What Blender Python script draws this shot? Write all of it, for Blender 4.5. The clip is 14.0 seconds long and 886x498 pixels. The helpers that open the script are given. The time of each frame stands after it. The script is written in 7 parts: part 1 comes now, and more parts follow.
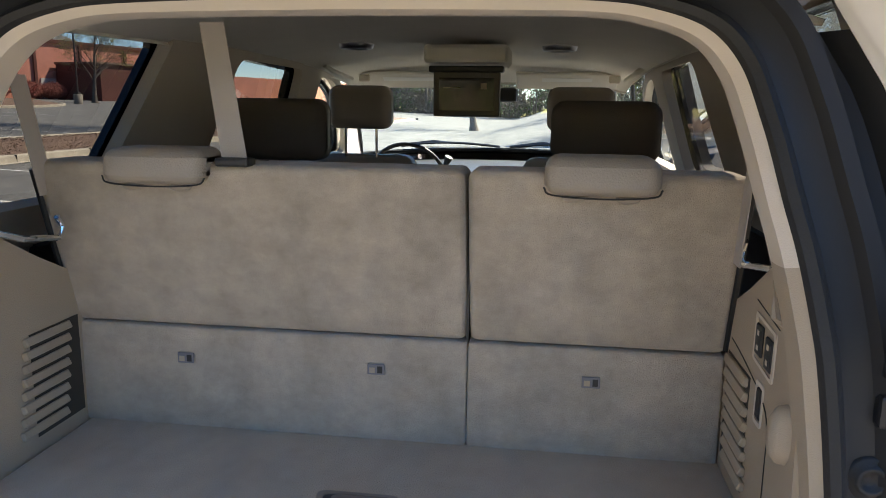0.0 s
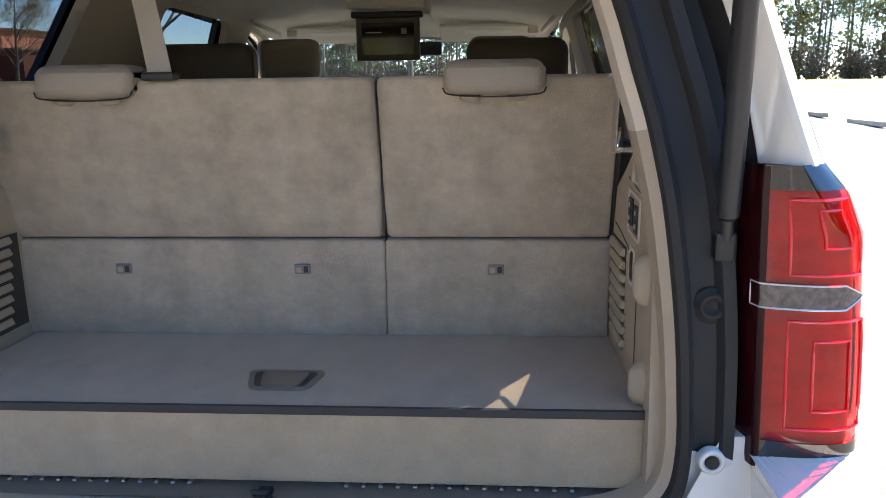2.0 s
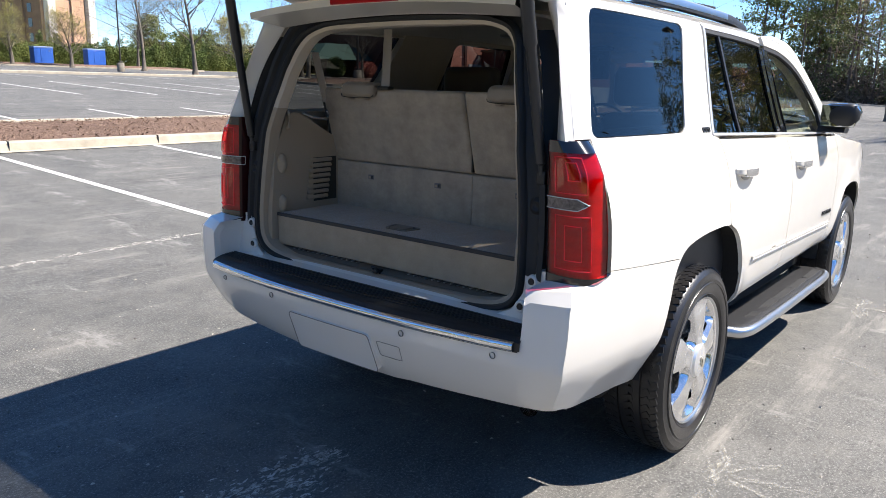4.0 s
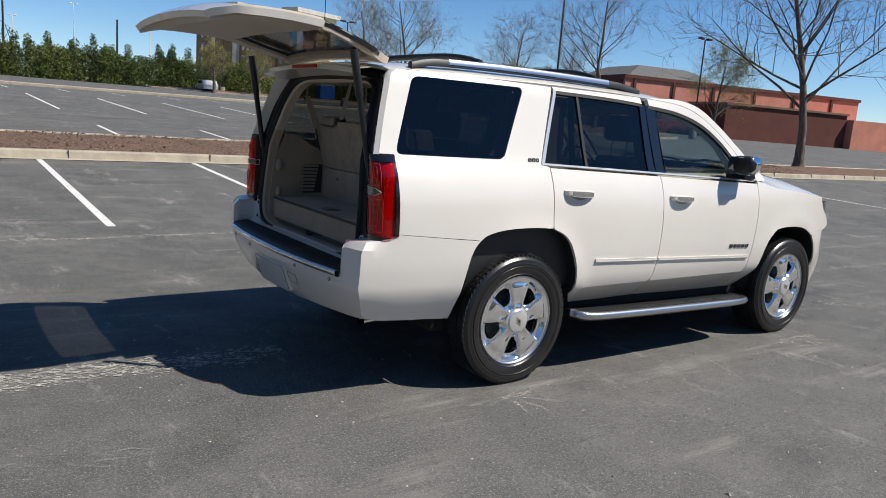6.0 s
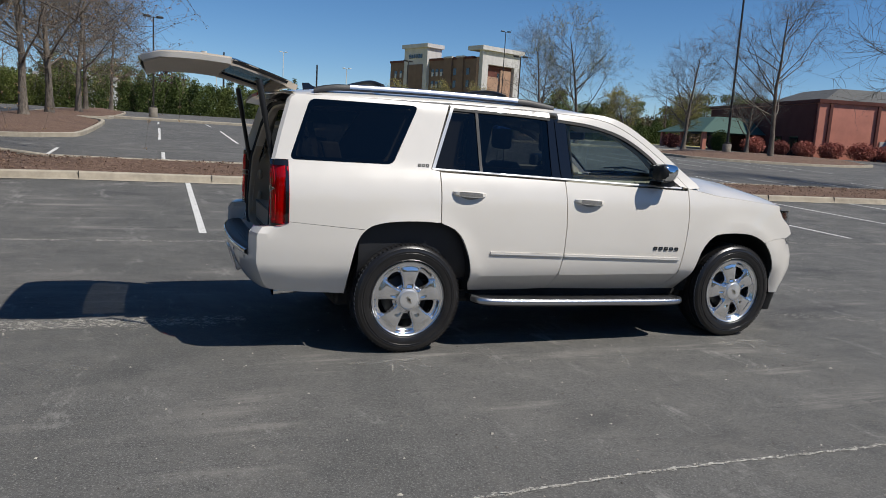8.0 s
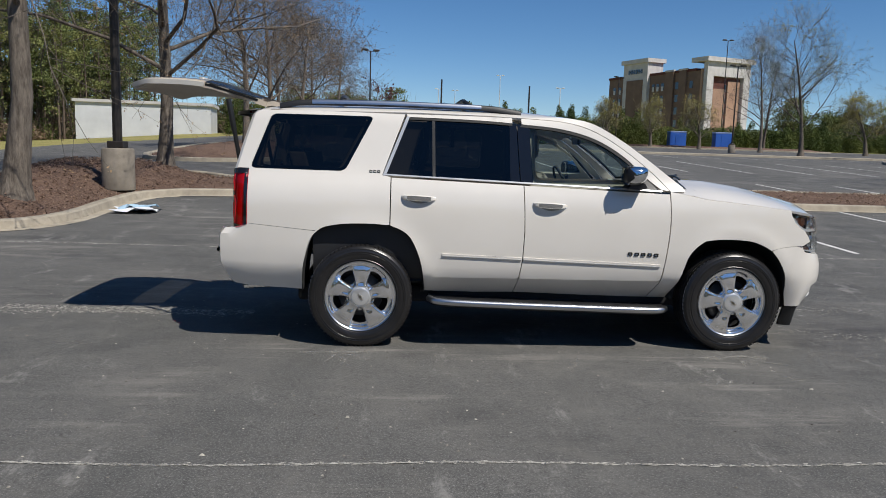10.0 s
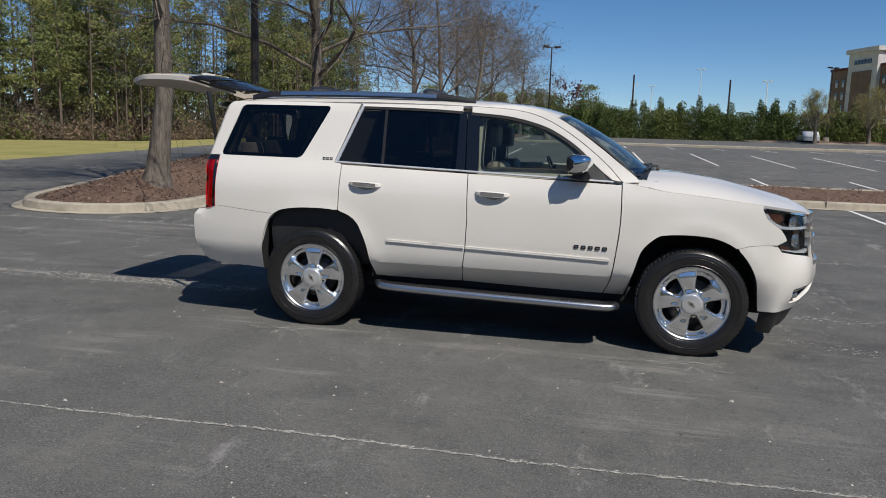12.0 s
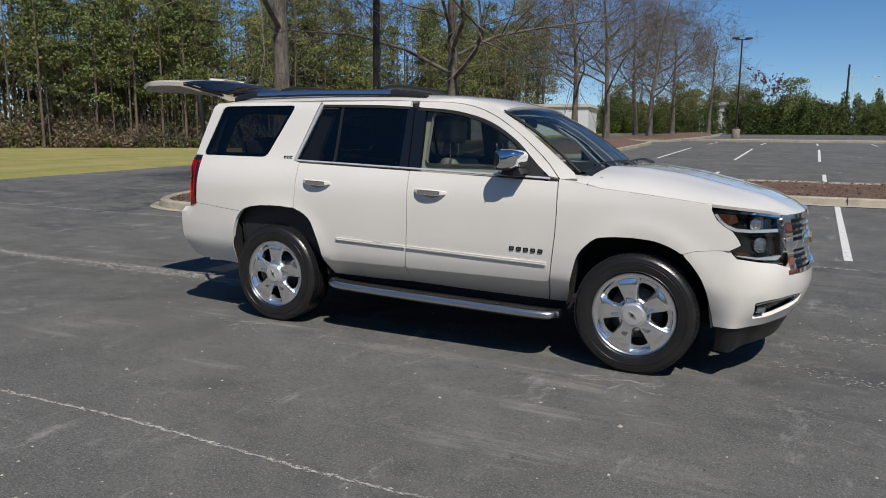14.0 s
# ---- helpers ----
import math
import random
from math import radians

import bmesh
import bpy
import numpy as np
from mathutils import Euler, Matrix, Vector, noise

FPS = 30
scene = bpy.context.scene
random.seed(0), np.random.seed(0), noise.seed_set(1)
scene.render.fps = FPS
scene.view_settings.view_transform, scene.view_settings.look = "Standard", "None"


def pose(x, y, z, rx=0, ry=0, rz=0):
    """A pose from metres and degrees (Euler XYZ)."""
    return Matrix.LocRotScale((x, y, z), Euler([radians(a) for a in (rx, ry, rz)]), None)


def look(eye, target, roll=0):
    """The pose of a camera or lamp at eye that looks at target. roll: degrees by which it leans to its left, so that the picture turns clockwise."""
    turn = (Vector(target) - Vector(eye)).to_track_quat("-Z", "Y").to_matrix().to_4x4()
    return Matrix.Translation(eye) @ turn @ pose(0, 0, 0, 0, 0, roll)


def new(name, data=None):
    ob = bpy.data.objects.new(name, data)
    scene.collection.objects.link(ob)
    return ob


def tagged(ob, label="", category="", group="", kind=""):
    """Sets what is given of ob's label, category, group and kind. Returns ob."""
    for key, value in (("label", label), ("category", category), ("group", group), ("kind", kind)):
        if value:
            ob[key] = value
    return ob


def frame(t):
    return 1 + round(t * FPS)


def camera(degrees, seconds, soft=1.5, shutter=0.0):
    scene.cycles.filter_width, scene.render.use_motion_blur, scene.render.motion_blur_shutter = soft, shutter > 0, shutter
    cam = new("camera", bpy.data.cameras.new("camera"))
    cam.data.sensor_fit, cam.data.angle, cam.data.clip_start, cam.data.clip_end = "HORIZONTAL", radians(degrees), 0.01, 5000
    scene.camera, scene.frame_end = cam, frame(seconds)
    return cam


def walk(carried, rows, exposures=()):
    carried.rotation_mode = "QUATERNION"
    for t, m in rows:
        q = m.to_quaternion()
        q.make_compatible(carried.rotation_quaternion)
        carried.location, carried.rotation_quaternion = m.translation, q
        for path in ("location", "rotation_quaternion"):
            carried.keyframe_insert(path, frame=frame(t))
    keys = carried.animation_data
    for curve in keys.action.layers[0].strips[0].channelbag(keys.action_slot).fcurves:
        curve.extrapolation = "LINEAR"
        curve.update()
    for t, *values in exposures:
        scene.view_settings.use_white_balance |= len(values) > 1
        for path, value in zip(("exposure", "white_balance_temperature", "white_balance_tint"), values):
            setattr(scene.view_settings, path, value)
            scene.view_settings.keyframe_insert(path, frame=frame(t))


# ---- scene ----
cam = camera(62.1, 14.0, 0.9)
PATH = [
    (0, (-1.859, -0.303, 1.597), (0.085, -0.034, 1.213), 0.7),
    (0.5, (-1.828, -0.287, 1.561), (0.105, -0.062, 1.098), 1.5),
    (1, (-1.797, -0.276, 1.557), (0.136, -0.082, 1.08), 1.7),
    (1.5, (-1.879, -0.284, 1.562), (0.066, -0.161, 1.115), 1.5),
    (2, (-2.031, -0.387, 1.47), (-0.083, -0.263, 1.034), -0.7),
    (2.5, (-2.414, -0.67, 1.432), (-0.49, -0.419, 0.948), -1.5),
    (3, (-2.618, -1.042, 1.434), (-0.736, -0.565, 0.953), -0.2),
    (3.5, (-2.888, -1.482, 1.48), (-1.131, -0.654, 1.001), 1.8),
    (3.7, (-2.976, -1.662, 1.497), (-1.312, -0.652, 1.038), 1.4),
    (5.8, (-2.993, -3.977, 1.568), (-1.796, -2.419, 1.197), 3.9),
    (6, (-2.911, -4.181, 1.568), (-1.751, -2.591, 1.216), 4.4),
    (6.5, (-2.703, -4.729, 1.585), (-1.628, -3.073, 1.265), 4.5),
    (7, (-2.403, -5.186, 1.573), (-1.413, -3.476, 1.263), 4.4),
    (7.5, (-2.057, -5.615, 1.583), (-1.18, -3.843, 1.279), 4.2),
    (8, (-1.674, -5.9, 1.562), (-0.953, -4.058, 1.263), 3.4),
    (8.5, (-1.22, -6.142, 1.561), (-0.613, -4.258, 1.278), 2.5),
    (8.7, (-1.022, -6.21, 1.555), (-0.477, -4.307, 1.272), 2.2),
    (10.8, (1.007, -6.674, 1.55), (0.945, -4.694, 1.276), 2.2),
    (11, (1.201, -6.67, 1.53), (1.101, -4.692, 1.252), 2.3),
    (11.5, (1.703, -6.621, 1.535), (1.505, -4.65, 1.254), 2.2),
    (12, (2.182, -6.543, 1.535), (1.795, -4.603, 1.241), 1.8),
    (12.5, (2.615, -6.392, 1.533), (2.126, -4.476, 1.238), 1.6),
    (13, (3.064, -6.218, 1.527), (2.406, -4.352, 1.231), 1.4),
    (13.5, (3.468, -5.979, 1.518), (2.75, -4.135, 1.227), 1.4),
    (14, (3.916, -5.747, 1.522), (3.036, -3.976, 1.225), 0.7),
]
walk(cam, [(t, look(eye, target, roll)) for t, eye, target, roll in PATH],
     exposures=[(0.0, 3.02, 7280, 14), (0.5, 3.29, 7280, 14), (1.1, 3.31, 7260, 14), (1.7, 3.13, 7180, 14), (2.0, 3.02, 7160, 15), (2.5, 2.44, 6850, 15), (3.0, 2.06, 6700, 15), (3.7, 1.74, 6600, 13), (5.0, 0.8, 6500, 10), (6.0, 0.46, 6550, 10), (6.5, 0.28, 6480, 10), (7.2, 0.16, 6450, 10), (9.0, 0.10, 6450, 10), (14.0, 0.05, 6450, 10)])

# ---- light ----
SUN = Vector((0.53, -0.54, 1.0)).normalized()
world = bpy.data.worlds.new("sky")
scene.world = world
world.use_nodes = True
wn, wl = world.node_tree.nodes, world.node_tree.links
sky = wn.new("ShaderNodeTexSky")
sky.sky_type = "NISHITA"
sky.sun_disc = False
sky.sun_elevation = math.asin(SUN.z)
sky.sun_rotation = math.atan2(SUN.x, SUN.y)
sky.altitude, sky.air_density, sky.dust_density, sky.ozone_density = 2500, 1.0, 0.05, 4.0
deep = wn.new("ShaderNodeHueSaturation")
deep.inputs["Saturation"].default_value = 1.18
wl.new(sky.outputs[0], deep.inputs["Color"])
wl.new(deep.outputs[0], wn["Background"].inputs[0])
wn["Background"].inputs[1].default_value = 0.088
sun_data = bpy.data.lights.new("sun", "SUN")
sun_data.energy, sun_data.angle, sun_data.color = 4.3, radians(0.55), (1.0, 0.95, 0.87)
sun = new("sun", sun_data)
sun.matrix_world = look(SUN * 50, (0, 0, 0))


# ---- materials ----
class Mat:
    """A small builder for node materials."""

    def __init__(self, name, colour=(0.5, 0.5, 0.5), rough=0.5, metal=0.0, spec=0.5, coat=0.0):
        self.m = bpy.data.materials.new(name)
        self.m.use_nodes = True
        self.n, self.l = self.m.node_tree.nodes, self.m.node_tree.links
        self.b = self.n["Principled BSDF"]
        self.set("Base Color", (*colour, 1)).set("Roughness", rough).set("Metallic", metal)
        self.set("Specular IOR Level", spec).set("Coat Weight", coat)
        self.co = self.n.new("ShaderNodeTexCoord")
        self.bumps = None

    def set(self, key, value):
        self.b.inputs[key].default_value = value
        return self

    def noise(self, scale, detail=4.0, rough=0.55, space="Object", stretch=None):
        t = self.n.new("ShaderNodeTexNoise")
        t.inputs["Scale"].default_value, t.inputs["Detail"].default_value = scale, detail
        t.inputs["Roughness"].default_value = rough
        src = self.co.outputs[space]
        if stretch:
            mp = self.n.new("ShaderNodeMapping")
            mp.inputs["Scale"].default_value = stretch
            self.l.new(src, mp.inputs[0])
            src = mp.outputs[0]
        self.l.new(src, t.inputs["Vector"])
        return t.outputs["Fac"]

    def voronoi(self, scale, feature="F1", space="Object"):
        t = self.n.new("ShaderNodeTexVoronoi")
        t.feature = feature
        t.inputs["Scale"].default_value = scale
        self.l.new(self.co.outputs[space], t.inputs["Vector"])
        return t

    def ramp(self, fac, stops):
        r = self.n.new("ShaderNodeValToRGB")
        els = r.color_ramp.elements
        while len(els) < len(stops):
            els.new(0.5)
        for e, (p, c) in zip(els, stops):
            e.position = p
            e.color = (*c, 1) if len(c) == 3 else c
        self.l.new(fac, r.inputs[0])
        return r.outputs[0]

    def mix(self, fac, a, b, kind="MIX"):
        x = self.n.new("ShaderNodeMix")
        x.data_type, x.blend_type = "RGBA", kind
        for key, v in ((0, fac), (6, a), (7, b)):
            if isinstance(v, (int, float)):
                x.inputs[key].default_value = v
            elif isinstance(v, tuple):
                x.inputs[key].default_value = (*v, 1)
            else:
                self.l.new(v, x.inputs[key])
        return x.outputs[2]

    def link(self, key, out):
        self.l.new(out, self.b.inputs[key])
        return self

    def bump(self, height, strength=0.3, dist=0.01):
        b = self.n.new("ShaderNodeBump")
        b.inputs["Strength"].default_value, b.inputs["Distance"].default_value = strength, dist
        self.l.new(height, b.inputs["Height"])
        if self.bumps:
            self.l.new(self.bumps, b.inputs["Normal"])
        self.bumps = b.outputs[0]
        self.l.new(self.bumps, self.b.inputs["Normal"])
        return self

    def island(self):
        return self.n.new("ShaderNodeNewGeometry").outputs["Random Per Island"]


def simple(name, colour, rough=0.5, metal=0.0, spec=0.5, coat=0.0, grain=0.0, scale=60.0, var=0.0, vscale=3.0):
    """A plain material with fine relief and a slow drift of tone."""
    m = Mat(name, colour, rough, metal, spec, coat)
    if var:
        dark, light = tuple(c * (1 - var) for c in colour), tuple(min(1, c * (1 + var)) for c in colour)
        m.link("Base Color", m.ramp(m.noise(vscale, 5), [(0.3, dark), (0.7, light)]))
    if grain:
        m.bump(m.noise(scale, 3), grain, 0.004)
    return m.m


def glass_mat(name, tint, rough=0.0):
    m = bpy.data.materials.new(name)
    m.use_nodes = True
    n, l = m.node_tree.nodes, m.node_tree.links
    n.remove(n["Principled BSDF"])
    tr, gl, mx = n.new("ShaderNodeBsdfTransparent"), n.new("ShaderNodeBsdfGlossy"), n.new("ShaderNodeMixShader")
    tr.inputs[0].default_value = (*tint, 1)
    gl.inputs["Roughness"].default_value = rough
    lw, pw, ad = n.new("ShaderNodeLayerWeight"), n.new("ShaderNodeMath"), n.new("ShaderNodeMath")
    lw.inputs["Blend"].default_value = 0.5
    pw.operation, ad.operation = "POWER", "MULTIPLY_ADD"
    pw.inputs[1].default_value, ad.inputs[1].default_value, ad.inputs[2].default_value = 5.0, 0.94, 0.055
    l.new(lw.outputs["Facing"], pw.inputs[0]), l.new(pw.outputs[0], ad.inputs[0])
    l.new(ad.outputs[0], mx.inputs[0]), l.new(tr.outputs[0], mx.inputs[1]), l.new(gl.outputs[0], mx.inputs[2])
    l.new(mx.outputs[0], n["Material Output"].inputs[0])
    return m


def make_paint():
    m = Mat("pearl_white_paint", (0.745, 0.708, 0.645), 0.32, 0.0, 0.5, 1.0)
    m.set("Coat Roughness", 0.03)
    m.link("Base Color", m.ramp(m.noise(1.7, 6), [(0.3, (0.730, 0.692, 0.630)), (0.7, (0.765, 0.728, 0.664))]))
    m.link("Roughness", m.ramp(m.noise(9, 6), [(0.35, (0.28,) * 3), (0.75, (0.40,) * 3)]))
    m.bump(m.noise(900, 2), 0.02, 0.001)
    return m.m


def make_asphalt():
    m = Mat("asphalt", (0.06, 0.06, 0.062), 0.85, 0, 0.30)
    fine, grain = m.noise(30, 8, 0.9), m.noise(85, 4, 0.85)
    mid, slow = m.noise(1.6, 7, 0.68), m.noise(0.16, 5, 0.6)
    base = m.ramp(mid, [(0.30, (0.043, 0.045, 0.044)), (0.52, (0.083, 0.083, 0.079)), (0.72, (0.146, 0.142, 0.131))])
    base = m.mix(m.ramp(slow, [(0.38, (0, 0, 0)), (0.66, (0.50,) * 3)]), base, (0.140, 0.135, 0.126))
    base = m.mix(m.ramp(fine, [(0.38, (0.72,) * 3), (0.52, (0, 0, 0))]), base, (0.026, 0.024, 0.023))
    base = m.mix(m.ramp(grain, [(0.52, (0, 0, 0)), (0.65, (0.78,) * 3)]), base, (0.30, 0.295, 0.275))
    worn = m.mix(1.0, m.ramp(m.noise(0.9, 8, 0.72), [(0.40, (0, 0, 0)), (0.64, (1, 1, 1))]), m.ramp(m.noise(7, 6, 0.7), [(0.34, (0, 0, 0)), (0.66, (0.75,) * 3)]), "MULTIPLY")
    base = m.mix(worn, base, (0.155, 0.147, 0.133))
    tar = m.ramp(m.noise(0.65, 6, 0.65, stretch=(0.5, 1.2, 1)), [(0.56, (0, 0, 0)), (0.70, (0.6,) * 3)])
    base = m.mix(tar, base, (0.038, 0.038, 0.040))
    for size, reach, tone in ((34, 0.16, 0.30), (11, 0.085, 0.36)):
        dots = m.voronoi(size)
        base = m.mix(m.ramp(dots.outputs["Distance"], [(0.0, (0.85,) * 3), (reach, (0, 0, 0))]), base, (tone, tone * 0.96, tone * 0.87))
    patch = m.ramp(m.noise(0.5, 6, 0.7), [(0.46, (0, 0, 0)), (0.66, (1, 1, 1))])
    streak = m.ramp(m.noise(1.3, 8, 0.75, stretch=(0.22, 2.4, 1)), [(0.52, (0, 0, 0)), (0.66, (0.85,) * 3)])
    base = m.mix(m.mix(1.0, patch, streak, "MULTIPLY"), base, (0.30, 0.28, 0.25))
    arc = m.ramp(m.noise(2.2, 6, 0.8, stretch=(1.0, 0.35, 1)), [(0.58, (0, 0, 0)), (0.68, (0.65,) * 3)])
    base = m.mix(arc, base, (0.29, 0.28, 0.26))
    m.link("Base Color", base)
    m.bump(fine, 0.45, 0.006).bump(grain, 0.3, 0.003)
    return m.m


def make_ground_mulch():
    m = Mat("mulch", (0.13, 0.08, 0.055), 0.95, 0, 0.2)
    a, b = m.noise(16, 6, 0.8, stretch=(1, 1.6, 1)), m.noise(1.3, 5)
    base = m.ramp(a, [(0.3, (0.05, 0.03, 0.022)), (0.55, (0.20, 0.13, 0.095)), (0.75, (0.42, 0.30, 0.23))])
    m.link("Base Color", m.mix(m.ramp(b, [(0.4, (0, 0, 0)), (0.7, (0.4,) * 3)]), base, (0.09, 0.06, 0.045)))
    m.bump(a, 1.0, 0.04)
    return m.m


def make_grass():
    m = Mat("dry_lawn", (0.3, 0.27, 0.09), 0.95, 0, 0.15)
    a, b = m.noise(0.35, 6, 0.6), m.noise(22, 4, 0.7)
    base = m.ramp(a, [(0.3, (0.24, 0.24, 0.07)), (0.52, (0.36, 0.31, 0.12)), (0.75, (0.44, 0.36, 0.17))])
    m.link("Base Color", m.mix(m.ramp(b, [(0.35, (0.5,) * 3), (0.65, (0, 0, 0))]), base, (0.13, 0.15, 0.035)))
    m.bump(b, 0.8, 0.05)
    return m.m


def make_concrete(name="concrete", base=(0.42, 0.37, 0.29)):
    m = Mat(name, base, 0.9, 0, 0.3)
    lo, hi = tuple(c * 0.72 for c in base), tuple(c * 1.12 for c in base)
    c = m.ramp(m.noise(4, 6, 0.65), [(0.3, lo), (0.7, hi)])
    c = m.mix(m.ramp(m.noise(0.8, 5), [(0.45, (0, 0, 0)), (0.75, (0.5,) * 3)]), c, tuple(v * 0.5 for v in base))
    m.link("Base Color", c)
    m.bump(m.noise(70, 4), 0.5, 0.006)
    return m.m


def make_line_paint():
    m = Mat("worn_line_paint", (0.7, 0.7, 0.67), 0.8, 0, 0.3)
    wear = m.noise(16, 6, 0.75)
    m.link("Base Color", m.ramp(wear, [(0.30, (0.16, 0.155, 0.15)), (0.42, (0.60, 0.59, 0.56)), (0.7, (0.74, 0.73, 0.70))]))
    return m.m


def make_dust(name="pale_grit", cover=1.0):
    m = Mat(name, (0.3, 0.27, 0.2), 0.95, 0, 0.2)
    a = m.noise(14, 6, 0.8)
    m.link("Base Color", m.ramp(a, [(0.3, (0.22, 0.215, 0.20)), (0.5, (0.46, 0.44, 0.39)), (0.75, (0.66, 0.64, 0.58))]))
    alpha = m.mix(1.0, m.ramp(m.noise(22, 8, 0.9), [(0.40, (0, 0, 0)), (0.54, (cover, cover, cover))]), m.ramp(m.noise(1.4, 6, 0.75), [(0.33, (0, 0, 0)), (0.46, (1, 1, 1))]), "MULTIPLY")
    m.link("Alpha", alpha)
    return m.m


def make_bark(name, dark, light):
    m = Mat(name, dark, 0.95, 0, 0.2)
    a = m.noise(14, 6, 0.7, stretch=(1, 1, 0.22))
    m.link("Base Color", m.ramp(a, [(0.3, dark), (0.7, light)]))
    m.bump(a, 0.9, 0.03)
    return m.m


def make_leaf(name, dark, light, rough=0.7):
    m = Mat(name, dark, rough, 0, 0.25)
    one = m.ramp(m.island(), [(0.0, dark), (1.0, light)])
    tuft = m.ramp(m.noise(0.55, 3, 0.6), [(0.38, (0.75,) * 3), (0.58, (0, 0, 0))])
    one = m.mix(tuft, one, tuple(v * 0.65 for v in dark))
    patch = m.ramp(m.noise(0.16, 3, 0.5), [(0.44, (0, 0, 0)), (0.62, (0.65,) * 3)])
    m.link("Base Color", m.mix(patch, one, (light[0] * 1.1, light[1] * 0.95, light[2] * 0.9)))
    m.set("Transmission Weight", 0.0)
    return m.m


def make_fabric(name, base, var=0.16):
    """Brushed carpet: broad nap marks over fine fibre."""
    m = Mat(name, base, 0.95, 0, 0.12)
    m.set("Sheen Weight", 0.25).set("Sheen Roughness", 0.5)
    nap = m.mix(0.5, m.noise(5.5, 4, 0.6, stretch=(1, 1.6, 0.7)), m.noise(17, 5, 0.7, stretch=(1, 1.0, 1.5)))
    c = m.ramp(nap, [(0.32, tuple(v * (1 - var) for v in base)), (0.68, tuple(v * (1 + var) for v in base))])
    m.link("Base Color", m.mix(m.ramp(m.noise(420, 2), [(0.35, (0.3,) * 3), (0.65, (0, 0, 0))]), c, tuple(v * 0.72 for v in base)))
    m.bump(m.mix(0.45, m.noise(650, 2), m.noise(170, 3, 0.7)), 0.75, 0.004)
    return m.m


PAINT = make_paint()
ASPHALT, MULCH, GRASS, CONCRETE = make_asphalt(), make_ground_mulch(), make_grass(), make_concrete()
LINE, DUST, CHALK = make_line_paint(), make_dust(), make_dust("tyre_chalk", .20)
CHROME = simple("chrome", (0.86, 0.87, 0.88), 0.06, 1.0)
SATIN = simple("brushed_aluminium", (0.62, 0.63, 0.65), 0.28, 1.0, grain=0.05, scale=300)
SILVER = simple("silver_insert", (0.62, 0.63, 0.64), 0.25, 0.35, coat=0.5)
BLACK = simple("black_plastic", (0.014, 0.014, 0.015), 0.45, grain=0.15, scale=400)
GLOSSBLACK = simple("gloss_black", (0.008, 0.008, 0.009), 0.08, coat=0.6)
RUBBER = simple("rubber", (0.018, 0.018, 0.018), 0.62, spec=0.4, grain=0.2, scale=150, var=0.25)
TYRE = simple("tyre_rubber", (0.016, 0.015, 0.015), 0.30, spec=0.6, grain=0.2, scale=110, var=0.3, vscale=9)
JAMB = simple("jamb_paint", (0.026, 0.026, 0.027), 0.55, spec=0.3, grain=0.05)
UNDER = simple("underbody", (0.012, 0.012, 0.012), 0.9, var=0.4)
DARKGLASS = glass_mat("privacy_glass", (0.135, 0.14, 0.137))
CLEARGLASS = glass_mat("window_glass", (0.66, 0.73, 0.70))
SCREENGLASS = glass_mat("windscreen_glass", (0.64, 0.74, 0.73))
CARPET = make_fabric("taupe_carpet", (0.41, 0.345, 0.275), .28)
CARGO = make_fabric("cargo_carpet", (0.405, 0.318, 0.218), 0.15)
LEATHER = simple("taupe_leather", (0.31, 0.262, 0.212), 0.48, spec=0.4, grain=0.35, scale=260, var=0.06)
TRIM = simple("beige_trim", (0.58, 0.50, 0.405), 0.55, grain=0.25, scale=500, var=0.04)
TRIMDARK = simple("taupe_trim", (0.37, 0.295, 0.212), 0.6, grain=0.3, scale=500, var=0.05)
HEADLINER = simple("headliner_cloth", (0.70, 0.66, 0.60), 0.95, grain=0.4, scale=900, var=0.05)
BELT = simple("belt_webbing", (0.42, 0.37, 0.32), 0.75, grain=0.5, scale=700)
DASH = simple("charcoal_dash", (0.022, 0.023, 0.026), 0.5, grain=0.25, scale=300)


# ---- shape helpers ----
def part(name, data, material, parent=None, label="", smooth=False):
    """Links a bmesh, or (verts, faces), as one mesh object under a thing or a part."""
    me = bpy.data.meshes.new(name)
    if isinstance(data, bmesh.types.BMesh):
        data.to_mesh(me)
        data.free()
    else:
        me.from_pydata([tuple(v) for v in data[0]], [], [tuple(f) for f in data[1]])
    me.materials.append(material)
    if smooth:
        me.polygons.foreach_set("use_smooth", [True] * len(me.polygons))
    me.update()
    ob = new(name, me)
    if parent:
        ob.parent = parent
    if label:
        ob["label"] = label
    return ob


def box_bm(x0, x1, y0, y1, z0, z1, bevel=0.0, seg=2, bm=None):
    own = bm or bmesh.new()
    tmp = bmesh.new()
    m = Matrix.Translation(((x0 + x1) / 2, (y0 + y1) / 2, (z0 + z1) / 2)) @ Matrix.Diagonal((abs(x1 - x0), abs(y1 - y0), abs(z1 - z0), 1))
    bmesh.ops.create_cube(tmp, size=1, matrix=m)
    if bevel:
        bmesh.ops.bevel(tmp, geom=tmp.edges[:], offset=bevel, segments=seg, affect="EDGES", profile=0.5)
    if bm is None:
        own.free()
        return tmp
    me = bpy.data.meshes.new("tmp")
    tmp.to_mesh(me)
    tmp.free()
    own.from_mesh(me)
    bpy.data.meshes.remove(me)
    return own


def moved(bm, m):
    bmesh.ops.transform(bm, matrix=m, verts=bm.verts)
    return bm


def joined(*bms):
    out = bms[0]
    for b in bms[1:]:
        me = bpy.data.meshes.new("tmp")
        b.to_mesh(me)
        b.free()
        out.from_mesh(me)
        bpy.data.meshes.remove(me)
    return out


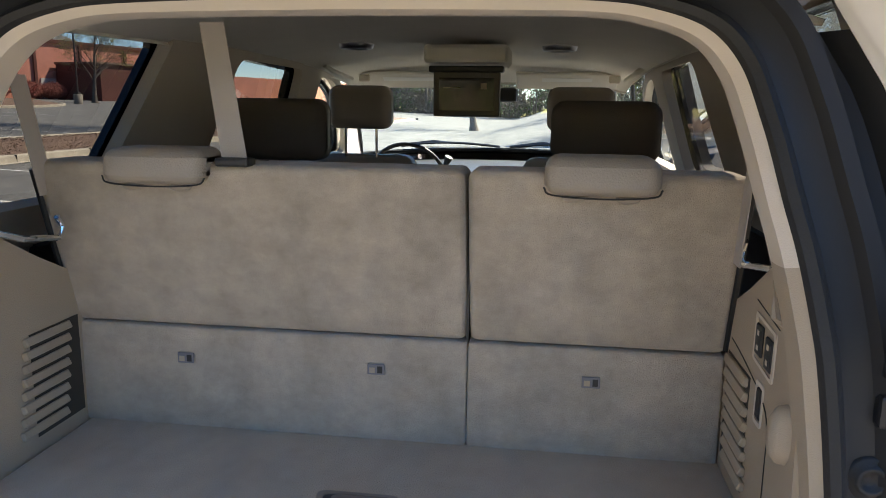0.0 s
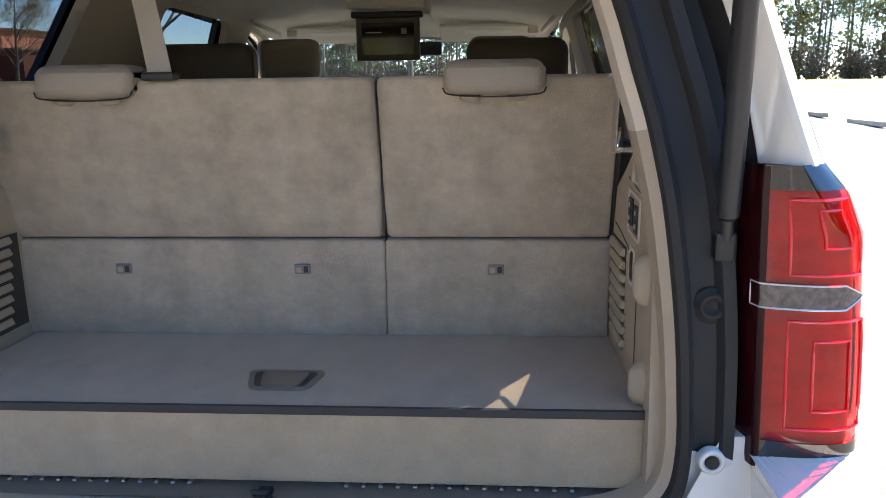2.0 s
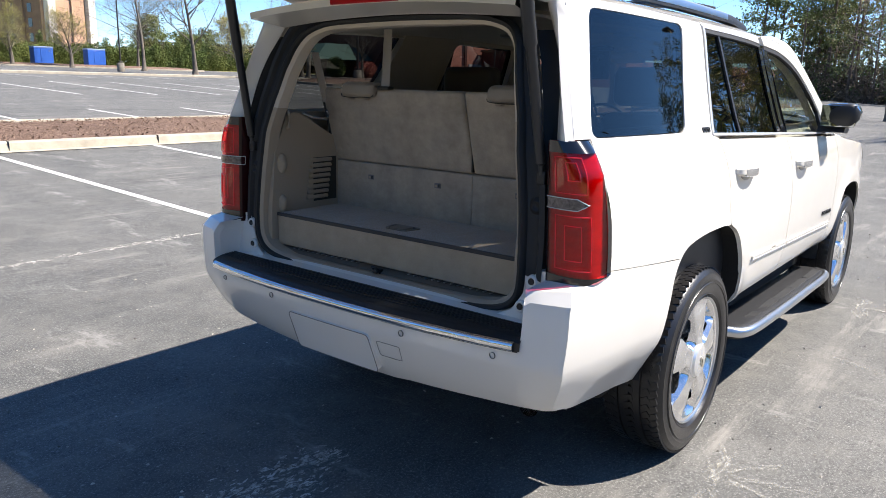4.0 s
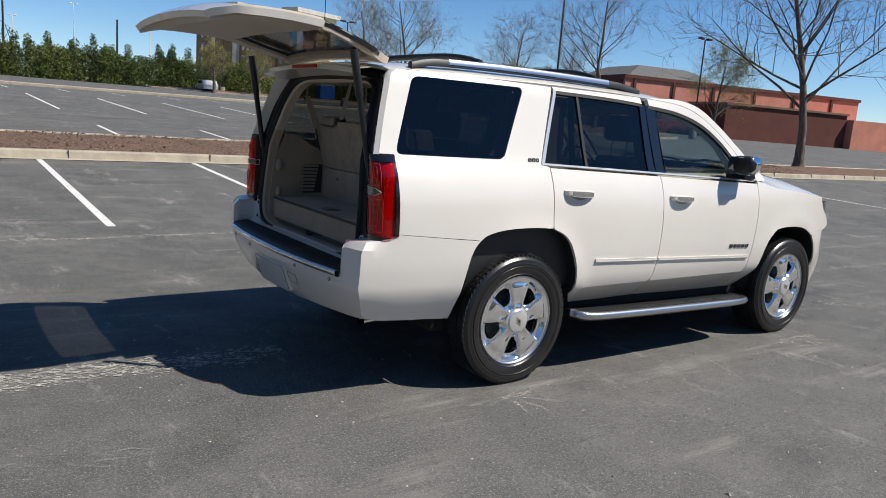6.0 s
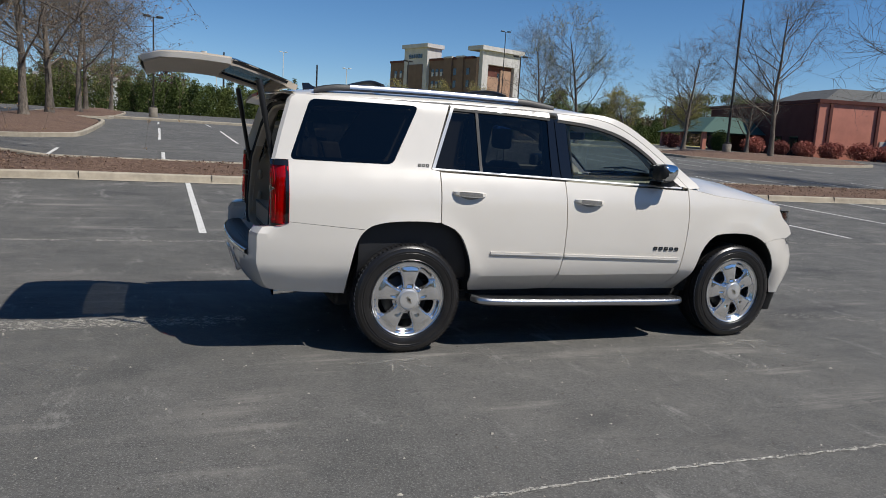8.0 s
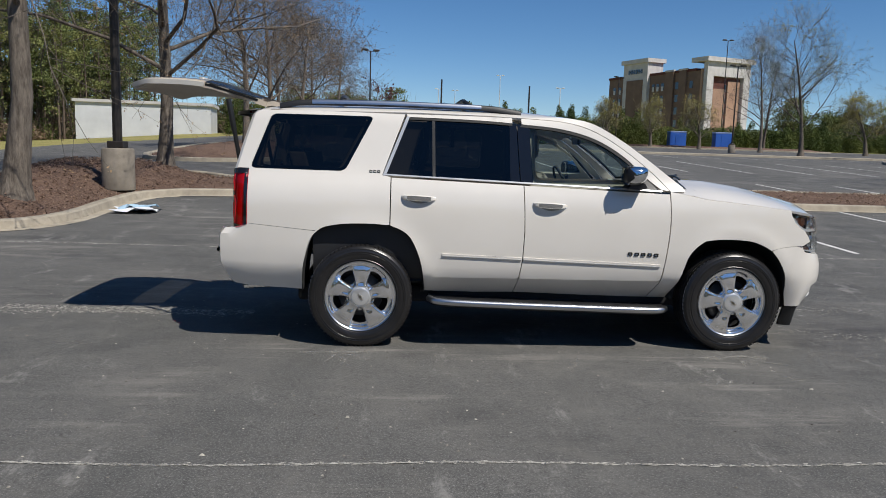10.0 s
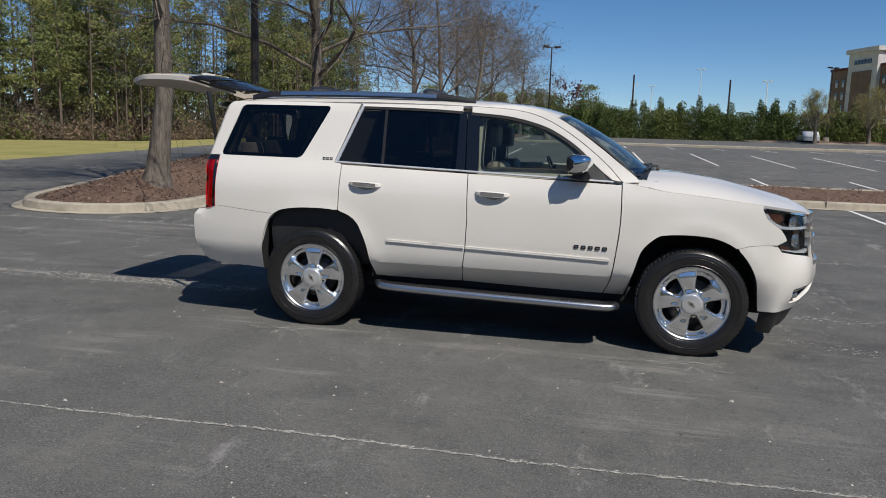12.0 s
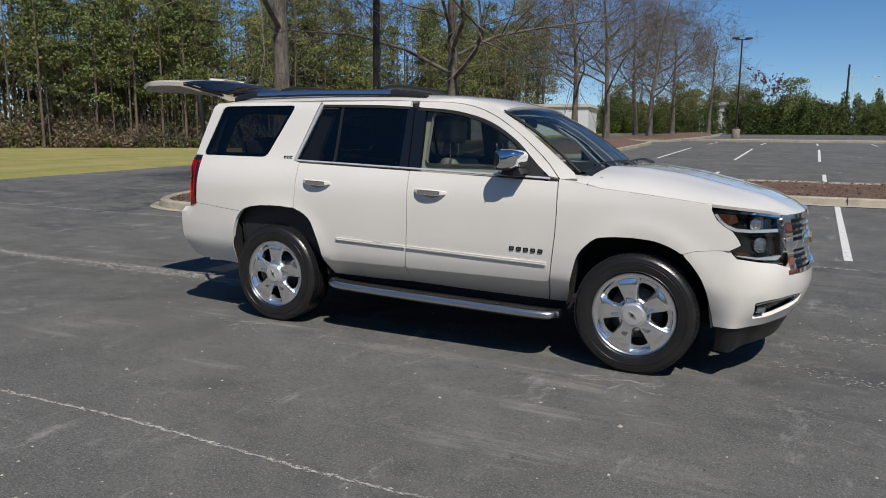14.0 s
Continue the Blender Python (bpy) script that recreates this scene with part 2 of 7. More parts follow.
def spline(points, n=8, closed=False):
    """Catmull-Rom through the points."""
    p = np.array(points, float)
    if closed:
        p = np.vstack([p[-1], p, p[0], p[1]])
    else:
        p = np.vstack([2 * p[0] - p[1], p, 2 * p[-1] - p[-2]])
    out = []
    for i in range(1, len(p) - 2):
        for k in range(n):
            t = k / n
            a, b, c, d = p[i - 1], p[i], p[i + 1], p[i + 2]
            out.append(0.5 * (2 * b + (c - a) * t + (2 * a - 5 * b + 4 * c - d) * t * t + (3 * b - a - 3 * c + d) * t**3))
    if not closed:
        out.append(p[-2])
    return [tuple(q) for q in out]


def tube(points, radius, seg=8, closed=False, flat=1.0, caps=True):
    """A tube along points; radius may be a list. flat squeezes it across."""
    pts = [Vector(p) for p in points]
    n = len(pts)
    rad = radius if isinstance(radius, (list, tuple)) else [radius] * n
    verts, faces = [], []
    up = Vector((0, 0, 1))
    for i, p in enumerate(pts):
        d = (pts[(i + 1) % n] - pts[i - 1]) if closed else (pts[min(i + 1, n - 1)] - pts[max(i - 1, 0)])
        d.normalize()
        side = d.cross(up)
        if side.length < 1e-3:
            side = d.cross(Vector((1, 0, 0)))
        side.normalize()
        top = side.cross(d)
        for k in range(seg):
            a = 2 * math.pi * k / seg
            verts.append(p + rad[i] * (math.cos(a) * side * flat + math.sin(a) * top))
    for i in range(n if closed else n - 1):
        for k in range(seg):
            a, b = i * seg + k, i * seg + (k + 1) % seg
            c, d2 = ((i + 1) % n) * seg + (k + 1) % seg, ((i + 1) % n) * seg + k
            faces.append((a, b, c, d2))
    if caps and not closed:
        faces.append(tuple(range(seg - 1, -1, -1)))
        faces.append(tuple(range((n - 1) * seg, n * seg)))
    return verts, faces


def lathe(profile, seg=48, axis="y", turns=1.0):
    """Revolves (radius, offset) pairs about an axis through the origin."""
    verts, faces, n = [], [], len(profile)
    for k in range(seg):
        a = 2 * math.pi * k / seg * turns
        for r, o in profile:
            c, s = r * math.cos(a), r * math.sin(a)
            verts.append((c, o, s) if axis == "y" else ((c, s, o) if axis == "z" else (o, c, s)))
    for k in range(seg):
        for i in range(n - 1):
            a, b = k * n + i, k * n + i + 1
            c, d = ((k + 1) % seg) * n + i + 1, ((k + 1) % seg) * n + i
            faces.append((a, b, c, d))
    return verts, faces


def grid_faces(rows, cols, flip=False):
    out = []
    for i in range(rows - 1):
        for j in range(cols - 1):
            f = (i * cols + j, i * cols + j + 1, (i + 1) * cols + j + 1, (i + 1) * cols + j)
            out.append(f[::-1] if flip else f)
    return out


def loft(sections, closed=False, flip=False, caps=False):
    """Faces between equal-length rows of points."""
    n, verts, faces = len(sections[0]), [p for s in sections for p in s], []
    for i in range(len(sections) - 1):
        for j in range(n if closed else n - 1):
            f = (i * n + j, i * n + (j + 1) % n, (i + 1) * n + (j + 1) % n, (i + 1) * n + j)
            faces.append(f[::-1] if flip else f)
    if caps and closed:
        faces.append(tuple(range(n))[::-1] if not flip else tuple(range(n)))
        last = tuple(range((len(sections) - 1) * n, len(sections) * n))
        faces.append(last if not flip else last[::-1])
    return verts, faces


def solid(data, thickness, smooth_angle=0.7):
    """A bmesh with thickness from an open sheet."""
    bm = bmesh.new()
    vs = [bm.verts.new(v) for v in data[0]]
    for f in data[1]:
        try:
            bm.faces.new([vs[i] for i in f])
        except ValueError:
            pass
    bmesh.ops.remove_doubles(bm, verts=bm.verts, dist=1e-5)
    bmesh.ops.recalc_face_normals(bm, faces=bm.faces)
    bmesh.ops.solidify(bm, geom=bm.faces[:], thickness=thickness)
    return bm


def soften(ob, angle=35):
    """Smooth shading that keeps edges sharper than the angle."""
    me = ob.data
    me.polygons.foreach_set("use_smooth", [True] * len(me.polygons))
    me.set_sharp_from_angle(angle=radians(angle))
    return ob


def rounded(poly, r, n=4):
    """Rounds the corners of a closed 2D polygon."""
    out, k = [], len(poly)
    for i in range(k):
        p, a, b = np.array(poly[i], float), np.array(poly[i - 1], float), np.array(poly[(i + 1) % k], float)
        da, db = a - p, b - p
        la, lb = np.linalg.norm(da), np.linalg.norm(db)
        q = min(r, la * 0.45, lb * 0.45)
        s, e = p + da / la * q, p + db / lb * q
        for j in range(n + 1):
            t = j / n
            out.append(tuple((1 - t) ** 2 * s + 2 * t * (1 - t) * p + t * t * e))
    return out


def densify(poly, step):
    out, k = [], len(poly)
    for i in range(k):
        a, b = np.array(poly[i], float), np.array(poly[(i + 1) % k], float)
        m = max(1, int(math.ceil(np.linalg.norm(b - a) / step)))
        out += [tuple(a + (b - a) * j / m) for j in range(m)]
    return out


def inside(points, poly):
    p, q = np.array(points, float), np.array(poly, float)
    r, odd = np.roll(q, -1, 0), np.zeros(len(p), bool)
    for (x0, y0), (x1, y1) in zip(q, r):
        cut = (y0 > p[:, 1]) != (y1 > p[:, 1])
        with np.errstate(divide="ignore", invalid="ignore"):
            odd ^= cut & (p[:, 0] < (x1 - x0) * (p[:, 1] - y0) / (y1 - y0 + 1e-12) + x0)
    return odd


def panel(name, outline, surface, material, parent, holes=(), step=0.05, depth=0.018, label="", out=None, creases=()):
    """A skin cut to a 2D outline with holes, laid on a curved surface(u, v), with a returned edge. out: a point on the outer side."""
    from mathutils.geometry import delaunay_2d_cdt
    loops = [densify(outline, step)] + [densify(h, step) for h in holes]
    pts, edges = [], []
    for lp in loops:
        s = len(pts)
        pts += lp
        edges += [(s + i, s + (i + 1) % len(lp)) for i in range(len(lp))]
    for line in creases:
        c = [line[0]]
        for p, q in zip(line, line[1:]):
            m = max(1, int(math.ceil(math.hypot(q[0] - p[0], q[1] - p[1]) / step)))
            c += [(p[0] + (q[0] - p[0]) * j / m, p[1] + (q[1] - p[1]) * j / m) for j in range(1, m + 1)]
        s = len(pts)
        pts += c
        edges += [(s + i, s + i + 1) for i in range(len(c) - 1)]
    a = np.array(pts)
    lo, hi = a.min(0), a.max(0)
    gx, gy = np.arange(lo[0] + step / 2, hi[0], step), np.arange(lo[1] + step / 2, hi[1], step)
    if len(gx) and len(gy):
        gp = np.array([(x, y) for x in gx for y in gy])
        ok = inside(gp, loops[0])
        for h in loops[1:]:
            ok &= ~inside(gp, h)
        gp = gp[ok]
        if len(gp):
            far = np.min(np.linalg.norm(gp[:, None] - a[None], axis=2), 1) > step * 0.45
            pts += [tuple(p) for p in gp[far]]
    res = delaunay_2d_cdt([Vector(p) for p in pts], edges, [], 0, 1e-6)
    vs, fs = res[0], res[2]
    cen = np.array([np.mean([vs[i] for i in f], axis=0) for f in fs])
    ok = inside(cen, loops[0])
    for h in loops[1:]:
        ok &= ~inside(cen, h)
    fs = [tuple(f) for f, k in zip(fs, ok) if k]
    e = 0.004
    P = [Vector(surface(*v)) for v in vs]
    N = []
    for v, p in zip(vs, P):
        du, dv = Vector(surface(v[0] + e, v[1])) - p, Vector(surface(v[0], v[1] + e)) - p
        n = du.cross(dv)
        N.append(n.normalized() if n.length > 0 else Vector((0, 0, 1)))
    flip = out is not None and sum(n.dot((Vector(out) - p).normalized()) for n, p in zip(N, P)) < 0
    if flip:
        N = [-n for n in N]
    first = fs[0]
    tri = (P[first[1]] - P[first[0]]).cross(P[first[2]] - P[first[0]])
    if tri.dot(N[first[0]]) < 0:
        fs = [f[::-1] for f in fs]
    count = {}
    for f in fs:
        for i in range(len(f)):
            k = (f[i], f[(i + 1) % len(f)])
            count[k] = count.get(k, 0) + 1
    rim = [k for k in count if (k[1], k[0]) not in count]
    verts, faces, top = list(P), list(fs), {}
    for a0, b0 in rim:
        ids = []
        for i in (a0, b0):
            if i not in top:
                top[i] = len(verts)
                verts += [P[i], P[i] - N[i] * depth]
            ids.append(top[i])
        faces.append((ids[1], ids[0], ids[0] + 1, ids[1] + 1))
    ob = part(name, (verts, faces), material, parent, label, smooth=True)
    ob.data.set_sharp_from_angle(angle=radians(18 if creases else 50))
    return ob


def thing(name, label, category, at=(0, 0, 0), group=""):
    ob = new(name)
    ob.empty_display_size = 0.2
    ob.location = at
    return tagged(ob, label, category, group)


# ---- the car: x forward, right side at -y, rear axle over the origin ----
MIRRORGLASS = simple("mirror_silver", (.42, .44, .46), .03, 1.0)
CAR = thing("suv", "pearl white full-size SUV with raised tailgate, parked on asphalt", "car")
AXLE = 2.946
_z = [0.2, .30, .42, .50, .575, .605, .70, .77, .90, 1.0, 1.10, 1.16, 1.25, 1.30, 1.34, 1.36, 1.45, 1.60, 1.753, 1.80, 1.83, 1.90]
_w = [.84, .865, .905, .942, .974, .986, .998, 1.004, 1.005, 1.003, .996, .985, .957, .930, .912, .903, .873, .825, .778, .757, .725, .64]
_fz = np.linspace(0.2, 1.9, 341)
_fw = np.convolve(np.pad(np.interp(_fz, _z, _w), 5, mode="edge"), np.hanning(11) / np.hanning(11).sum(), mode="valid")


def half_width(x, z):
    w = float(np.interp(z, _fz, _fw))
    if z < .555 and .3 < x < 2.7:
        w -= .62 * (.555 - z) * min(1.0, (x - .3) / .2, (2.7 - x) / .2)
    if x < -0.3:
        w -= 0.035 * ((-x - 0.3) / 0.6) ** 2
    if x > 3.05:
        w -= 0.10 * ((x - 3.05) / 0.75) ** 2
    if z < 1.1:
        for c in (0.02, AXLE):
            r = math.hypot(x - c, (z - 0.42) * 0.95)
            w += 0.014 * math.exp(-(((r - 0.50) / 0.07) ** 2))
    return w


def flank(side, off=0.0):
    return lambda x, z: (x, side * (half_width(x, z) + off), z)


REAR_ARCH = spline([(-.456, .43), (-.44, .62), (-.396, .812), (-.329, .905), (-.24, .944), (-.084, .964), (.139, .963), (.272, .936), (.363, .878), (.419, .783), (.465, .649), (.50, .43)], 4)
FRONT_ARCH = spline([(3.43, .355), (3.385, .588), (3.32, .721), (3.222, .826), (3.089, .886), (2.96, .903), (2.833, .904), (2.74, .897), (2.665, .875), (2.567, .774), (2.519, .615), (2.461, .40)], 4)
BELT_Z = lambda x: 1.337 - 0.0322 * (x - 0.17)
DLO_TOP = spline([(.345, 1.782), (.9, 1.772), (1.30, 1.748), (1.56, 1.722), (1.82, 1.652), (2.045, 1.522), (2.22, 1.362), (2.325, BELT_Z(2.325) + .012)], 5)
FRAME_TOP = spline([(.325, 1.803), (.9, 1.802), (1.30, 1.794), (1.60, 1.772), (1.82, 1.706), (2.044, 1.574), (2.264, 1.40), (2.385, 1.275)], 5)
PILLAR_TOP = spline([(1.24, 1.802), (1.40, 1.811), (1.56, 1.815), (1.732, 1.793), (1.864, 1.745), (2.042, 1.641), (2.219, 1.517), (2.398, 1.38), (2.50, 1.302)], 5)


def upto(curve, a, b):
    return [p for p in curve if a <= p[0] <= b]


def at_x(curve, x):
    c = sorted(curve)
    return float(np.interp(x, [p[0] for p in c], [p[1] for p in c]))


for side, tag in ((-1, "right"), (1, "left")):
    F, outp = flank(side), (1.0, side * 9.0, 1.0)
    # rear quarter with the window cut out
    qwin = rounded([(-.705, 1.776), (.080, 1.777), (-.135, 1.353), (-.855, 1.358)], .045)
    arch_q = [p for p in REAR_ARCH if p[0] < .212 and p[1] > .88]
    quarter = [(.212, .960), (.214, 1.318), (.150, 1.333), (.318, 1.800), (-.20, 1.806), (-.79, 1.802), (-.832, 1.775), (-.90, 1.54), (-.948, 1.358), (-.861, 1.357), (-.866, .947), (-.60, .925), (-.345, .903)] + arch_q
    panel("quarter_panel", quarter, F, PAINT, CAR, [qwin], 0.045, out=outp)
    panel("quarter_window", rounded([(-.702, 1.773), (.077, 1.774), (-.137, 1.356), (-.852, 1.361)], .043), flank(side, -.004), DARKGLASS, CAR, step=.12, depth=.004, out=outp, label="dark tinted rear quarter window")
    shrink = lambda poly, f: [(sum(p[0] for p in poly) / len(poly) * (1 - f) + x * f, sum(p[1] for p in poly) / len(poly) * (1 - f) + z * f) for x, z in poly]
    qglass = rounded([(-.702, 1.773), (.077, 1.774), (-.137, 1.356), (-.852, 1.361)], .043)
    panel("window_border", qglass, flank(side, -.012), GLOSSBLACK, CAR, [shrink(qglass, .93)], .06, .02, out=outp)
    # doors
    arch_d = [p for p in REAR_ARCH if p[0] > .222]
    bseam = [(1.206, .425), (1.232, .62), (1.244, .71), (1.251, .932), (1.239, BELT_Z(1.239) - .022)]
    rear_door = [(.222, BELT_Z(.222) - .022), (.220, .957)] + arch_d + [(.60, .422), (.9, .418)] + bseam
    panel("rear_door", rear_door, F, PAINT, CAR, step=.05, out=outp, creases=[[(.53, .555), (1.20, .555)]])
    fseam = spline([(2.306, .395), (2.352, .537), (2.381, .765), (2.398, .984), (2.394, 1.245)], 4)
    front_door = [(x + .007, z) for x, z in bseam[::-1]] + [(1.7, .408)] + fseam + [(2.36, BELT_Z(2.36) - .022)]
    panel("front_door", front_door, F, PAINT, CAR, step=.05, out=outp, creases=[[(1.24, .555), (2.33, .555)]])
    # upper frames of the doors and the screen pillar
    top_r, dlo_r = upto(FRAME_TOP, .32, 1.195), upto(DLO_TOP, .34, 1.195)
    panel("door_frame", top_r + dlo_r[::-1], F, PAINT, CAR, step=.03, depth=.03, out=outp)
    top_f, dlo_f = upto(FRAME_TOP, 1.20, 2.4), upto(DLO_TOP, 1.20, 2.4)
    panel("door_frame", top_f + [(2.392, 1.268)] + dlo_f[::-1], F, PAINT, CAR, step=.03, depth=.03, out=outp)
    low = upto([(x + .004, z + .004) for x, z in FRAME_TOP], 1.24, 2.4)
    panel("screen_pillar", PILLAR_TOP + [(2.52, 1.27), (2.41, 1.262)] + low[::-1], F, PAINT, CAR, step=.035, depth=.03, out=outp)
    # black weather strip just inside the frame
    strip = [(x, z - .003) for x, z in dlo_r] + [(x, z - .020) for x, z in dlo_r[::-1]]
    panel("window_seal", strip, flank(side, -.003), RUBBER, CAR, step=.04, depth=.02, out=outp)
    strip = [(x, z - .003) for x, z in dlo_f[:-2]] + [(x - .012, z - .022) for x, z in dlo_f[:-2][::-1]]
    panel("window_seal", strip, flank(side, -.003), RUBBER, CAR, step=.04, depth=.02, out=outp)
    # glass and the black middle pillar
    B = BELT_Z
    panel("rear_door_window", [(.556, B(.556)), (1.142, B(1.142)), (1.142, at_x(DLO_TOP, 1.142) - .01), (.548, at_x(DLO_TOP, .548) - .01)], flank(side, -.014), DARKGLASS, CAR, step=.12, depth=.004, out=outp)
    rglass = [(.43, BELT_Z(.43)), (1.142, BELT_Z(1.142)), (1.142, at_x(DLO_TOP, 1.142) - .01), (.49, at_x(DLO_TOP, .49) - .01)]
    panel("window_border", rglass, flank(side, -.022), GLOSSBLACK, CAR, [shrink(rglass, .90)], .06, .02, out=outp)
    panel("rear_vent_window", [(.180, B(.18)), (.537, B(.537)), (.530, at_x(DLO_TOP, .53) - .01), (.350, 1.774)], flank(side, -.014), DARKGLASS, CAR, step=.12, depth=.004, out=outp)
    panel("window_divider", [(.536, B(.536)), (.560, B(.56)), (.550, 1.765), (.528, 1.766)], flank(side, -.006), BLACK, CAR, step=.06, depth=.02, out=outp)
    for a, b in (((1.140, B(1.14)), (1.216, B(1.216))), ((1.222, B(1.222)), (1.318, B(1.318)))):
        ta, tb = (1.135, 1.190) if a[0] < 1.2 else (1.196, 1.292)
        panel("middle_pillar_cover", [a, b, (tb, at_x(DLO_TOP, tb) - .004), (ta, at_x(DLO_TOP, ta) - .004)], flank(side, -.005), GLOSSBLACK, CAR, step=.06, depth=.03, out=outp)
    fg = [(1.316, B(1.316))] + [(x, B(x)) for x in (1.6, 1.9, 2.2)] + [(x - .012, z - .012) for x, z in upto(DLO_TOP, 1.30, 2.26)[::-1]]
    panel("front_door_window", fg, flank(side, -.014), CLEARGLASS, CAR, step=.12, depth=.004, out=outp)
    panel("mirror_sail", [(2.13, B(2.13)), (2.31, B(2.31)), (2.20, 1.365), (2.15, 1.41)], flank(side, -.002), BLACK, CAR, step=.05, depth=.02, out=outp)
    # bright trim
    panel("chrome_wedge", [(.158, B(.16) + .004), (.184, B(.18) + .008), (.352, 1.778), (.332, 1.790)], flank(side, .002), SILVER, CAR, step=.04, depth=.012, out=outp, label="chrome trim at the window's rear edge")
    belt = [(x, B(x) + .005) for x in np.linspace(.158, 2.335, 30)] + [(x, B(x) - .006) for x in np.linspace(2.335, .158, 30)]
    panel("chrome_belt_strip", belt, flank(side, .004), SILVER, CAR, step=.08, depth=.012, out=outp)
    for x0, x1 in ((.622, 1.236), (1.252, 2.338)):
        zz = lambda x: .737 - .0315 * (x - .62)
        mould = [(x, zz(x) + .010) for x in np.linspace(x0, x1, 12)] + [(x, zz(x) - .013) for x in np.linspace(x1, x0, 12)]
        m_ob = panel("side_moulding", mould, flank(side, .009), PAINT, CAR, step=.06, depth=.010, out=outp)
        line = [(x, zz(x) - .0055) for x in np.linspace(x0, x1, 12)] + [(x, zz(x) - .0085) for x in np.linspace(x1, x0, 12)]
        panel("chrome_line", line, flank(side, .0115), SILVER, m_ob, step=.06, depth=.006, out=outp)
    # front wing
    seam_r = [(x + .008, z) for x, z in fseam]
    arch_f = [p for p in FRONT_ARCH if p[0] < 3.23]
    wing = seam_r + [(2.402, 1.262), (2.55, 1.236), (2.69, 1.210), (2.9, 1.191), (3.11, 1.170), (3.384, 1.138)] + [(3.386, 1.108), (3.418, 1.049), (3.46, 1.01), (3.513, .979), (3.55, .93), (3.565, .897), (3.505, .862), (3.40, .857), (3.30, .846), (3.236, .826)] + arch_f
    panel("front_wing", wing, F, PAINT, CAR, step=.045, out=outp)
    # sill and running board
    sill = [(.47, .425), (2.33, .392), (2.36, .33), (.47, .345)]
    panel("sill", sill, flank(side, -.03), BLACK, CAR, step=.08, depth=.05, out=outp)
    pts = [(.53, .385, .90), (.62, .378, .995), (1.0, .366, 1.012), (1.7, .350, 1.014), (2.30, .338, 1.006), (2.42, .336, .93)]
    sect = []
    for x, z, y in spline(pts, 6):
        ring = [(-.20, .004), (-.03, .016), (.012, .016), (.034, .002), (.036, -.022), (.015, -.040), (-.05, -.040), (-.20, -.02)]
        sect.append([(x, side * (y + dy), z + dz) for dy, dz in ring])
    board = part("running_board", loft(sect, True, side > 0, True), BLACK, CAR, "running board with a bright metal edge")
    soften(board, 40)
    rim_pts = [(x, side * (y + .024), z - .004) for x, z, y in spline(pts, 6)]
    soften(part("board_edge", tube(rim_pts, .026, 12), SATIN, board, "polished metal edge tube"), 60)
    for k in range(5):
        xa, xb = .66 + k * .345, .66 + k * .345 + .30
        part("tread_pad", box_bm(xa, xb, min(side * .945, side * .995), max(side * .945, side * .995), .372 - .018 * (xa - .6), .386 - .018 * (xa - .6), .003), RUBBER, board)
    # handles
    for hx, hz in ((.432, 1.168), (1.443, 1.136)):
        sec = []
        for k in range(15):
            t = k / 14
            x = hx - .128 + .256 * t
            bow = math.sin(math.pi * t) ** .5
            y = half_width(x, hz) + .006 + .036 * bow
            h = .012 + .010 * bow
            zc = hz + .006 - .010 * t
            sec.append([(x, side * (y - .008), zc + h), (x, side * (y + .004), zc + h * .7), (x, side * (y + .006), zc - h * .6), (x, side * (y - .004), zc - h), (x, side * (y - .016), zc - h * .5), (x, side * (y - .016), zc + h * .6)])
        grip = soften(part("door_handle", loft(sec, True, side < 0, True), PAINT, CAR, "white door handle with a chrome strip"), 50)
        strip = [[(a[0], a[1] + side * .0015, a[2] - .002) for a in (q[1], q[2], q[3])] + [(q[3][0], q[3][1] - side * .003, q[3][2] - .002)] for q in sec[2:-2]]
        soften(part("chrome_strip", loft(strip, flip=side > 0), CHROME, grip), 60)
        cup = rounded([(hx - .085, hz + .012), (hx + .085, hz + .004), (hx + .075, hz - .030), (hx, hz - .045), (hx - .07, hz - .024)], .03)
        # flat patch in darker paint colour draws the shadow behind the handle
        panel("handle_shadow_patch", cup, flank(side, .0015), simple("handle_shadow_paint", (.30, .285, .26), .35, coat=.6) if side < 0 else bpy.data.materials["handle_shadow_paint"], CAR, step=.03, depth=.004, out=outp)
    # mirror
    msec = []
    for v in np.linspace(0, 1, 13):
        w = max(.30, (1 - abs(2 * v - 1) ** 5) ** .45)
        cx, cz = 2.100 - .034 * v, 1.378 + .010 * v
        ring = []
        for k in range(24):
            c, q = math.cos(k * math.pi / 12), math.sin(k * math.pi / 12)
            ring.append((cx + .088 * w * math.copysign(abs(c) ** .62, c) + (.016 * q if c > 0 else 0), side * (.925 + v * .222), cz + (.072 - .010 * c) * w * math.copysign(abs(q) ** .62, q)))
        msec.append(ring)
    mir = part("mirror", loft(msec, True, side < 0, True), CHROME, CAR, "chrome-capped door mirror")
    soften(mir, 50)
    mir.data.materials.append(BLACK)
    for pg in mir.data.polygons:
        if pg.center.x < 2.03 or pg.center.z < 1.332:
            pg.material_index = 1
    soften(part("mirror_base", loft([[(2.02 + a, side * (.955 + s * .13), 1.305 + b) for a, b in ((0, -.02), (.03, .028), (.13, .024), (.15, -.012), (.10, -.03))] for s in (-.24, .1, .5, .92)], True, side < 0, True), BLACK, mir), 40)
    part("mirror_glass", box_bm(2.004, 2.012, min(side * .94, side * 1.128), max(side * .94, side * 1.128), 1.318, 1.445, .003), MIRRORGLASS, mir)
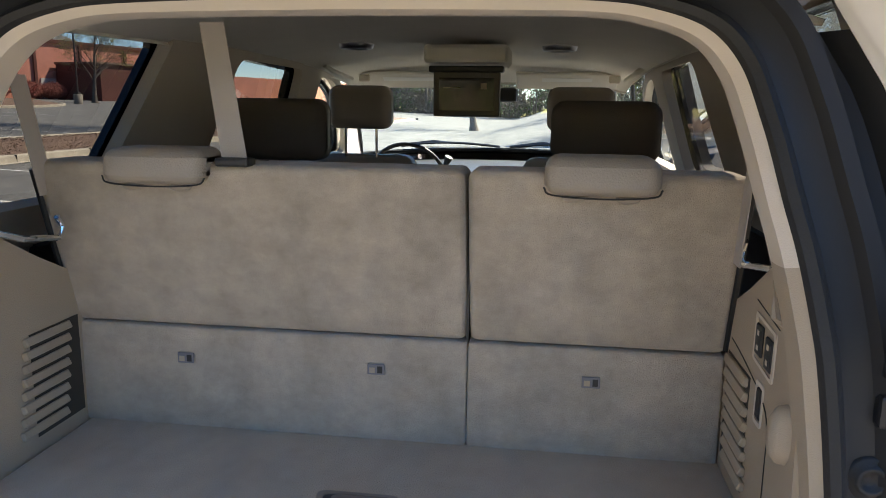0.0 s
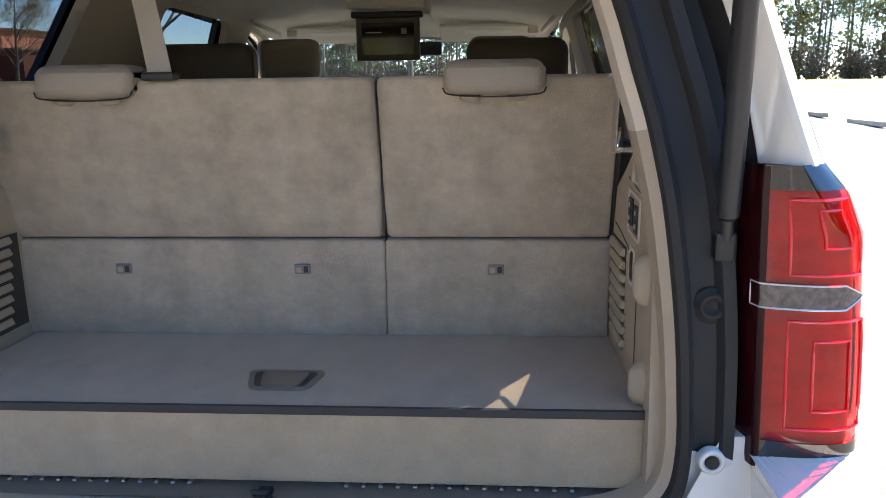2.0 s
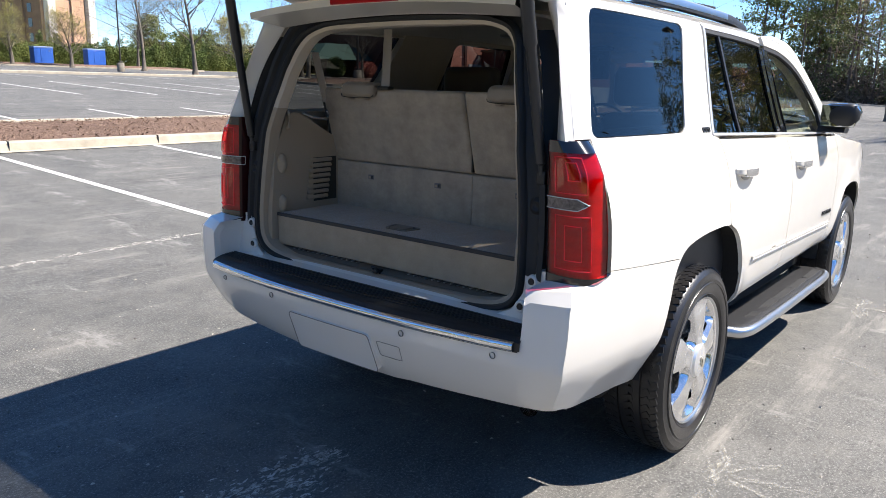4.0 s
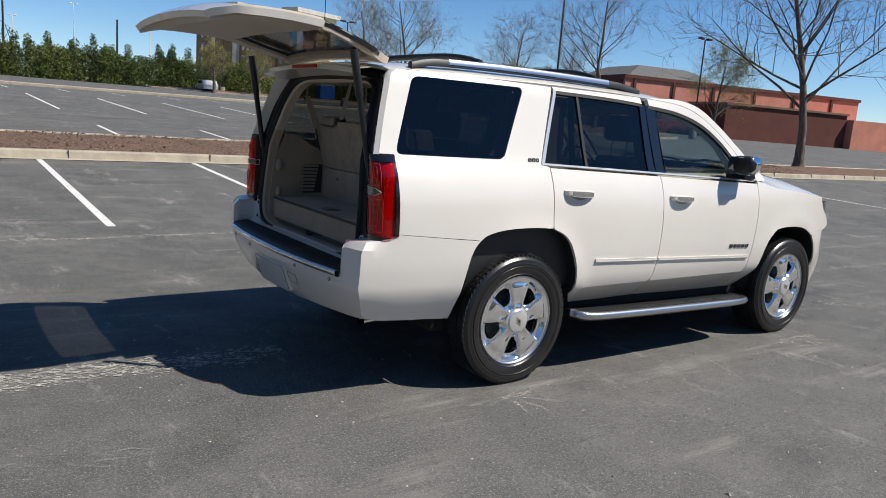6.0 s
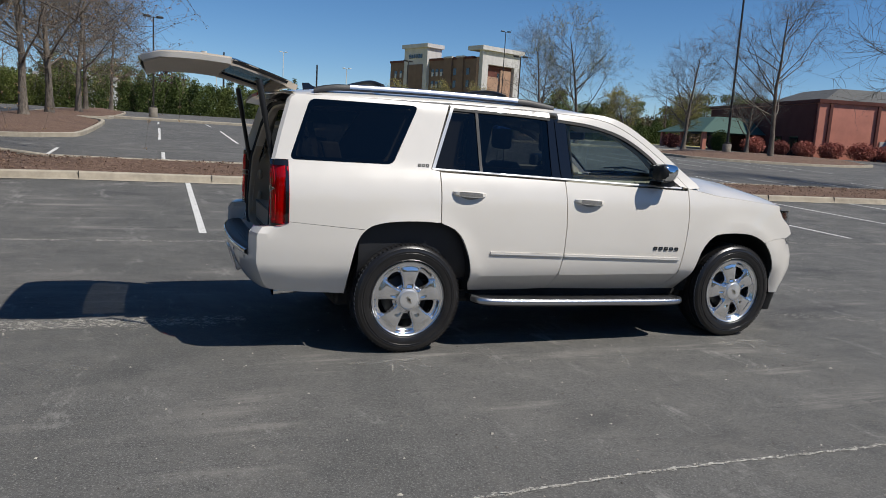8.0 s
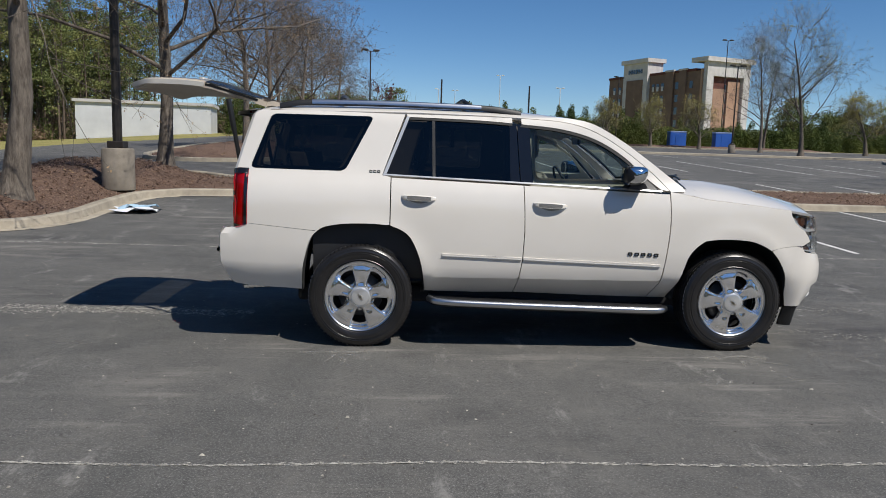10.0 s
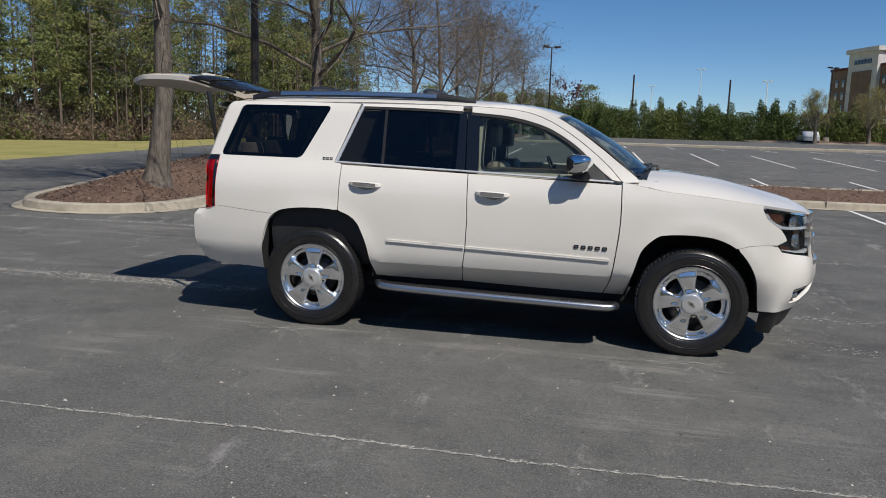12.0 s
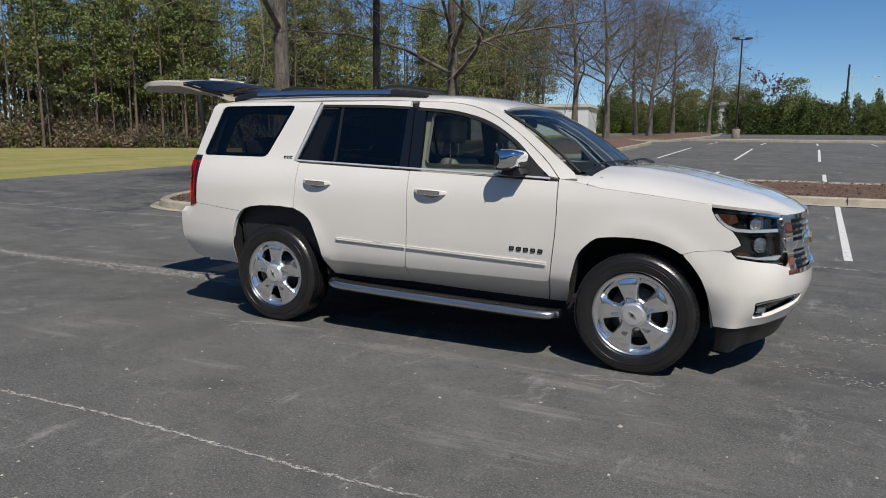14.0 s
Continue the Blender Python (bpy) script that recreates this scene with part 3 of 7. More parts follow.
    # badge bars on the door and by the window
    for k in range(5):
        bx = 2.075 + k * .052
        bz = .775 - .0015 * k
        panel("badge_bar", rounded([(bx, bz - .013), (bx + .034, bz - .013), (bx + .034, bz + .013), (bx, bz + .013)], .004, 2), flank(side, .006), BLACK, CAR, [[(bx + .007, bz - .006), (bx + .027, bz - .006), (bx + .027, bz + .005), (bx + .007, bz + .005)]], step=.03, depth=.005, out=outp, label="dark badge bar")
    for k in range(3):
        bx = .052 + k * .030
        panel("badge_bar", rounded([(bx, 1.348), (bx + .022, 1.348), (bx + .022, 1.368), (bx, 1.368)], .003, 2), flank(side, .005), BLACK, CAR, [[(bx + .006, 1.353), (bx + .022, 1.353), (bx + .016, 1.363), (bx + .006, 1.363)]], step=.03, depth=.004, out=outp, label="dark badge bar")
    # wheel housings
    for c, arch in ((0.02, REAR_ARCH), (AXLE, FRONT_ARCH)):
        sec = [[(x, side * (half_width(x, z) - .012), z) for x, z in arch], [(c + (x - c) * .98, side * .93, .40 + (z - .40) * 1.02) for x, z in arch], [(c + (x - c) * .98, side * .52, .40 + (z - .40) * 1.02) for x, z in arch]]
        part("wheel_housing", loft(sec), UNDER, CAR)

# ---- roof, screen, bonnet ----
ROOF_Z = lambda x: float(np.interp(x, [-.80, -.6, -.3, .4, 1.0, 1.4, 1.7, 1.85, 1.97], [1.846, 1.872, 1.882, 1.890, 1.884, 1.868, 1.838, 1.806, 1.768]))


def roof_pt(x, y):
    e = 0.742 - (0.02 if x > 1.5 else 0) * (x - 1.5) / 0.47
    v = abs(y) / e
    return (x, y, ROOF_Z(x) - .038 * v**2 - .036 * v**9)


front_edge = [(1.968 - .07 * (abs(y) / .72) ** 2, y) for y in np.linspace(-.722, .722, 21)]
roof_out = [(-.80, -.742), (0.5, -.742), (1.5, -.742)] + front_edge + [(1.5, .742), (.5, .742), (-.80, .742)]
panel("roof", roof_out, roof_pt, PAINT, CAR, step=.07, depth=.02, out=(0, 0, 9))
panel("headliner", [(x * .99 - .005 if x > 0 else x + .10, y * .93) for x, y in roof_out], lambda x, y: (x, y, roof_pt(x, y)[2] - .065 - .02 * (abs(y) / .7) ** 4), HEADLINER, CAR, step=.1, depth=-.01, out=(0, 0, -9), label="pale cloth headliner")

S_TOP = [(1.975 - .085 * (abs(y) / .70) ** 2, y, 1.765 - .040 * (abs(y) / .70) ** 2) for y in np.linspace(-.70, .70, 17)]
S_BOT = [(2.66 - .165 * (abs(y) / .80) ** 2.2, y, 1.335 - .030 * (abs(y) / .80) ** 2) for y in np.linspace(-.80, .80, 17)]
rows = []
for k in range(9):
    t = k / 8
    rows.append([(a[0] + (b[0] - a[0]) * t, a[1] + (b[1] - a[1]) * t, a[2] + (b[2] - a[2]) * t + .035 * math.sin(math.pi * t)) for a, b in zip(S_TOP, S_BOT)])
part("windscreen", loft(rows), SCREENGLASS, CAR, smooth=True)
part("screen_seal", tube([rows[i][0] for i in range(9)] + rows[8][1:-1] + [rows[8 - i][-1] for i in range(9)], .012, 6), RUBBER, CAR)
cowl = [[(x + d, y * (1 + d * .1), z + (.004 if d < .05 else -.03)) for x, y, z in S_BOT] for d in (-.02, .03, .10, .16)]
part("cowl", loft(cowl, flip=True), BLACK, CAR, smooth=True)
for y0, y1 in ((-.68, -.08), (-.02, .60)):
    p = [(2.655 - .12 * (abs(y) / .8) ** 2, y, 1.352 + .02 * math.sin((y - y0) / (y1 - y0) * math.pi)) for y in np.linspace(y0, y1, 9)]
    wip = part("wiper", tube(p, .008, 6), BLACK, CAR)
    part("wiper_arm", tube([(2.72, y1, 1.345), (2.69, (y0 + y1) / 2 + .1, 1.375), p[4]], [.014, .011, .007], 6), BLACK, wip)

HC = lambda x: float(np.interp(x, [2.45, 2.62, 2.85, 3.14, 3.38, 3.66, 3.84, 3.90, 3.93], [1.338, 1.346, 1.342, 1.302, 1.245, 1.180, 1.108, 1.065, 1.03]))
HE = lambda x: float(np.interp(x, [2.40, 2.55, 2.69, 2.9, 3.11, 3.384, 3.55, 3.70, 3.93], [1.264, 1.240, 1.214, 1.195, 1.174, 1.142, 1.118, 1.095, 1.03]))


def bonnet_edge(x):
    if x <= 3.384:
        return half_width(x, HE(x)) - .004
    return max(0.0, .62 * ((3.925 - x) / .16) ** (1 / 2.3)) if x > 3.735 else float(np.interp(x, [3.384, 3.5, 3.62, 3.735], [half_width(3.384, 1.14) - .004, .875, .78, .66]))


def bonnet_pt(x, y):
    e = max(bonnet_edge(x), .02)
    v = min(abs(y) / e, 1.0)
    dome = .010 * math.exp(-(((abs(y) - .46) / .07) ** 2))
    return (x, y, HE(x) + (HC(x) - HE(x)) * (1 - v**3.2) + dome * (1 - v**6))


bx = list(np.linspace(2.70, 3.384, 12)) + list(np.linspace(3.42, 3.90, 14))
rear_edge = [(2.545 + .135 * (1 - (abs(y) / .80) ** 2), y) for y in np.linspace(.80, -.80, 15)]
bon = [(2.60, -bonnet_edge(2.60) + .01)] + [(x, -bonnet_edge(x)) for x in bx] + [(x, bonnet_edge(x)) for x in bx[::-1]] + [(2.60, bonnet_edge(2.60) - .01)] + rear_edge
panel("bonnet", bon, bonnet_pt, PAINT, CAR, step=.06, depth=.02, out=(3, 0, 9))
for side in (-1, 1):
    panel("wing_cap", [(2.41, .80), (2.55, .815), (2.592, .84), (2.592, .955), (2.41, .945)], lambda x, y, s=side: (x, s * min(y, half_width(x, HE(x))), HE(x) + (HC(x) - HE(x)) * (1 - (min(y / half_width(x, HE(x)), 1)) ** 3.2) - .001), PAINT, CAR, step=.04, depth=.02, out=(2.5, 0, 9))


LENSCLEAR = simple("clear_lamp_lens", (.42, .44, .45), .10, .8, coat=1.0)


# ---- nose: skin wrapped round the front in (run, height) ----
def sstep(a, b, v):
    v = min(1.0, max(0.0, (v - a) / (b - a)))
    return v * v * (3 - 2 * v)


class Wrap:
    """A plan curve run from the middle outwards; offset(z) moves it in or out."""

    def __init__(self, plan, offset, keep):
        p = np.array(spline(plan, 10))
        self.s = np.r_[0, np.cumsum(np.linalg.norm(np.diff(p, axis=0), axis=1))]
        self.p, self.off, self.keep = p, offset, keep
        d = np.gradient(p, axis=0)
        n = np.stack([d[:, 1], -d[:, 0]], 1)
        n /= np.linalg.norm(n, axis=1)[:, None]
        if n[0, 0] * (1 if p[0, 0] > 1 else -1) < 0:
            n = -n
        self.n = n

    def __call__(self, s, z, extra=0.0):
        a, sg = abs(s), (1 if s >= 0 else -1)
        x, y = np.interp(a, self.s, self.p[:, 0]), np.interp(a, self.s, self.p[:, 1])
        nx, ny = np.interp(a, self.s, self.n[:, 0]), np.interp(a, self.s, self.n[:, 1])
        o = self.off(a / self.s[-1], z) + extra
        px, py = x + nx * o, y + ny * o
        k = sstep(self.keep[0], self.keep[1], x)
        return (px, sg * -(py * (1 - k) + (half_width(px, z) + extra) * k if k else py), z)

    def run(self, x):
        """The run at which the plan has that x (outer part)."""
        i = np.argsort(self.p[:, 0])
        return float(np.interp(x, self.p[i, 0], self.s[i]))


def nose_off(u, z):
    lo = np.interp(z, [.17, .30, .40, .47, .58, .70, .76, .80, .95, 1.11], [-.16, -.10, -.045, .00, .035, .03, .012, .0, -.01, -.045])
    return float(lo) * (1 - sstep(.60, .86, u))


NOSEW = Wrap([(3.945, 0), (3.935, .2), (3.895, .42), (3.825, .60), (3.76, .735), (3.68, .83), (3.57, .912), (3.42, .970), (3.23, 1.006)], nose_off, (3.60, 3.42))
R = NOSEW.run
fr = (9, 0, .7)
arch_side = [(R(x), z) for x, z in FRONT_ARCH if x > 3.235]
half = [(R(3.30), .8435), (R(3.40), .8545), (R(3.502), .8595), (R(3.545), .808), (R(3.66), .786), (R(3.75), .772), (R(3.80), .745), (.42, .69), (0, .69)]
low_edge = [(0, .385), (.5, .375), (R(3.75), .365), (R(3.6), .358)]
outline = [(0, .69)] + half[::-1][1:] + [(R(3.238), .8235)] + arch_side[::-1] + low_edge[::-1]
full = outline + [(-s, z) for s, z in outline[::-1] if s > 0]
fog = rounded([(R(3.655), .530), (R(3.73), .548), (.55, .552), (.40, .545), (.43, .490), (.56, .455), (R(3.75), .425), (R(3.668), .418)], .018)
fogs = [fog, [(-s, z) for s, z in fog]]
bumper_f = panel("front_bumper", full, NOSEW, PAINT, CAR, fogs, .045, .03, out=fr)
for g in fogs:
    panel("fog_recess", g, lambda s, z: NOSEW(s, z, -.05), BLACK, bumper_f, step=.05, depth=.01, out=fr, label="dark fog lamp slot")
    sg = 1 if g[0][0] > 0 else -1
    fl = part("fog_lamp", box_bm(-.012, .012, -.034, .034, -.022, .022, .010, 3), LENSCLEAR, bumper_f, "small rectangular fog lamp", True)
    fl.location = NOSEW(sg * R(3.715), .476, -.03)
    fl.rotation_euler = (0, 0, -sg * radians(40))
    top = [(sg * R(3.668), .522), (sg * R(3.73), .541), (sg * .55, .546), (sg * .43, .540), (sg * .43, .532), (sg * .55, .536), (sg * R(3.73), .530), (sg * R(3.668), .512)]
    panel("fog_trim", top, lambda s, z: NOSEW(s, z, -.004), CHROME, bumper_f, step=.03, depth=.02, out=fr)
val = [(0, .378), (.5, .368), (R(3.75), .358), (R(3.6), .352), (R(3.45), .350), (R(3.44), .185), (R(3.6), .19), (R(3.72), .215), (.3, .23), (0, .23)]
panel("front_valance", val + [(-s, z) for s, z in val[::-1] if s > 0], lambda s, z: NOSEW(s, z, -.012), BLACK, CAR, step=.06, depth=.03, out=fr, label="black plastic chin under the front bumper")
# grille
gr = [(0, 1.062), (.30, 1.060), (.52, 1.066), (.66, 1.072), (.60, .80), (.55, .715), (.42, .70), (0, .70)]
grf = gr + [(-s, z) for s, z in gr[::-1] if s > 0]
grille = panel("grille", grf, lambda s, z: NOSEW(s, z, -.045), BLACK, CAR, step=.08, depth=.01, out=fr, label="chrome-barred front grille")
for z0 in (.735, .775, .815, .925, .965, 1.005):
    bar = [(s, z0 + .008) for s in np.linspace(-.56, .56, 20)] + [(s, z0 - .008) for s in np.linspace(.56, -.56, 20)]
    panel("grille_bar", bar, lambda s, z: NOSEW(s, z, -.008), CHROME, grille, step=.06, depth=.03, out=fr)
for z0, h in ((.870, .028), (1.052, .016), (.706, .014)):
    bar = [(s, z0 + h) for s in np.linspace(-.66, .66, 20)] + [(s, z0 - h) for s in np.linspace(.66, -.66, 20)]
    panel("grille_surround", bar, lambda s, z: NOSEW(s, z, .004), CHROME, grille, step=.06, depth=.04, out=fr)
for sg in (-1, 1):
    bar = [(sg * .54, .70), (sg * .63, .72), (sg * .68, 1.07), (sg * .575, 1.06), (sg * .56, .87)]
    panel("grille_surround", bar, lambda s, z: NOSEW(s, z, .003), CHROME, grille, step=.06, depth=.04, out=fr)
em = [(-.13, .885), (-.04, .885), (-.03, .905), (.03, .905), (.04, .885), (.13, .885), (.12, .855), (.04, .855), (.03, .835), (-.03, .835), (-.04, .855), (-.12, .855)]
panel("grille_emblem", em, lambda s, z: NOSEW(s, z, .014), simple("gold_emblem", (.55, .40, .13), .3, .8), grille, step=.05, depth=.015, out=fr)
# headlamps
LENS = glass_mat("lamp_lens", (.90, .92, .92))
RED = Mat("red_lamp", (.42, .006, .010), .30, 0, .2, .0)
RED.link("Base Color", RED.ramp(RED.noise(30, 2, stretch=(.3, .3, 1)), [(.35, (.34, .0012, .005)), (.7, (.52, .002, .008))]))
RED = RED.m
AMBER = simple("amber_reflector", (.060, .020, .010), .25, coat=.4)
for sg in (-1, 1):
    hl = [(R(3.386), 1.106), (R(3.42), 1.047), (R(3.465), 1.008), (R(3.515), .977), (R(3.553), .928), (R(3.568), .895), (R(3.506), .866), (R(3.545), .812), (R(3.66), .790), (R(3.77), .778), (.675, .80), (.70, .95), (.72, 1.07), (R(3.70), 1.085), (R(3.55), 1.100)]
    hl = [(sg * s, z) for s, z in hl]
    lamp = panel("headlamp", hl, lambda s, z: NOSEW(s, z, -.06), GLOSSBLACK, CAR, step=.05, depth=.02, out=fr, label="dark-backed headlamp with chrome inserts")
    panel("lens", hl, lambda s, z: NOSEW(s, z, .003), LENS, lamp, step=.05, depth=.004, out=fr)
    for s0, z0, r in ((R(3.685), 1.015, .046), (R(3.70), .885, .038)):
        b = part("projector", lathe([(0, .016), (r * .5, .014), (r * .8, .004), (r, -.012), (r * 1.2, .008), (r * 1.28, -.02)], 24, "x"), LENSCLEAR, lamp, "clear round projector", True)
        b.location = NOSEW(sg * s0, z0, -.040)
        b.rotation_euler = (0, 0, -sg * radians(25))
    for poly, mt, nm in (([(R(3.415), 1.085), (R(3.53), 1.078), (R(3.55), 1.035), (R(3.50), 1.018), (R(3.445), 1.040)], AMBER, "side_reflector"),
                         ([(R(3.405), 1.080), (R(3.437), 1.037), (R(3.475), 1.004), (R(3.535), .975), (R(3.62), .968), (.725, .966), (.725, .985), (R(3.62), .987), (R(3.54), .995), (R(3.485), 1.018), (R(3.45), 1.048), (R(3.418), 1.086)], SILVER, "chrome_brow"),
                         ([(R(3.525), .852), (R(3.60), .846), (R(3.63), .820), (R(3.56), .826)], AMBER, "side_reflector"),
                         ([(R(3.548), .822), (R(3.66), .800), (R(3.77), .789), (.69, .806), (.69, .816), (R(3.66), .812), (R(3.56), .830)], SILVER, "chrome_strip"),
                         ([(R(3.392), 1.103), (R(3.55), 1.097), (R(3.70), 1.083), (.715, 1.068), (.71, 1.050), (R(3.70), 1.064), (R(3.55), 1.082), (R(3.41), 1.090)], GLOSSBLACK, "lamp_lid")):
        panel(nm, [(sg * s, z) for s, z in poly], lambda s, z: NOSEW(s, z, -.012), mt, lamp, step=.05, depth=.03, out=fr)
    panel("chrome_lid", [(sg * s, z) for s, z in ((R(3.55), 1.099), (R(3.70), 1.085), (.70, 1.068), (.70, 1.052), (R(3.70), 1.070), (R(3.55), 1.091))], lambda s, z: NOSEW(s, z, .007), CHROME, lamp, step=.05, depth=.006, out=fr)

# ---- tail: bumper wrapped round the back ----


class Tail:
    """The bumper's skin: across the back, round a crease, along the flank."""

    def __init__(self):
        self.XC, self.YC = -1.066, .925
        self.SC = self.YC * 1.012

    def __call__(self, s, z, extra=0.0):
        a, sg = abs(s), (-1 if s >= 0 else 1)
        dip = float(np.interp(z, [.38, .44, .49, .57, .645, .66, .85, .862, .93], [.16, .105, .066, .030, .003, .0, .0, .006, .055]))
        tuck = float(np.interp(z, [.862, .935], [0, .030]))
        if a <= self.SC:
            t = a / self.SC
            yc = self.wide(self.XC, z) - tuck
            x = -1.165 + .090 * t**2.4 + .009 * max(0.0, (t - .86) / .14) ** 1.3
            return (x + dip - extra, sg * t * yc, z)
        x = self.XC + (a - self.SC)
        f = sstep(-.86, self.XC, x)
        return (x + dip * f - extra * f, sg * (self.wide(x, z) - tuck * f + extra * (1 - f)), z)

    def wide(self, x, z):
        return half_width(x, z) - .5 * max(0.0, .645 - z) * .12


TAILW = Tail()
TR = lambda x: TAILW.SC + x - TAILW.XC
bk = (-9, 0, .7)
arch_r = [(TR(x), z) for x, z in REAR_ARCH if x < -.32]
PAD = .793
half = [(0, .708), (.3, .709), (.6, .712), (PAD, .716), (PAD + .005, .893), (TR(-1.0), .908), (TR(-.93), .928), (TR(-.858), .944), (TR(-.60), .922), (TR(-.35), .900)]
low = [(TR(-.458), .437), (TR(-.70), .445), (TR(-.93), .458), (TR(-1.05), .468), (.70, .466), (.36, .455), (.26, .443), (0, .443)]
out_r = half + arch_r[::-1] + low
fold = []
for sg in (-1, 1):
    fold += [[(sg * TAILW.SC, .500), (sg * TAILW.SC, .926)], [(sg * (PAD + .02), .862), (sg * TAILW.SC, .862), (sg * TR(-.88), .862)]]
fold += [[(-TR(-.48), .652), (TR(-.48), .652)]]
bump_r = panel("rear_bumper", out_r + [(-s, z) for s, z in out_r[::-1] if s > 0], TAILW, PAINT, CAR, (), .045, .03, out=bk, creases=fold)
GREYLINE = simple("grey_seam", (.16, .155, .15), .6)
# corner tops of the bumper
for sg in (-1, 1):
    run = densify([(PAD + .005, .893), (TAILW.SC, .903), (TR(-1.0), .908), (TR(-.93), .928), (TR(-.858), .944)], .02)
    run = run[:run.index((TR(-.858), .944)) + 1]
    rim = [TAILW(sg * s, z) for s, z in run]
    inn = []
    for i, (s, z) in enumerate(run):
        f = i / (len(run) - 1)
        inn.append((float(np.interp(f, [0, .15, .45, .65, .85, 1], [-.925, -.945, -.950, -.925, -.885, -.850])), -sg * float(np.interp(f, [0, .15, .45, .65, .85, 1], [.792, .81, .89, .915, .93, .94])), z + .012))
    part("bumper_corner", loft([rim, inn], flip=sg > 0), PAINT, bump_r)
    wall = [[TAILW(sg * (PAD + .003), z) for z in (.70, .76, .82, .855, .875, .896)], [(-.93, -sg * .80, z) for z in (.70, .76, .82, .855, .875, .896)]]
    part("bumper_cheek", loft(wall, flip=sg < 0), PAINT, bump_r)
    for y0, r in ((.345, .0105), (.70, .0105)):
        p = TAILW(sg * y0 * 1.012, .668, .0015)
        ring = part("parking_sensor", lathe([(r + .0008, -.002), (r + .0008, .0008), (r - .0008, .0008), (r - .0008, -.003)], 20, "x"), GREYLINE, bump_r)
        ring.location = p
# step pad with ribs, chrome strip
ys = np.linspace(-.79, .79, 25)
edge = [TAILW(-y * 1.012, .716, .010) for y in ys]
pad = [[(-1.0, y, .752) for y in ys], [(p[0] + .035, p[1] * .998, .746) for p in edge], [(p[0] + .012, p[1], .738) for p in edge], [(p[0], p[1], .728) for p in edge], [(p[0], p[1], .700) for p in edge]]
step_pad = part("step_pad", loft(pad, flip=True), BLACK, CAR, "black ribbed step pad on the rear bumper", True)
step_pad.data.set_sharp_from_angle(angle=radians(40))
for k in range(5):
    t = .12 + k * .15
    rib = [((-1.0) * (1 - t) + (p[0] + .035) * t, p[1] * .985, .753 - .006 * t) for p in edge]
    part("pad_rib", tube(rib, .004, 5), BLACK, step_pad)
strip_rows = [[TAILW(v, .716, e)[:2] + (z,) for v in np.linspace(-.780, .780, 40)] for z, e in ((.731, .008), (.729, .015), (.724, .020), (.715, .0225), (.706, .0215), (.700, .016), (.698, .006))]
part("chrome_strip", loft(strip_rows, flip=True), CHROME, bump_r, "chrome strip under the step pad", True)
panel("strip_gap", [(v, .700) for v in np.linspace(-.790, .790, 30)] + [(v, .693) for v in np.linspace(.790, -.790, 30)], lambda v, z: TAILW(v, z, .003), BLACK, bump_r, step=.05, depth=.003, out=bk)
hitch = rounded([(-.245, .624), (.192, .624), (.205, .470), (-.235, .470)], .02)
panel("hitch_cover", hitch, lambda s, z: (TAILW(s, .63)[0] - .006 + .32 * (.618 - z), TAILW(s, .63)[1], z), PAINT, bump_r, step=.05, depth=.09, out=bk)
part("hitch_seam", tube([(TAILW(v, .63)[0] - .007 + .32 * (.618 - z), TAILW(v, .63)[1], z) for v, z in densify(hitch, .03)], .0016, 4, True), GREYLINE, bump_r)
pl = rounded([(.222, .606), (.330, .606), (.336, .546), (.230, .546)], .008)
part("tow_flap_seam", tube([TAILW(s, z, .001) for s, z in densify(pl, .03)], .0012, 4, True), GREYLINE, bump_r)
part("exhaust_tip", tube([(-.70, -.70, .44), (-.93, -.74, .43)], .034, 16, caps=False), CHROME, CAR)

# ---- tail lamps, pillars, opening ----
DARKRED = simple("dark_lamp_edge", (.022, .002, .003), .25, spec=.3)


def open_ring(dx, grow, n=7):
    """The edge of the tailgate's opening, from bottom middle round to the top middle, for y >= 0."""
    c = [(.0, .758), (.30, .760), (.51, .768), (.612, .788), (.662, .83), (.676, .90), (.672, 1.02), (.663, 1.13), (.644, 1.27), (.619, 1.40), (.597, 1.48), (.570, 1.58), (.546, 1.65), (.506, 1.697), (.44, 1.723), (.36, 1.735), (.18, 1.740), (.0, 1.742)]
    out = []
    cx, cz = 0.0, 1.25
    for y, z in spline(c, n):
        v = Vector((y, z - cz))
        n2 = v.normalized() * grow
        x = float(np.interp(z, [.73, .95, 1.30, 1.55, 1.765], [-.945, -.944, -.922, -.857, -.772])) + dx
        out.append((x, y + n2[0] if y > 1e-6 else 0.0, z + n2[1]))
    return out


def both(ring):
    return ring + [(x, -y, z) for x, y, z in ring[::-1][1:-1]]


def ring_part(name, steps, material, label=""):
    ob = part(name, loft([both(open_ring(dx, g)) for dx, g in steps], True), material, CAR, label)
    return soften(ob, 45)


ring_part("opening_seal", [(.0, .004), (-.016, .010), (-.020, .022), (-.010, .032), (.006, .034)], RUBBER, "black rubber seal round the tailgate opening")
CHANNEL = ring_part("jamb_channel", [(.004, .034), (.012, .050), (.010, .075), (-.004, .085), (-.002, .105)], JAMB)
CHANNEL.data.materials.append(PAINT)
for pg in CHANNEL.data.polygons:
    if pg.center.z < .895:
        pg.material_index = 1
# inner trim ring
TRIMRING = ring_part("opening_trim", [(-.004, .006), (.006, -.010), (.03, -.013), (.058, -.013)], TRIM, "beige plastic trim round the cargo opening")
TRIMRING.data.materials.append(TRIMDARK)
for pg in TRIMRING.data.polygons:
    if pg.center.z < 1.393:
        pg.material_index = 1

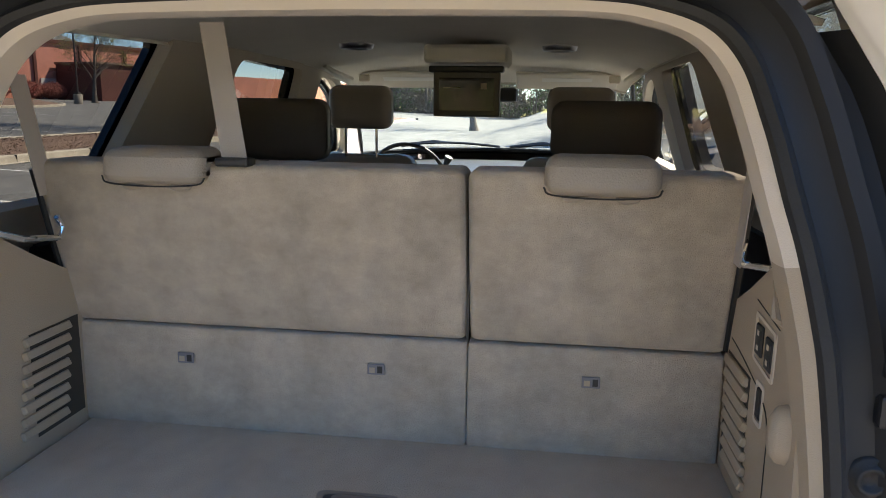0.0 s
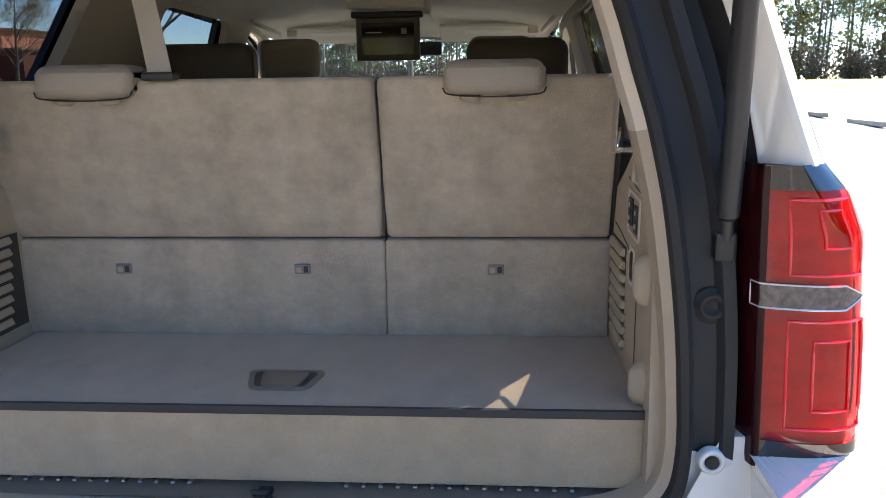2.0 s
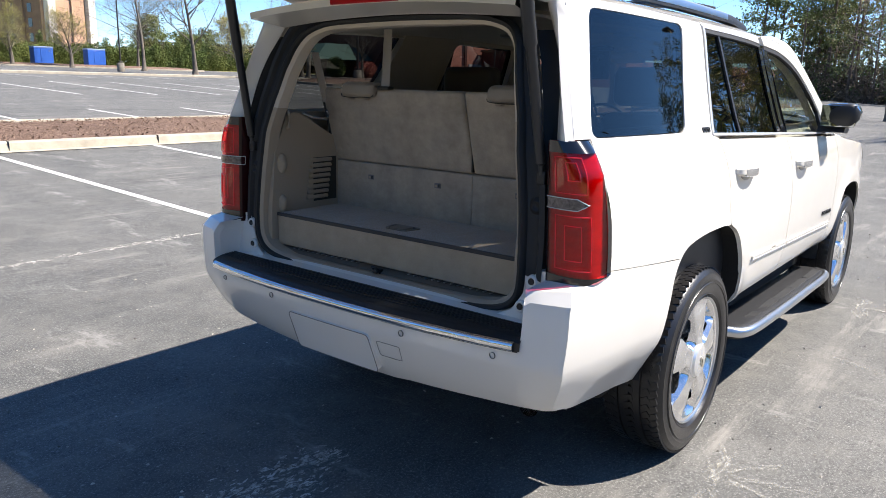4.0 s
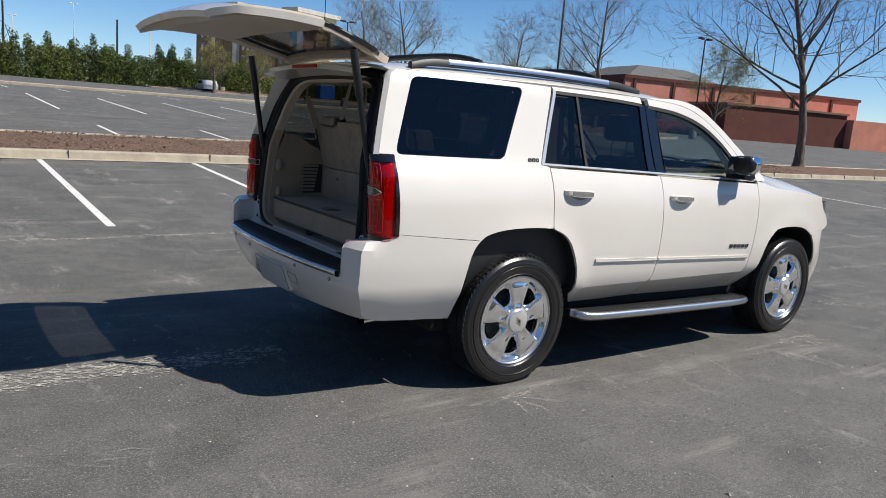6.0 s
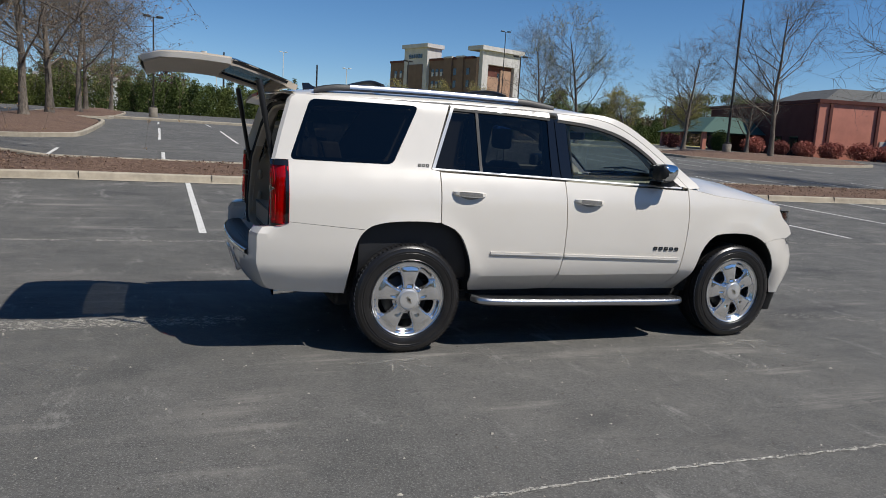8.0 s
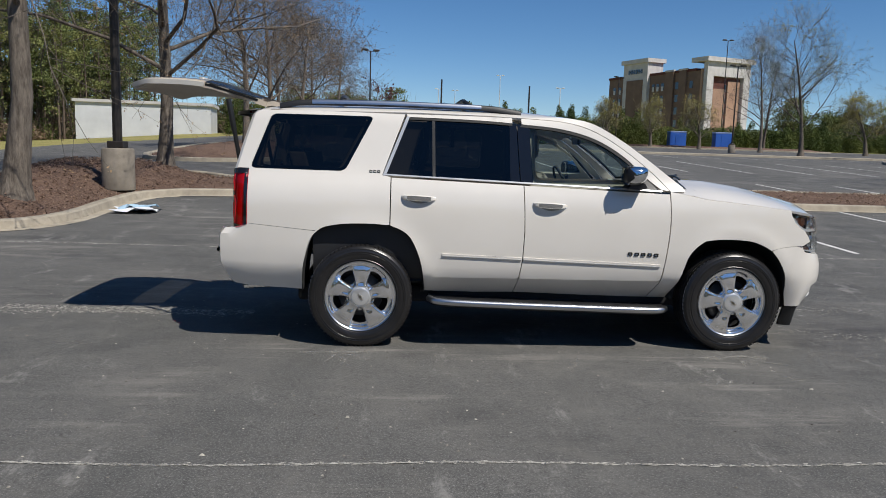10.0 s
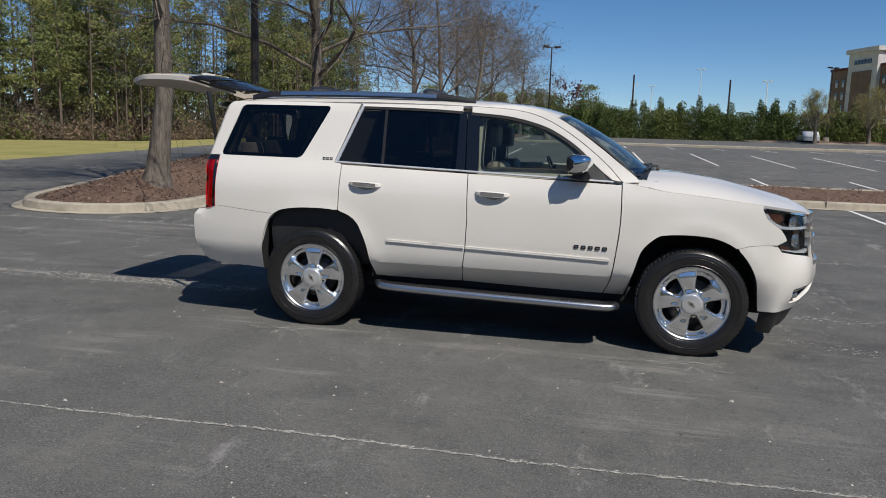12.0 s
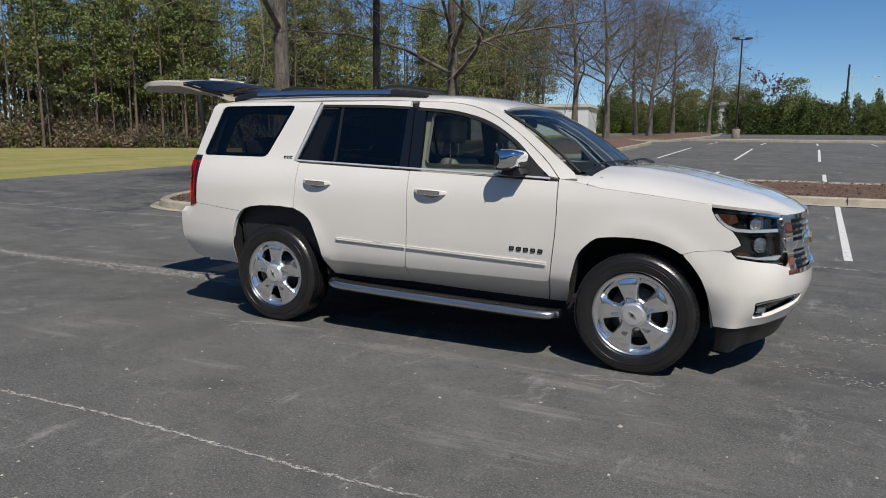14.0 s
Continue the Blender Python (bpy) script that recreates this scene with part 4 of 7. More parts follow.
for side in (-1, 1):
    # dark jamb face between seal and lamp
    zs = np.linspace(.925, 1.70, 22)
    jx = lambda z: float(np.interp(z, [.9, 1.30, 1.55, 1.75], [-.938, -.916, -.848, -.772]))
    jin = lambda z: float(np.interp(z, [.9, 1.10, 1.30, 1.48, 1.60, 1.70], [.758, .754, .732, .690, .655, .605]))
    jout = lambda z: float(np.interp(z, [.9, 1.35, 1.5, 1.62, 1.78], [.800, .785, .762, .728, .645]))
    rows = [[(jx(z) + .01, side * jin(z), z), (jx(z) + .03, side * (jin(z) * .6 + jout(z) * .4), z), (jx(z) + .028, side * (jin(z) * .3 + jout(z) * .7), z), (jx(z) - .012, side * jout(z), z)] for z in zs]
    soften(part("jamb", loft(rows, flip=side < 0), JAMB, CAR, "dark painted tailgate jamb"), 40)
    # rear face of the body under the lamp, with two bump-stop holes
    rows = [[(-.925, side * y, z) for y in (.60, .68, .74, .80)] for z in (.70, .745, .78, .82, .86, .90, .925)]
    for i, z in enumerate((.70, .745, .78, .82, .86, .90, .925)):
        y_in = float(np.interp(z, [.70, .745, .78, .82, .925], [.0, .60, .672, .698, .755]))
        rows[i] = [(-.942 - .20 * max(0.0, .90 - z), side * (y_in + (.81 - y_in) * t), z) for t in (0, .33, .66, 1)]
    rows.append([(-.895, y, .929) for x, y, z in rows[-1]])
    part("rear_panel", loft(rows, flip=side < 0), PAINT, CAR)
    for hy, hz in ((.738, .885), (.709, .797)):
        cup = part("bump_stop", lathe([(0, -.004), (.011, -.004), (.012, -.010), (.019, -.012), (.0215, -.006), (.0225, .004)], 24, "x"), PAINT, CAR, "", True)
        cup.location = (-.940 - .20 * (.90 - hz), side * hy, hz)
        part("stop_hole", lathe([(0, -.0115), (.0105, -.0125), (.0118, -.008)], 20, "x"), BLACK, cup)
    st = part("gate_bumper", lathe([(0, -.006), (.012, -.006), (.014, -.012), (.020, -.012), (.022, -.004), (.028, -.006), (.031, .0), (.032, .012)], 28, "x"), RUBBER, CAR, "round rubber tailgate stop", True)
    st.location = (jx(1.133) + .006, side * .729, 1.133)
    # pillar above the lamp
    rows = []
    for z in np.linspace(1.352, 1.80, 14):
        t = (z - 1.352) / .448
        xe = float(np.interp(z, [1.352, 1.54, 1.775, 1.80], [-.948, -.90, -.832, -.80]))
        ye = half_width(xe, z)
        yi = jout(z)
        xi = jx(z) - .014
        rows.append([(xe, side * ye, z), (xe - .022, side * (ye - .022), z), (xe - .018, side * (ye * .55 + yi * .45), z), (xi - .012, side * (yi + .012), z), (xi, side * yi, z)])
    soften(part("rear_pillar", loft(rows, flip=side > 0), PAINT, CAR), 50)
    # lamp
    def lamp_row(z, inset=0.0):
        w = half_width(-.86, z)
        wb = max(w, float(np.interp(z, [1.08, 1.25, 1.31, 1.352], [.966, .952, .925, .885])))
        yi = float(np.interp(z, [.92, 1.35], [.790, .772]))
        pl = spline([(-.860, w), (-.905, wb - .006), (-.950, wb - .024), (-.972, wb - .058), (-.976, (wb + yi) / 2 - .012), (-.962, yi + .012), (-.945, yi), (-.905, yi - .012)], 4)
        foot = np.interp(np.arange(len(pl)) / (len(pl) - 1), [0, .25, .50], [.936, .918, .886])
        return [(x + inset, side * (y - inset * .6), max(z, f)) for (x, y), f in zip(pl, foot)]
    zs = list(np.linspace(.886, 1.352, 24))
    lamp = part("tail_lamp", loft([lamp_row(z, .012)[:-8] + [(-.90, lamp_row(z)[-1][1] + side * .03, z)] for z in zs], flip=side < 0), RED, CAR, "tall red tail lamp", True)
    lens_rows = [lamp_row(z)[:-8] for z in zs]
    part("lens", loft(lens_rows, flip=side < 0), glass_mat("red_lens", (.96, .13, .15)) if side < 0 else bpy.data.materials["red_lens"], lamp, "", True)
    for za, zb in ((.885, .932), (1.318, 1.354)):
        cap = [[(x, y * 1.0005, z) for x, y, z in lamp_row(zz, -.002)] for zz in (za, zb)]
        part("lamp_edge", loft(cap, flip=side < 0), GLOSSBLACK, lamp, "", True)
    part("lamp_edge", loft([[(x - .001, y + side * .001, z) for x, y, z in lamp_row(zz, -.002)][:3] for zz in zs], flip=side < 0), GLOSSBLACK, lamp, "", True)
    part("lamp_edge", loft([lamp_row(zz, -.002)[-9:] for zz in zs], flip=side < 0), DARKRED, lamp, "", True)
    def along(row, f):
        k = min(int(f), len(row) - 2)
        return tuple(row[k][c] * (1 - f + k) + row[k + 1][c] * (f - k) for c in range(3))
    arrow = []
    for zz in np.linspace(1.144, 1.180, 7):
        row, half_h = lamp_row(zz, -.004), abs(zz - 1.162) / .018
        first_f = 8.5 + 3.6 * half_h
        arrow.append([along(row, first_f + (25 - first_f) * k / 12) for k in range(13)])
    rim = [r[0] for r in arrow] + arrow[-1][1:] + [r[-1] for r in arrow[-2:0:-1]] + arrow[0][:0:-1]
    part("reverse_lamp", loft(arrow, flip=side < 0), simple("reverse_lens", (.085, .068, .066), .16, coat=.7, var=.6, vscale=90) if side < 0 else bpy.data.materials["reverse_lens"], lamp, "clear arrow-shaped reversing lamp", True)
    part("reverse_rim", tube(rim, .0016, 5, True), bpy.data.materials["silver_insert"], lamp)
    for z0, z1, c0, c1 in ((1.195, 1.305, 9, 19), (1.235, 1.290, 11, 16), (.955, 1.125, 8, 19), (.985, 1.095, 11, 17)):
        ins = [lamp_row(zz, -.0015)[c0:c1] for zz in np.linspace(z0, z1, 6)]
        a, b = ins[0], ins[-1]
        loop = a + [r[-1] for r in ins[1:-1]] + b[::-1] + [r[0] for r in ins[1:-1]][::-1]
        part("light_guide", tube(loop, .0022, 6, True), simple("red_guide", (.80, .012, .025), .2, coat=.6) if (side < 0 and z0 == 1.195) else bpy.data.materials["red_guide"], lamp)
    part("lamp_shelf", box_bm(-.945, -.862, min(side * .80, side * .90), max(side * .80, side * .90), .85, .900, .006), PAINT, CAR)
    # strut
    a, b = Vector((-.926, side * .742, 1.238)), Vector((-1.045, side * .712, 1.875))
    st = part("gas_strut", tube([a, a.lerp(b, .05), a.lerp(b, .06), a.lerp(b, .62), a.lerp(b, .63), b], [.010, .010, .017, .017, .0215, .0215], 14), simple("strut_metal", (.022, .023, .025), .35) if side < 0 else bpy.data.materials["strut_metal"], CAR, "telescopic power strut of the tailgate")
    soften(st, 40)
    part("strut_socket", box_bm(-.935, -.90, min(side * .725, side * .758), max(side * .725, side * .758), 1.205, 1.25, .006), BLACK, st)

# white sill between opening and bumper pad, bright sill plate
yy = np.linspace(-.66, .66, 15)
sill_row = [[(-.940, y, .766) for y in yy], [(-.956, y, .758) for y in yy], [(-1.005, y * 1.19, .750) for y in yy], [(-1.01, y * 1.19, .70) for y in yy]]
part("rear_sill", loft(sill_row, flip=True), PAINT, CAR)
sp = [[(-.905, y, .775) for y in yy * .96], [(-.86, y, .792) for y in yy * .95], [(-.81, y, .796) for y in yy * .94]]
splate = part("sill_plate", loft(sp, flip=True), simple("sill_plastic", (.13, .105, .08), .5, grain=.2, scale=300, var=.1), CAR, "scuffed taupe load sill", True)
for sg in (-1, 1):
    for k in range(14):
        y = sg * (.14 + k * .030)
        part("sill_rib", box_bm(-.885, -.845, y - .004, y + .004, .787, .7915, .0015, 1), SATIN, splate)
lk = part("striker", tube([(-.905, -.012, .775), (-.925, -.012, .800), (-.925, .012, .800), (-.905, .012, .775)], .005, 8), BLACK, CAR)
part("striker_plate", box_bm(-.925, -.885, -.013, .013, .776, .790, .004), BLACK, lk)

# ---- underbody, axle, floor pan ----
part("underbody", box_bm(-.50, 3.5, -.80, .80, .32, .46, .03), UNDER, CAR)
part("engine_bay", box_bm(2.50, 3.62, -.70, .70, .46, 1.05, .05), UNDER, CAR)
part("rear_axle", tube([(0, -.8, .38), (0, -.12, .38), (0, 0, .38), (0, .12, .38), (0, .8, .38)], [.045, .05, .12, .05, .045], 12), UNDER, CAR)


# ---- wheels ----
ALLOY = simple("polished_alloy", (.90, .90, .90), .09, .93, coat=1.0, grain=.02, scale=200)
SATINCHROME = simple("bright_cap_metal", (.84, .84, .83), .2, .7, grain=.03, scale=200)

def make_wheel(name, at, side):
    """Polished five-spoke alloy wheel with its tyre; local outside is -y."""
    bar = [(.262, -.002), (.268, -.010), (.273, -.012), (.276, -.004), (.270, .004), (.258, .014), (.250, .05), (.245, .16), (.268, .20), (.272, .215), (.262, .215), (.240, .19), (.238, .05)]
    wheel = part(name, lathe(bar, 60), SATIN, CAR, "five-spoke chrome wheel", True)
    wheel.data.set_sharp_from_angle(angle=radians(40))
    prof = [(.268, .200), (.285, .225), (.320, .243), (.360, .238), (.385, .225), (.3955, .212), (.398, .205)]
    ribs = [(.398, .195), (.398, .160), (.389, .158), (.389, .150), (.400, .148), (.400, .113), (.391, .111), (.391, .103), (.400, .101), (.400, .066), (.391, .064), (.391, .056), (.398, .054), (.398, .022)]
    outer = [(.398, .012), (.3955, .004), (.386, -.010), (.372, -.020), (.368, -.020), (.350, -.0265), (.345, -.0245), (.320, -.026), (.300, -.022), (.290, -.018), (.287, -.020), (.278, -.010), (.270, .004)]
    tyre = part("tyre", lathe(prof + ribs + outer, 96), TYRE, wheel, "black road tyre with blocky tread", True)
    tyre.data.set_sharp_from_angle(angle=radians(30))
    bm = bmesh.new()
    for k in range(72):
        a = 2 * math.pi * k / 72
        for o, w, r0, h, skew in ((.008, .026, .3955, .0042, .3), (.205, .026, .3955, .0042, -.3), (.040, .026, .397, .0035, .5), (.180, .026, .397, .0035, -.5), (.108, .030, .399, .003, .25)):
            m = Matrix.Rotation(-a - (.02 if o > .1 else 0), 4, "Y") @ Matrix.Translation((r0, o, 0)) @ Matrix.Rotation(skew, 4, "X")
            bmesh.ops.create_cube(bm, size=1, matrix=m @ Matrix.Diagonal((h * 2, w, .0225, 1)))
    tagged(part("tread", bm, TYRE, wheel), kind="stuff")
    part("raised_band", lathe([(.338, -.0245), (.3375, -.0285), (.3345, -.0285), (.334, -.0245)], 72), TYRE, wheel, "", True)
    ring = lambda r, n: [(r * math.cos(2 * math.pi * i / n), r * math.sin(2 * math.pi * i / n)) for i in range(n)]
    pockets = []
    for k in range(5):
        a = 2 * math.pi * (k + .5) / 5
        pol = [(.112, -.16), (.150, -.25), (.200, -.27), (.214, -.20), (.218, 0), (.214, .20), (.200, .27), (.150, .25), (.112, .16)]
        pockets.append(rounded([(r * math.cos(a + d), r * math.sin(a + d)) for r, d in pol], .010, 3))

    def face(u, v):
        r, a = math.hypot(u, v), math.atan2(v, u)
        d = abs((a / (2 * math.pi / 5) + .5) % 1.0 - .5) * 2 * math.pi / 5 * r
        y = float(np.interp(r, [.06, .10, .13, .19, .225, .240, .262, .268], [-.010, -.008, -.006, -.005, -.004, -.002, -.006, -.005]))
        half_spoke = float(np.interp(r, [.09, .13, .20, .25], [.044, .050, .072, .088]))
        low = sstep(half_spoke - .010, half_spoke + .008, d) * (1 - sstep(.232, .254, r)) * sstep(.084, .10, r)
        crown = .010 * max(0.0, 1 - (d / .09) ** 2) * (1 - sstep(.20, .245, r))
        trough = .008 * (1 - sstep(.012, .030, d)) * (1 - sstep(.12, .165, r)) * sstep(.085, .10, r)
        return (u, y + .030 * low - crown + trough, v)

    panel("spoke_face", ring(.268, 72), face, ALLOY, wheel, [ring(.070, 30)] + pockets, .0085, .045, out=(0, -9, 0))
    cap = part("centre_cap", lathe([(0, -.034), (.050, -.033), (.066, -.029), (.071, -.024), (.074, -.020), (.082, -.018), (.087, -.012), (.089, .0), (.090, .02)], 40), SATINCHROME, wheel, "", True)
    cap.data.set_sharp_from_angle(angle=radians(24))
    gold = bpy.data.materials["cap_emblem_metal"] if "cap_emblem_metal" in bpy.data.materials else simple("cap_emblem_metal", (.62, .58, .50), .3, .9)
    part("cap_emblem", box_bm(-.030, .030, -.0375, -.033, -.008, .008, .002), gold, cap)
    part("cap_emblem", box_bm(-.010, .010, -.0375, -.033, -.015, .015, .002), gold, cap)
    part("brake_disc", lathe([(.05, .075), (.17, .075), (.172, .085), (.17, .10), (.05, .10)], 40), DASH, wheel, "", True)
    part("wheel_well_back", lathe([(.0, .12), (.236, .12)], 40), UNDER, wheel)
    wheel.location = at
    wheel.rotation_euler = (0, radians(41 if at[0] > 1 else 56), radians(0 if side < 0 else 180))
    return wheel


for side in (-1, 1):
    make_wheel("wheel", (0, side * .982, .4), side)
    make_wheel("wheel", (AXLE, side * .982, .4), side)

# ---- roof rails and cross bars ----
for side in (-1, 1):
    path = spline([(-.66, side * .655, 1.845), (-.56, side * .655, 1.868), (-.41, side * .655, 1.880), (.2, side * .655, 1.888), (.92, side * .655, 1.880), (1.10, side * .655, 1.866), (1.24, side * .655, 1.845)], 6)
    sec = [[(x, y + dy, z + dz) for dy, dz in ((-.022, -.03), (-.020, .006), (-.010, .014), (.010, .014), (.020, .006), (.022, -.03))] for x, y, z in path]
    rail = part("roof_rail", loft(sec, True, False, True), BLACK, CAR, "black roof rail with a bright middle")
    soften(rail, 50)
    mid = [p for p in path if -.42 < p[0] < .93]
    sec = [[(x, y + dy, z + dz) for dy, dz in ((-.0235, -.018), (-.0215, .0075), (-.011, .016), (.011, .016), (.0215, .0075), (.0235, -.018))] for x, y, z in mid]
    soften(part("bright_cover", loft(sec, True, False, True), SATIN, rail), 50)
for xc in (-.18, .80):
    p = [(xc + (.02 if abs(y) > .6 else 0), y, 1.898 + .045 * (1 - (abs(y) / .64) ** 4)) for y in np.linspace(-.64, .64, 17)]
    soften(part("cross_bar", tube(p, .020, 10, flat=1.0), BLACK, CAR, "black roof cross bar"), 60)
part("antenna_fin", loft([[(-.62, -.012, 1.865), (-.50, -.018, 1.87), (-.42, 0, 1.872), (-.50, .018, 1.87), (-.62, .012, 1.865)], [(-.63, -.003, 1.92), (-.58, -.004, 1.925), (-.55, 0, 1.905), (-.58, .004, 1.925), (-.63, .003, 1.92)]], True, False, True), GLOSSBLACK, CAR)

# ---- tailgate, built shut and swung up about its hinge ----
HINGE = Vector((-.742, 0, 1.815))


def gate_hw(z):
    return float(np.interp(z, [.76, .82, .95, 1.30, 1.40, 1.60, 1.78], [.640, .690, .735, .742, .728, .690, .610]))


def gate_x(y, z):
    c = float(np.interp(z, [.76, .80, .90, 1.10, 1.30, 1.38, 1.60, 1.80], [-.995, -1.02, -1.045, -1.04, -1.015, -1.00, -.915, -.83]))
    return c + .055 * (abs(y) / .75) ** 2.5


def gate_pt(y, z):
    return (gate_x(y, z) - HINGE.x, y, z - HINGE.z)


zz = [.775, .80, .86, .95, 1.10, 1.25, 1.345]
lowskin = [(-gate_hw(z), z) for z in zz] + [(-.4, 1.330), (0, 1.322), (.4, 1.330)] + [(gate_hw(z), z) for z in zz[::-1]] + [(.4, .762), (0, .758), (-.4, .762)]
plate = rounded([(-.27, 1.20), (.27, 1.20), (.23, .92), (-.23, .92)], .03)
go = (-9, 0, 0)
GATE = panel("tailgate", lowskin, gate_pt, PAINT, CAR, [plate], .05, .035, out=go, label="raised white tailgate with a dark window")
panel("plate_recess", plate, lambda y, z: (gate_x(y, z) - HINGE.x + .03, y, z - HINGE.z), PAINT, GATE, step=.06, depth=.005, out=go)
panel("gate_handle", rounded([(-.24, 1.225), (.24, 1.225), (.225, 1.185), (-.225, 1.185)], .015), lambda y, z: (gate_x(y, z) - HINGE.x - .018, y, z - HINGE.z), PAINT, GATE, step=.05, depth=.03, out=go)
up = [1.352, 1.45, 1.60, 1.745]
glass = [(-gate_hw(z) + .012, z) for z in up] + [(gate_hw(z) - .012, z) for z in up[::-1]] + [(.4, 1.337), (0, 1.329), (-.4, 1.337)]
panel("gate_window", glass, gate_pt, DARKGLASS, GATE, step=.12, depth=.006, out=go)
panel("gate_window_border", glass, lambda y, z: (gate_x(y, z) - HINGE.x + .008, y, z - HINGE.z), GLOSSBLACK, GATE, [[(y * .86, 1.53 + (z - 1.53) * .80) for y, z in glass]], .08, .02, out=go)
sp = [[(-.755 - HINGE.x, y, 1.832 - .03 * (abs(y) / .62) ** 2 - HINGE.z) for y in np.linspace(-.64, .64, 13)], [(-.90 - HINGE.x, y, 1.835 - .03 * (abs(y) / .62) ** 2 - HINGE.z) for y in np.linspace(-.66, .66, 13)], [(-.985 - HINGE.x, y, 1.818 - .03 * (abs(y) / .62) ** 2 - HINGE.z) for y in np.linspace(-.655, .655, 13)], [(-.985 - HINGE.x, y, 1.792 - .03 * (abs(y) / .62) ** 2 - HINGE.z) for y in np.linspace(-.65, .65, 13)], [(-.83 - HINGE.x, y, 1.765 - .03 * (abs(y) / .62) ** 2 - HINGE.z) for y in np.linspace(-.62, .62, 13)]]
spo = part("spoiler", loft([[(x + HINGE.x, y, z + HINGE.z) for x, y, z in r] for r in sp], flip=True), PAINT, CAR, "white roof spoiler", True)
spo.data.set_sharp_from_angle(angle=radians(40))
part("brake_lamp", box_bm(-.992, -.97, -.17, .17, 1.794, 1.814, .004), RED, spo)
emb = [(-.10, 1.275), (-.035, 1.275), (-.025, 1.29), (.025, 1.29), (.035, 1.275), (.10, 1.275), (.09, 1.25), (.035, 1.25), (.025, 1.235), (-.025, 1.235), (-.035, 1.25), (-.09, 1.25)]
panel("gate_emblem", emb, lambda y, z: (gate_x(y, z) - HINGE.x - .010, y, z - HINGE.z), bpy.data.materials["gold_emblem"], GATE, step=.05, depth=.012, out=go)
for k in range(5):
    y0 = .40 + k * .05
    panel("badge_bar", rounded([(y0, .865), (y0 + .034, .865), (y0 + .034, .838), (y0, .838)], .004, 2), lambda y, z: (gate_x(y, z) - HINGE.x - .006, y, z - HINGE.z), BLACK, GATE, step=.04, depth=.006, out=go)
trim = [(-gate_hw(z) + .02, z) for z in (.80, .95, 1.25, 1.34)] + [(gate_hw(z) - .02, z) for z in (1.34, 1.25, .95, .80)]
panel("gate_trim", trim, lambda y, z: (gate_x(y, z) - HINGE.x + .085 - .04 * (abs(y) / .7) ** 4, y, z - HINGE.z), TRIM, GATE, step=.08, depth=.05, out=(9, 0, 0), label="beige plastic tailgate lining")
for sg in (-1, 1):
    fr_ = [(sg * (gate_hw(z) - .10), z) for z in (1.34, 1.5, 1.74)] + [(sg * (gate_hw(z) - .02), z) for z in (1.74, 1.5, 1.34)]
    panel("gate_trim", fr_, lambda y, z: (gate_x(y, z) - HINGE.x + .045, y, z - HINGE.z), TRIM, GATE, step=.06, depth=.04, out=(9, 0, 0))
panel("gate_trim", [(-.60, 1.78), (.60, 1.78), (.62, 1.70), (-.62, 1.70)], lambda y, z: (gate_x(y, z) - HINGE.x + .05, y, z - HINGE.z), TRIM, GATE, step=.06, depth=.04, out=(9, 0, 0))
GATE.location = HINGE
GATE.rotation_euler = (0, radians(86), 0)


# ---- inside the car ----
BEFORE_CABIN = set(bpy.data.objects)
LINING = simple("pillar_lining_cloth", (.47, .41, .335), .8, grain=.3, scale=600, var=.05)


def slab(name, x, y0, y1, z0, z1, thick, lean=0.0, bevel=.03, material=CARPET, parent=CAR, label="", bulge=0.0):
    """A padded slab whose back face stands at x at its foot and leans by lean at its head."""
    bm = box_bm(x, x + thick, y0, y1, z0, z1)
    bmesh.ops.subdivide_edges(bm, edges=bm.edges[:], cuts=3, use_grid_fill=True)
    bmesh.ops.bevel(bm, geom=[e for e in bm.edges if len(e.link_faces) == 2 and e.calc_face_angle(0) > 1.0], offset=bevel, segments=4, affect="EDGES", profile=.5)
    for v in bm.verts:
        t = (v.co.z - z0) / (z1 - z0)
        u = (v.co.y - (y0 + y1) / 2) / (y1 - y0) * 2
        v.co.x += lean * t - bulge * max(0, 1 - u * u) * max(0, 4 * t * (1 - t))
    return soften(part(name, bm, material, parent, label), 60)


for y0, y1 in ((-.625, -.1515), (-.1455, .672)):
    seat = slab("third_row_seat_back", -.492, y0, y1, 1.152, 1.487, .13, -.088, .016, CARPET, CAR, "taupe carpet-backed third-row seat", .012)
    slab("seat_base_panel", -.497, y0 if y0 < -.2 else y0 - .0025, y1 + .0025 if y0 < -.2 else y1, .935, 1.149, .10, .004, .007, CARPET, seat, "", .004)
    hy0, hy1 = (-.475, -.283) if y0 < -.2 else (.318, .513)
    slab("headrest", -.622, hy0, hy1, 1.450, 1.516, .115, .012, .026, LEATHER, seat, "folded taupe leather headrest", .006)
    under = spline([(-.602, hy0 - .001, 1.464), (-.606, hy0 + .014, 1.4515), (-.606, (hy0 + hy1) / 2, 1.447), (-.606, hy1 - .014, 1.4515), (-.602, hy1 + .001, 1.464)], 5)
    # thin black tube drawn in for the shadow line below the headrest
    part("headrest_shadow_line", tube(under, .0017, 6), BLACK, seat)
    for k in (.27, .74):
        knob = part("headrest_button", lathe([(0, -.012), (.014, -.011), (.019, -.006), (.020, .006)], 20, "x"), LEATHER, seat, "", True)
        knob.location, knob.scale = (-.590, hy0 + (hy1 - hy0) * k, 1.4465), (1, 1, .45)
    part("seat_side_edge", tube([(-.49, y0 if y0 < -.2 else y1, 1.16), (-.575, y0 if y0 < -.2 else y1, 1.47)], .006, 6), BLACK, seat)
GREYTAG = simple("grey_tag", (.17, .16, .17), .6)
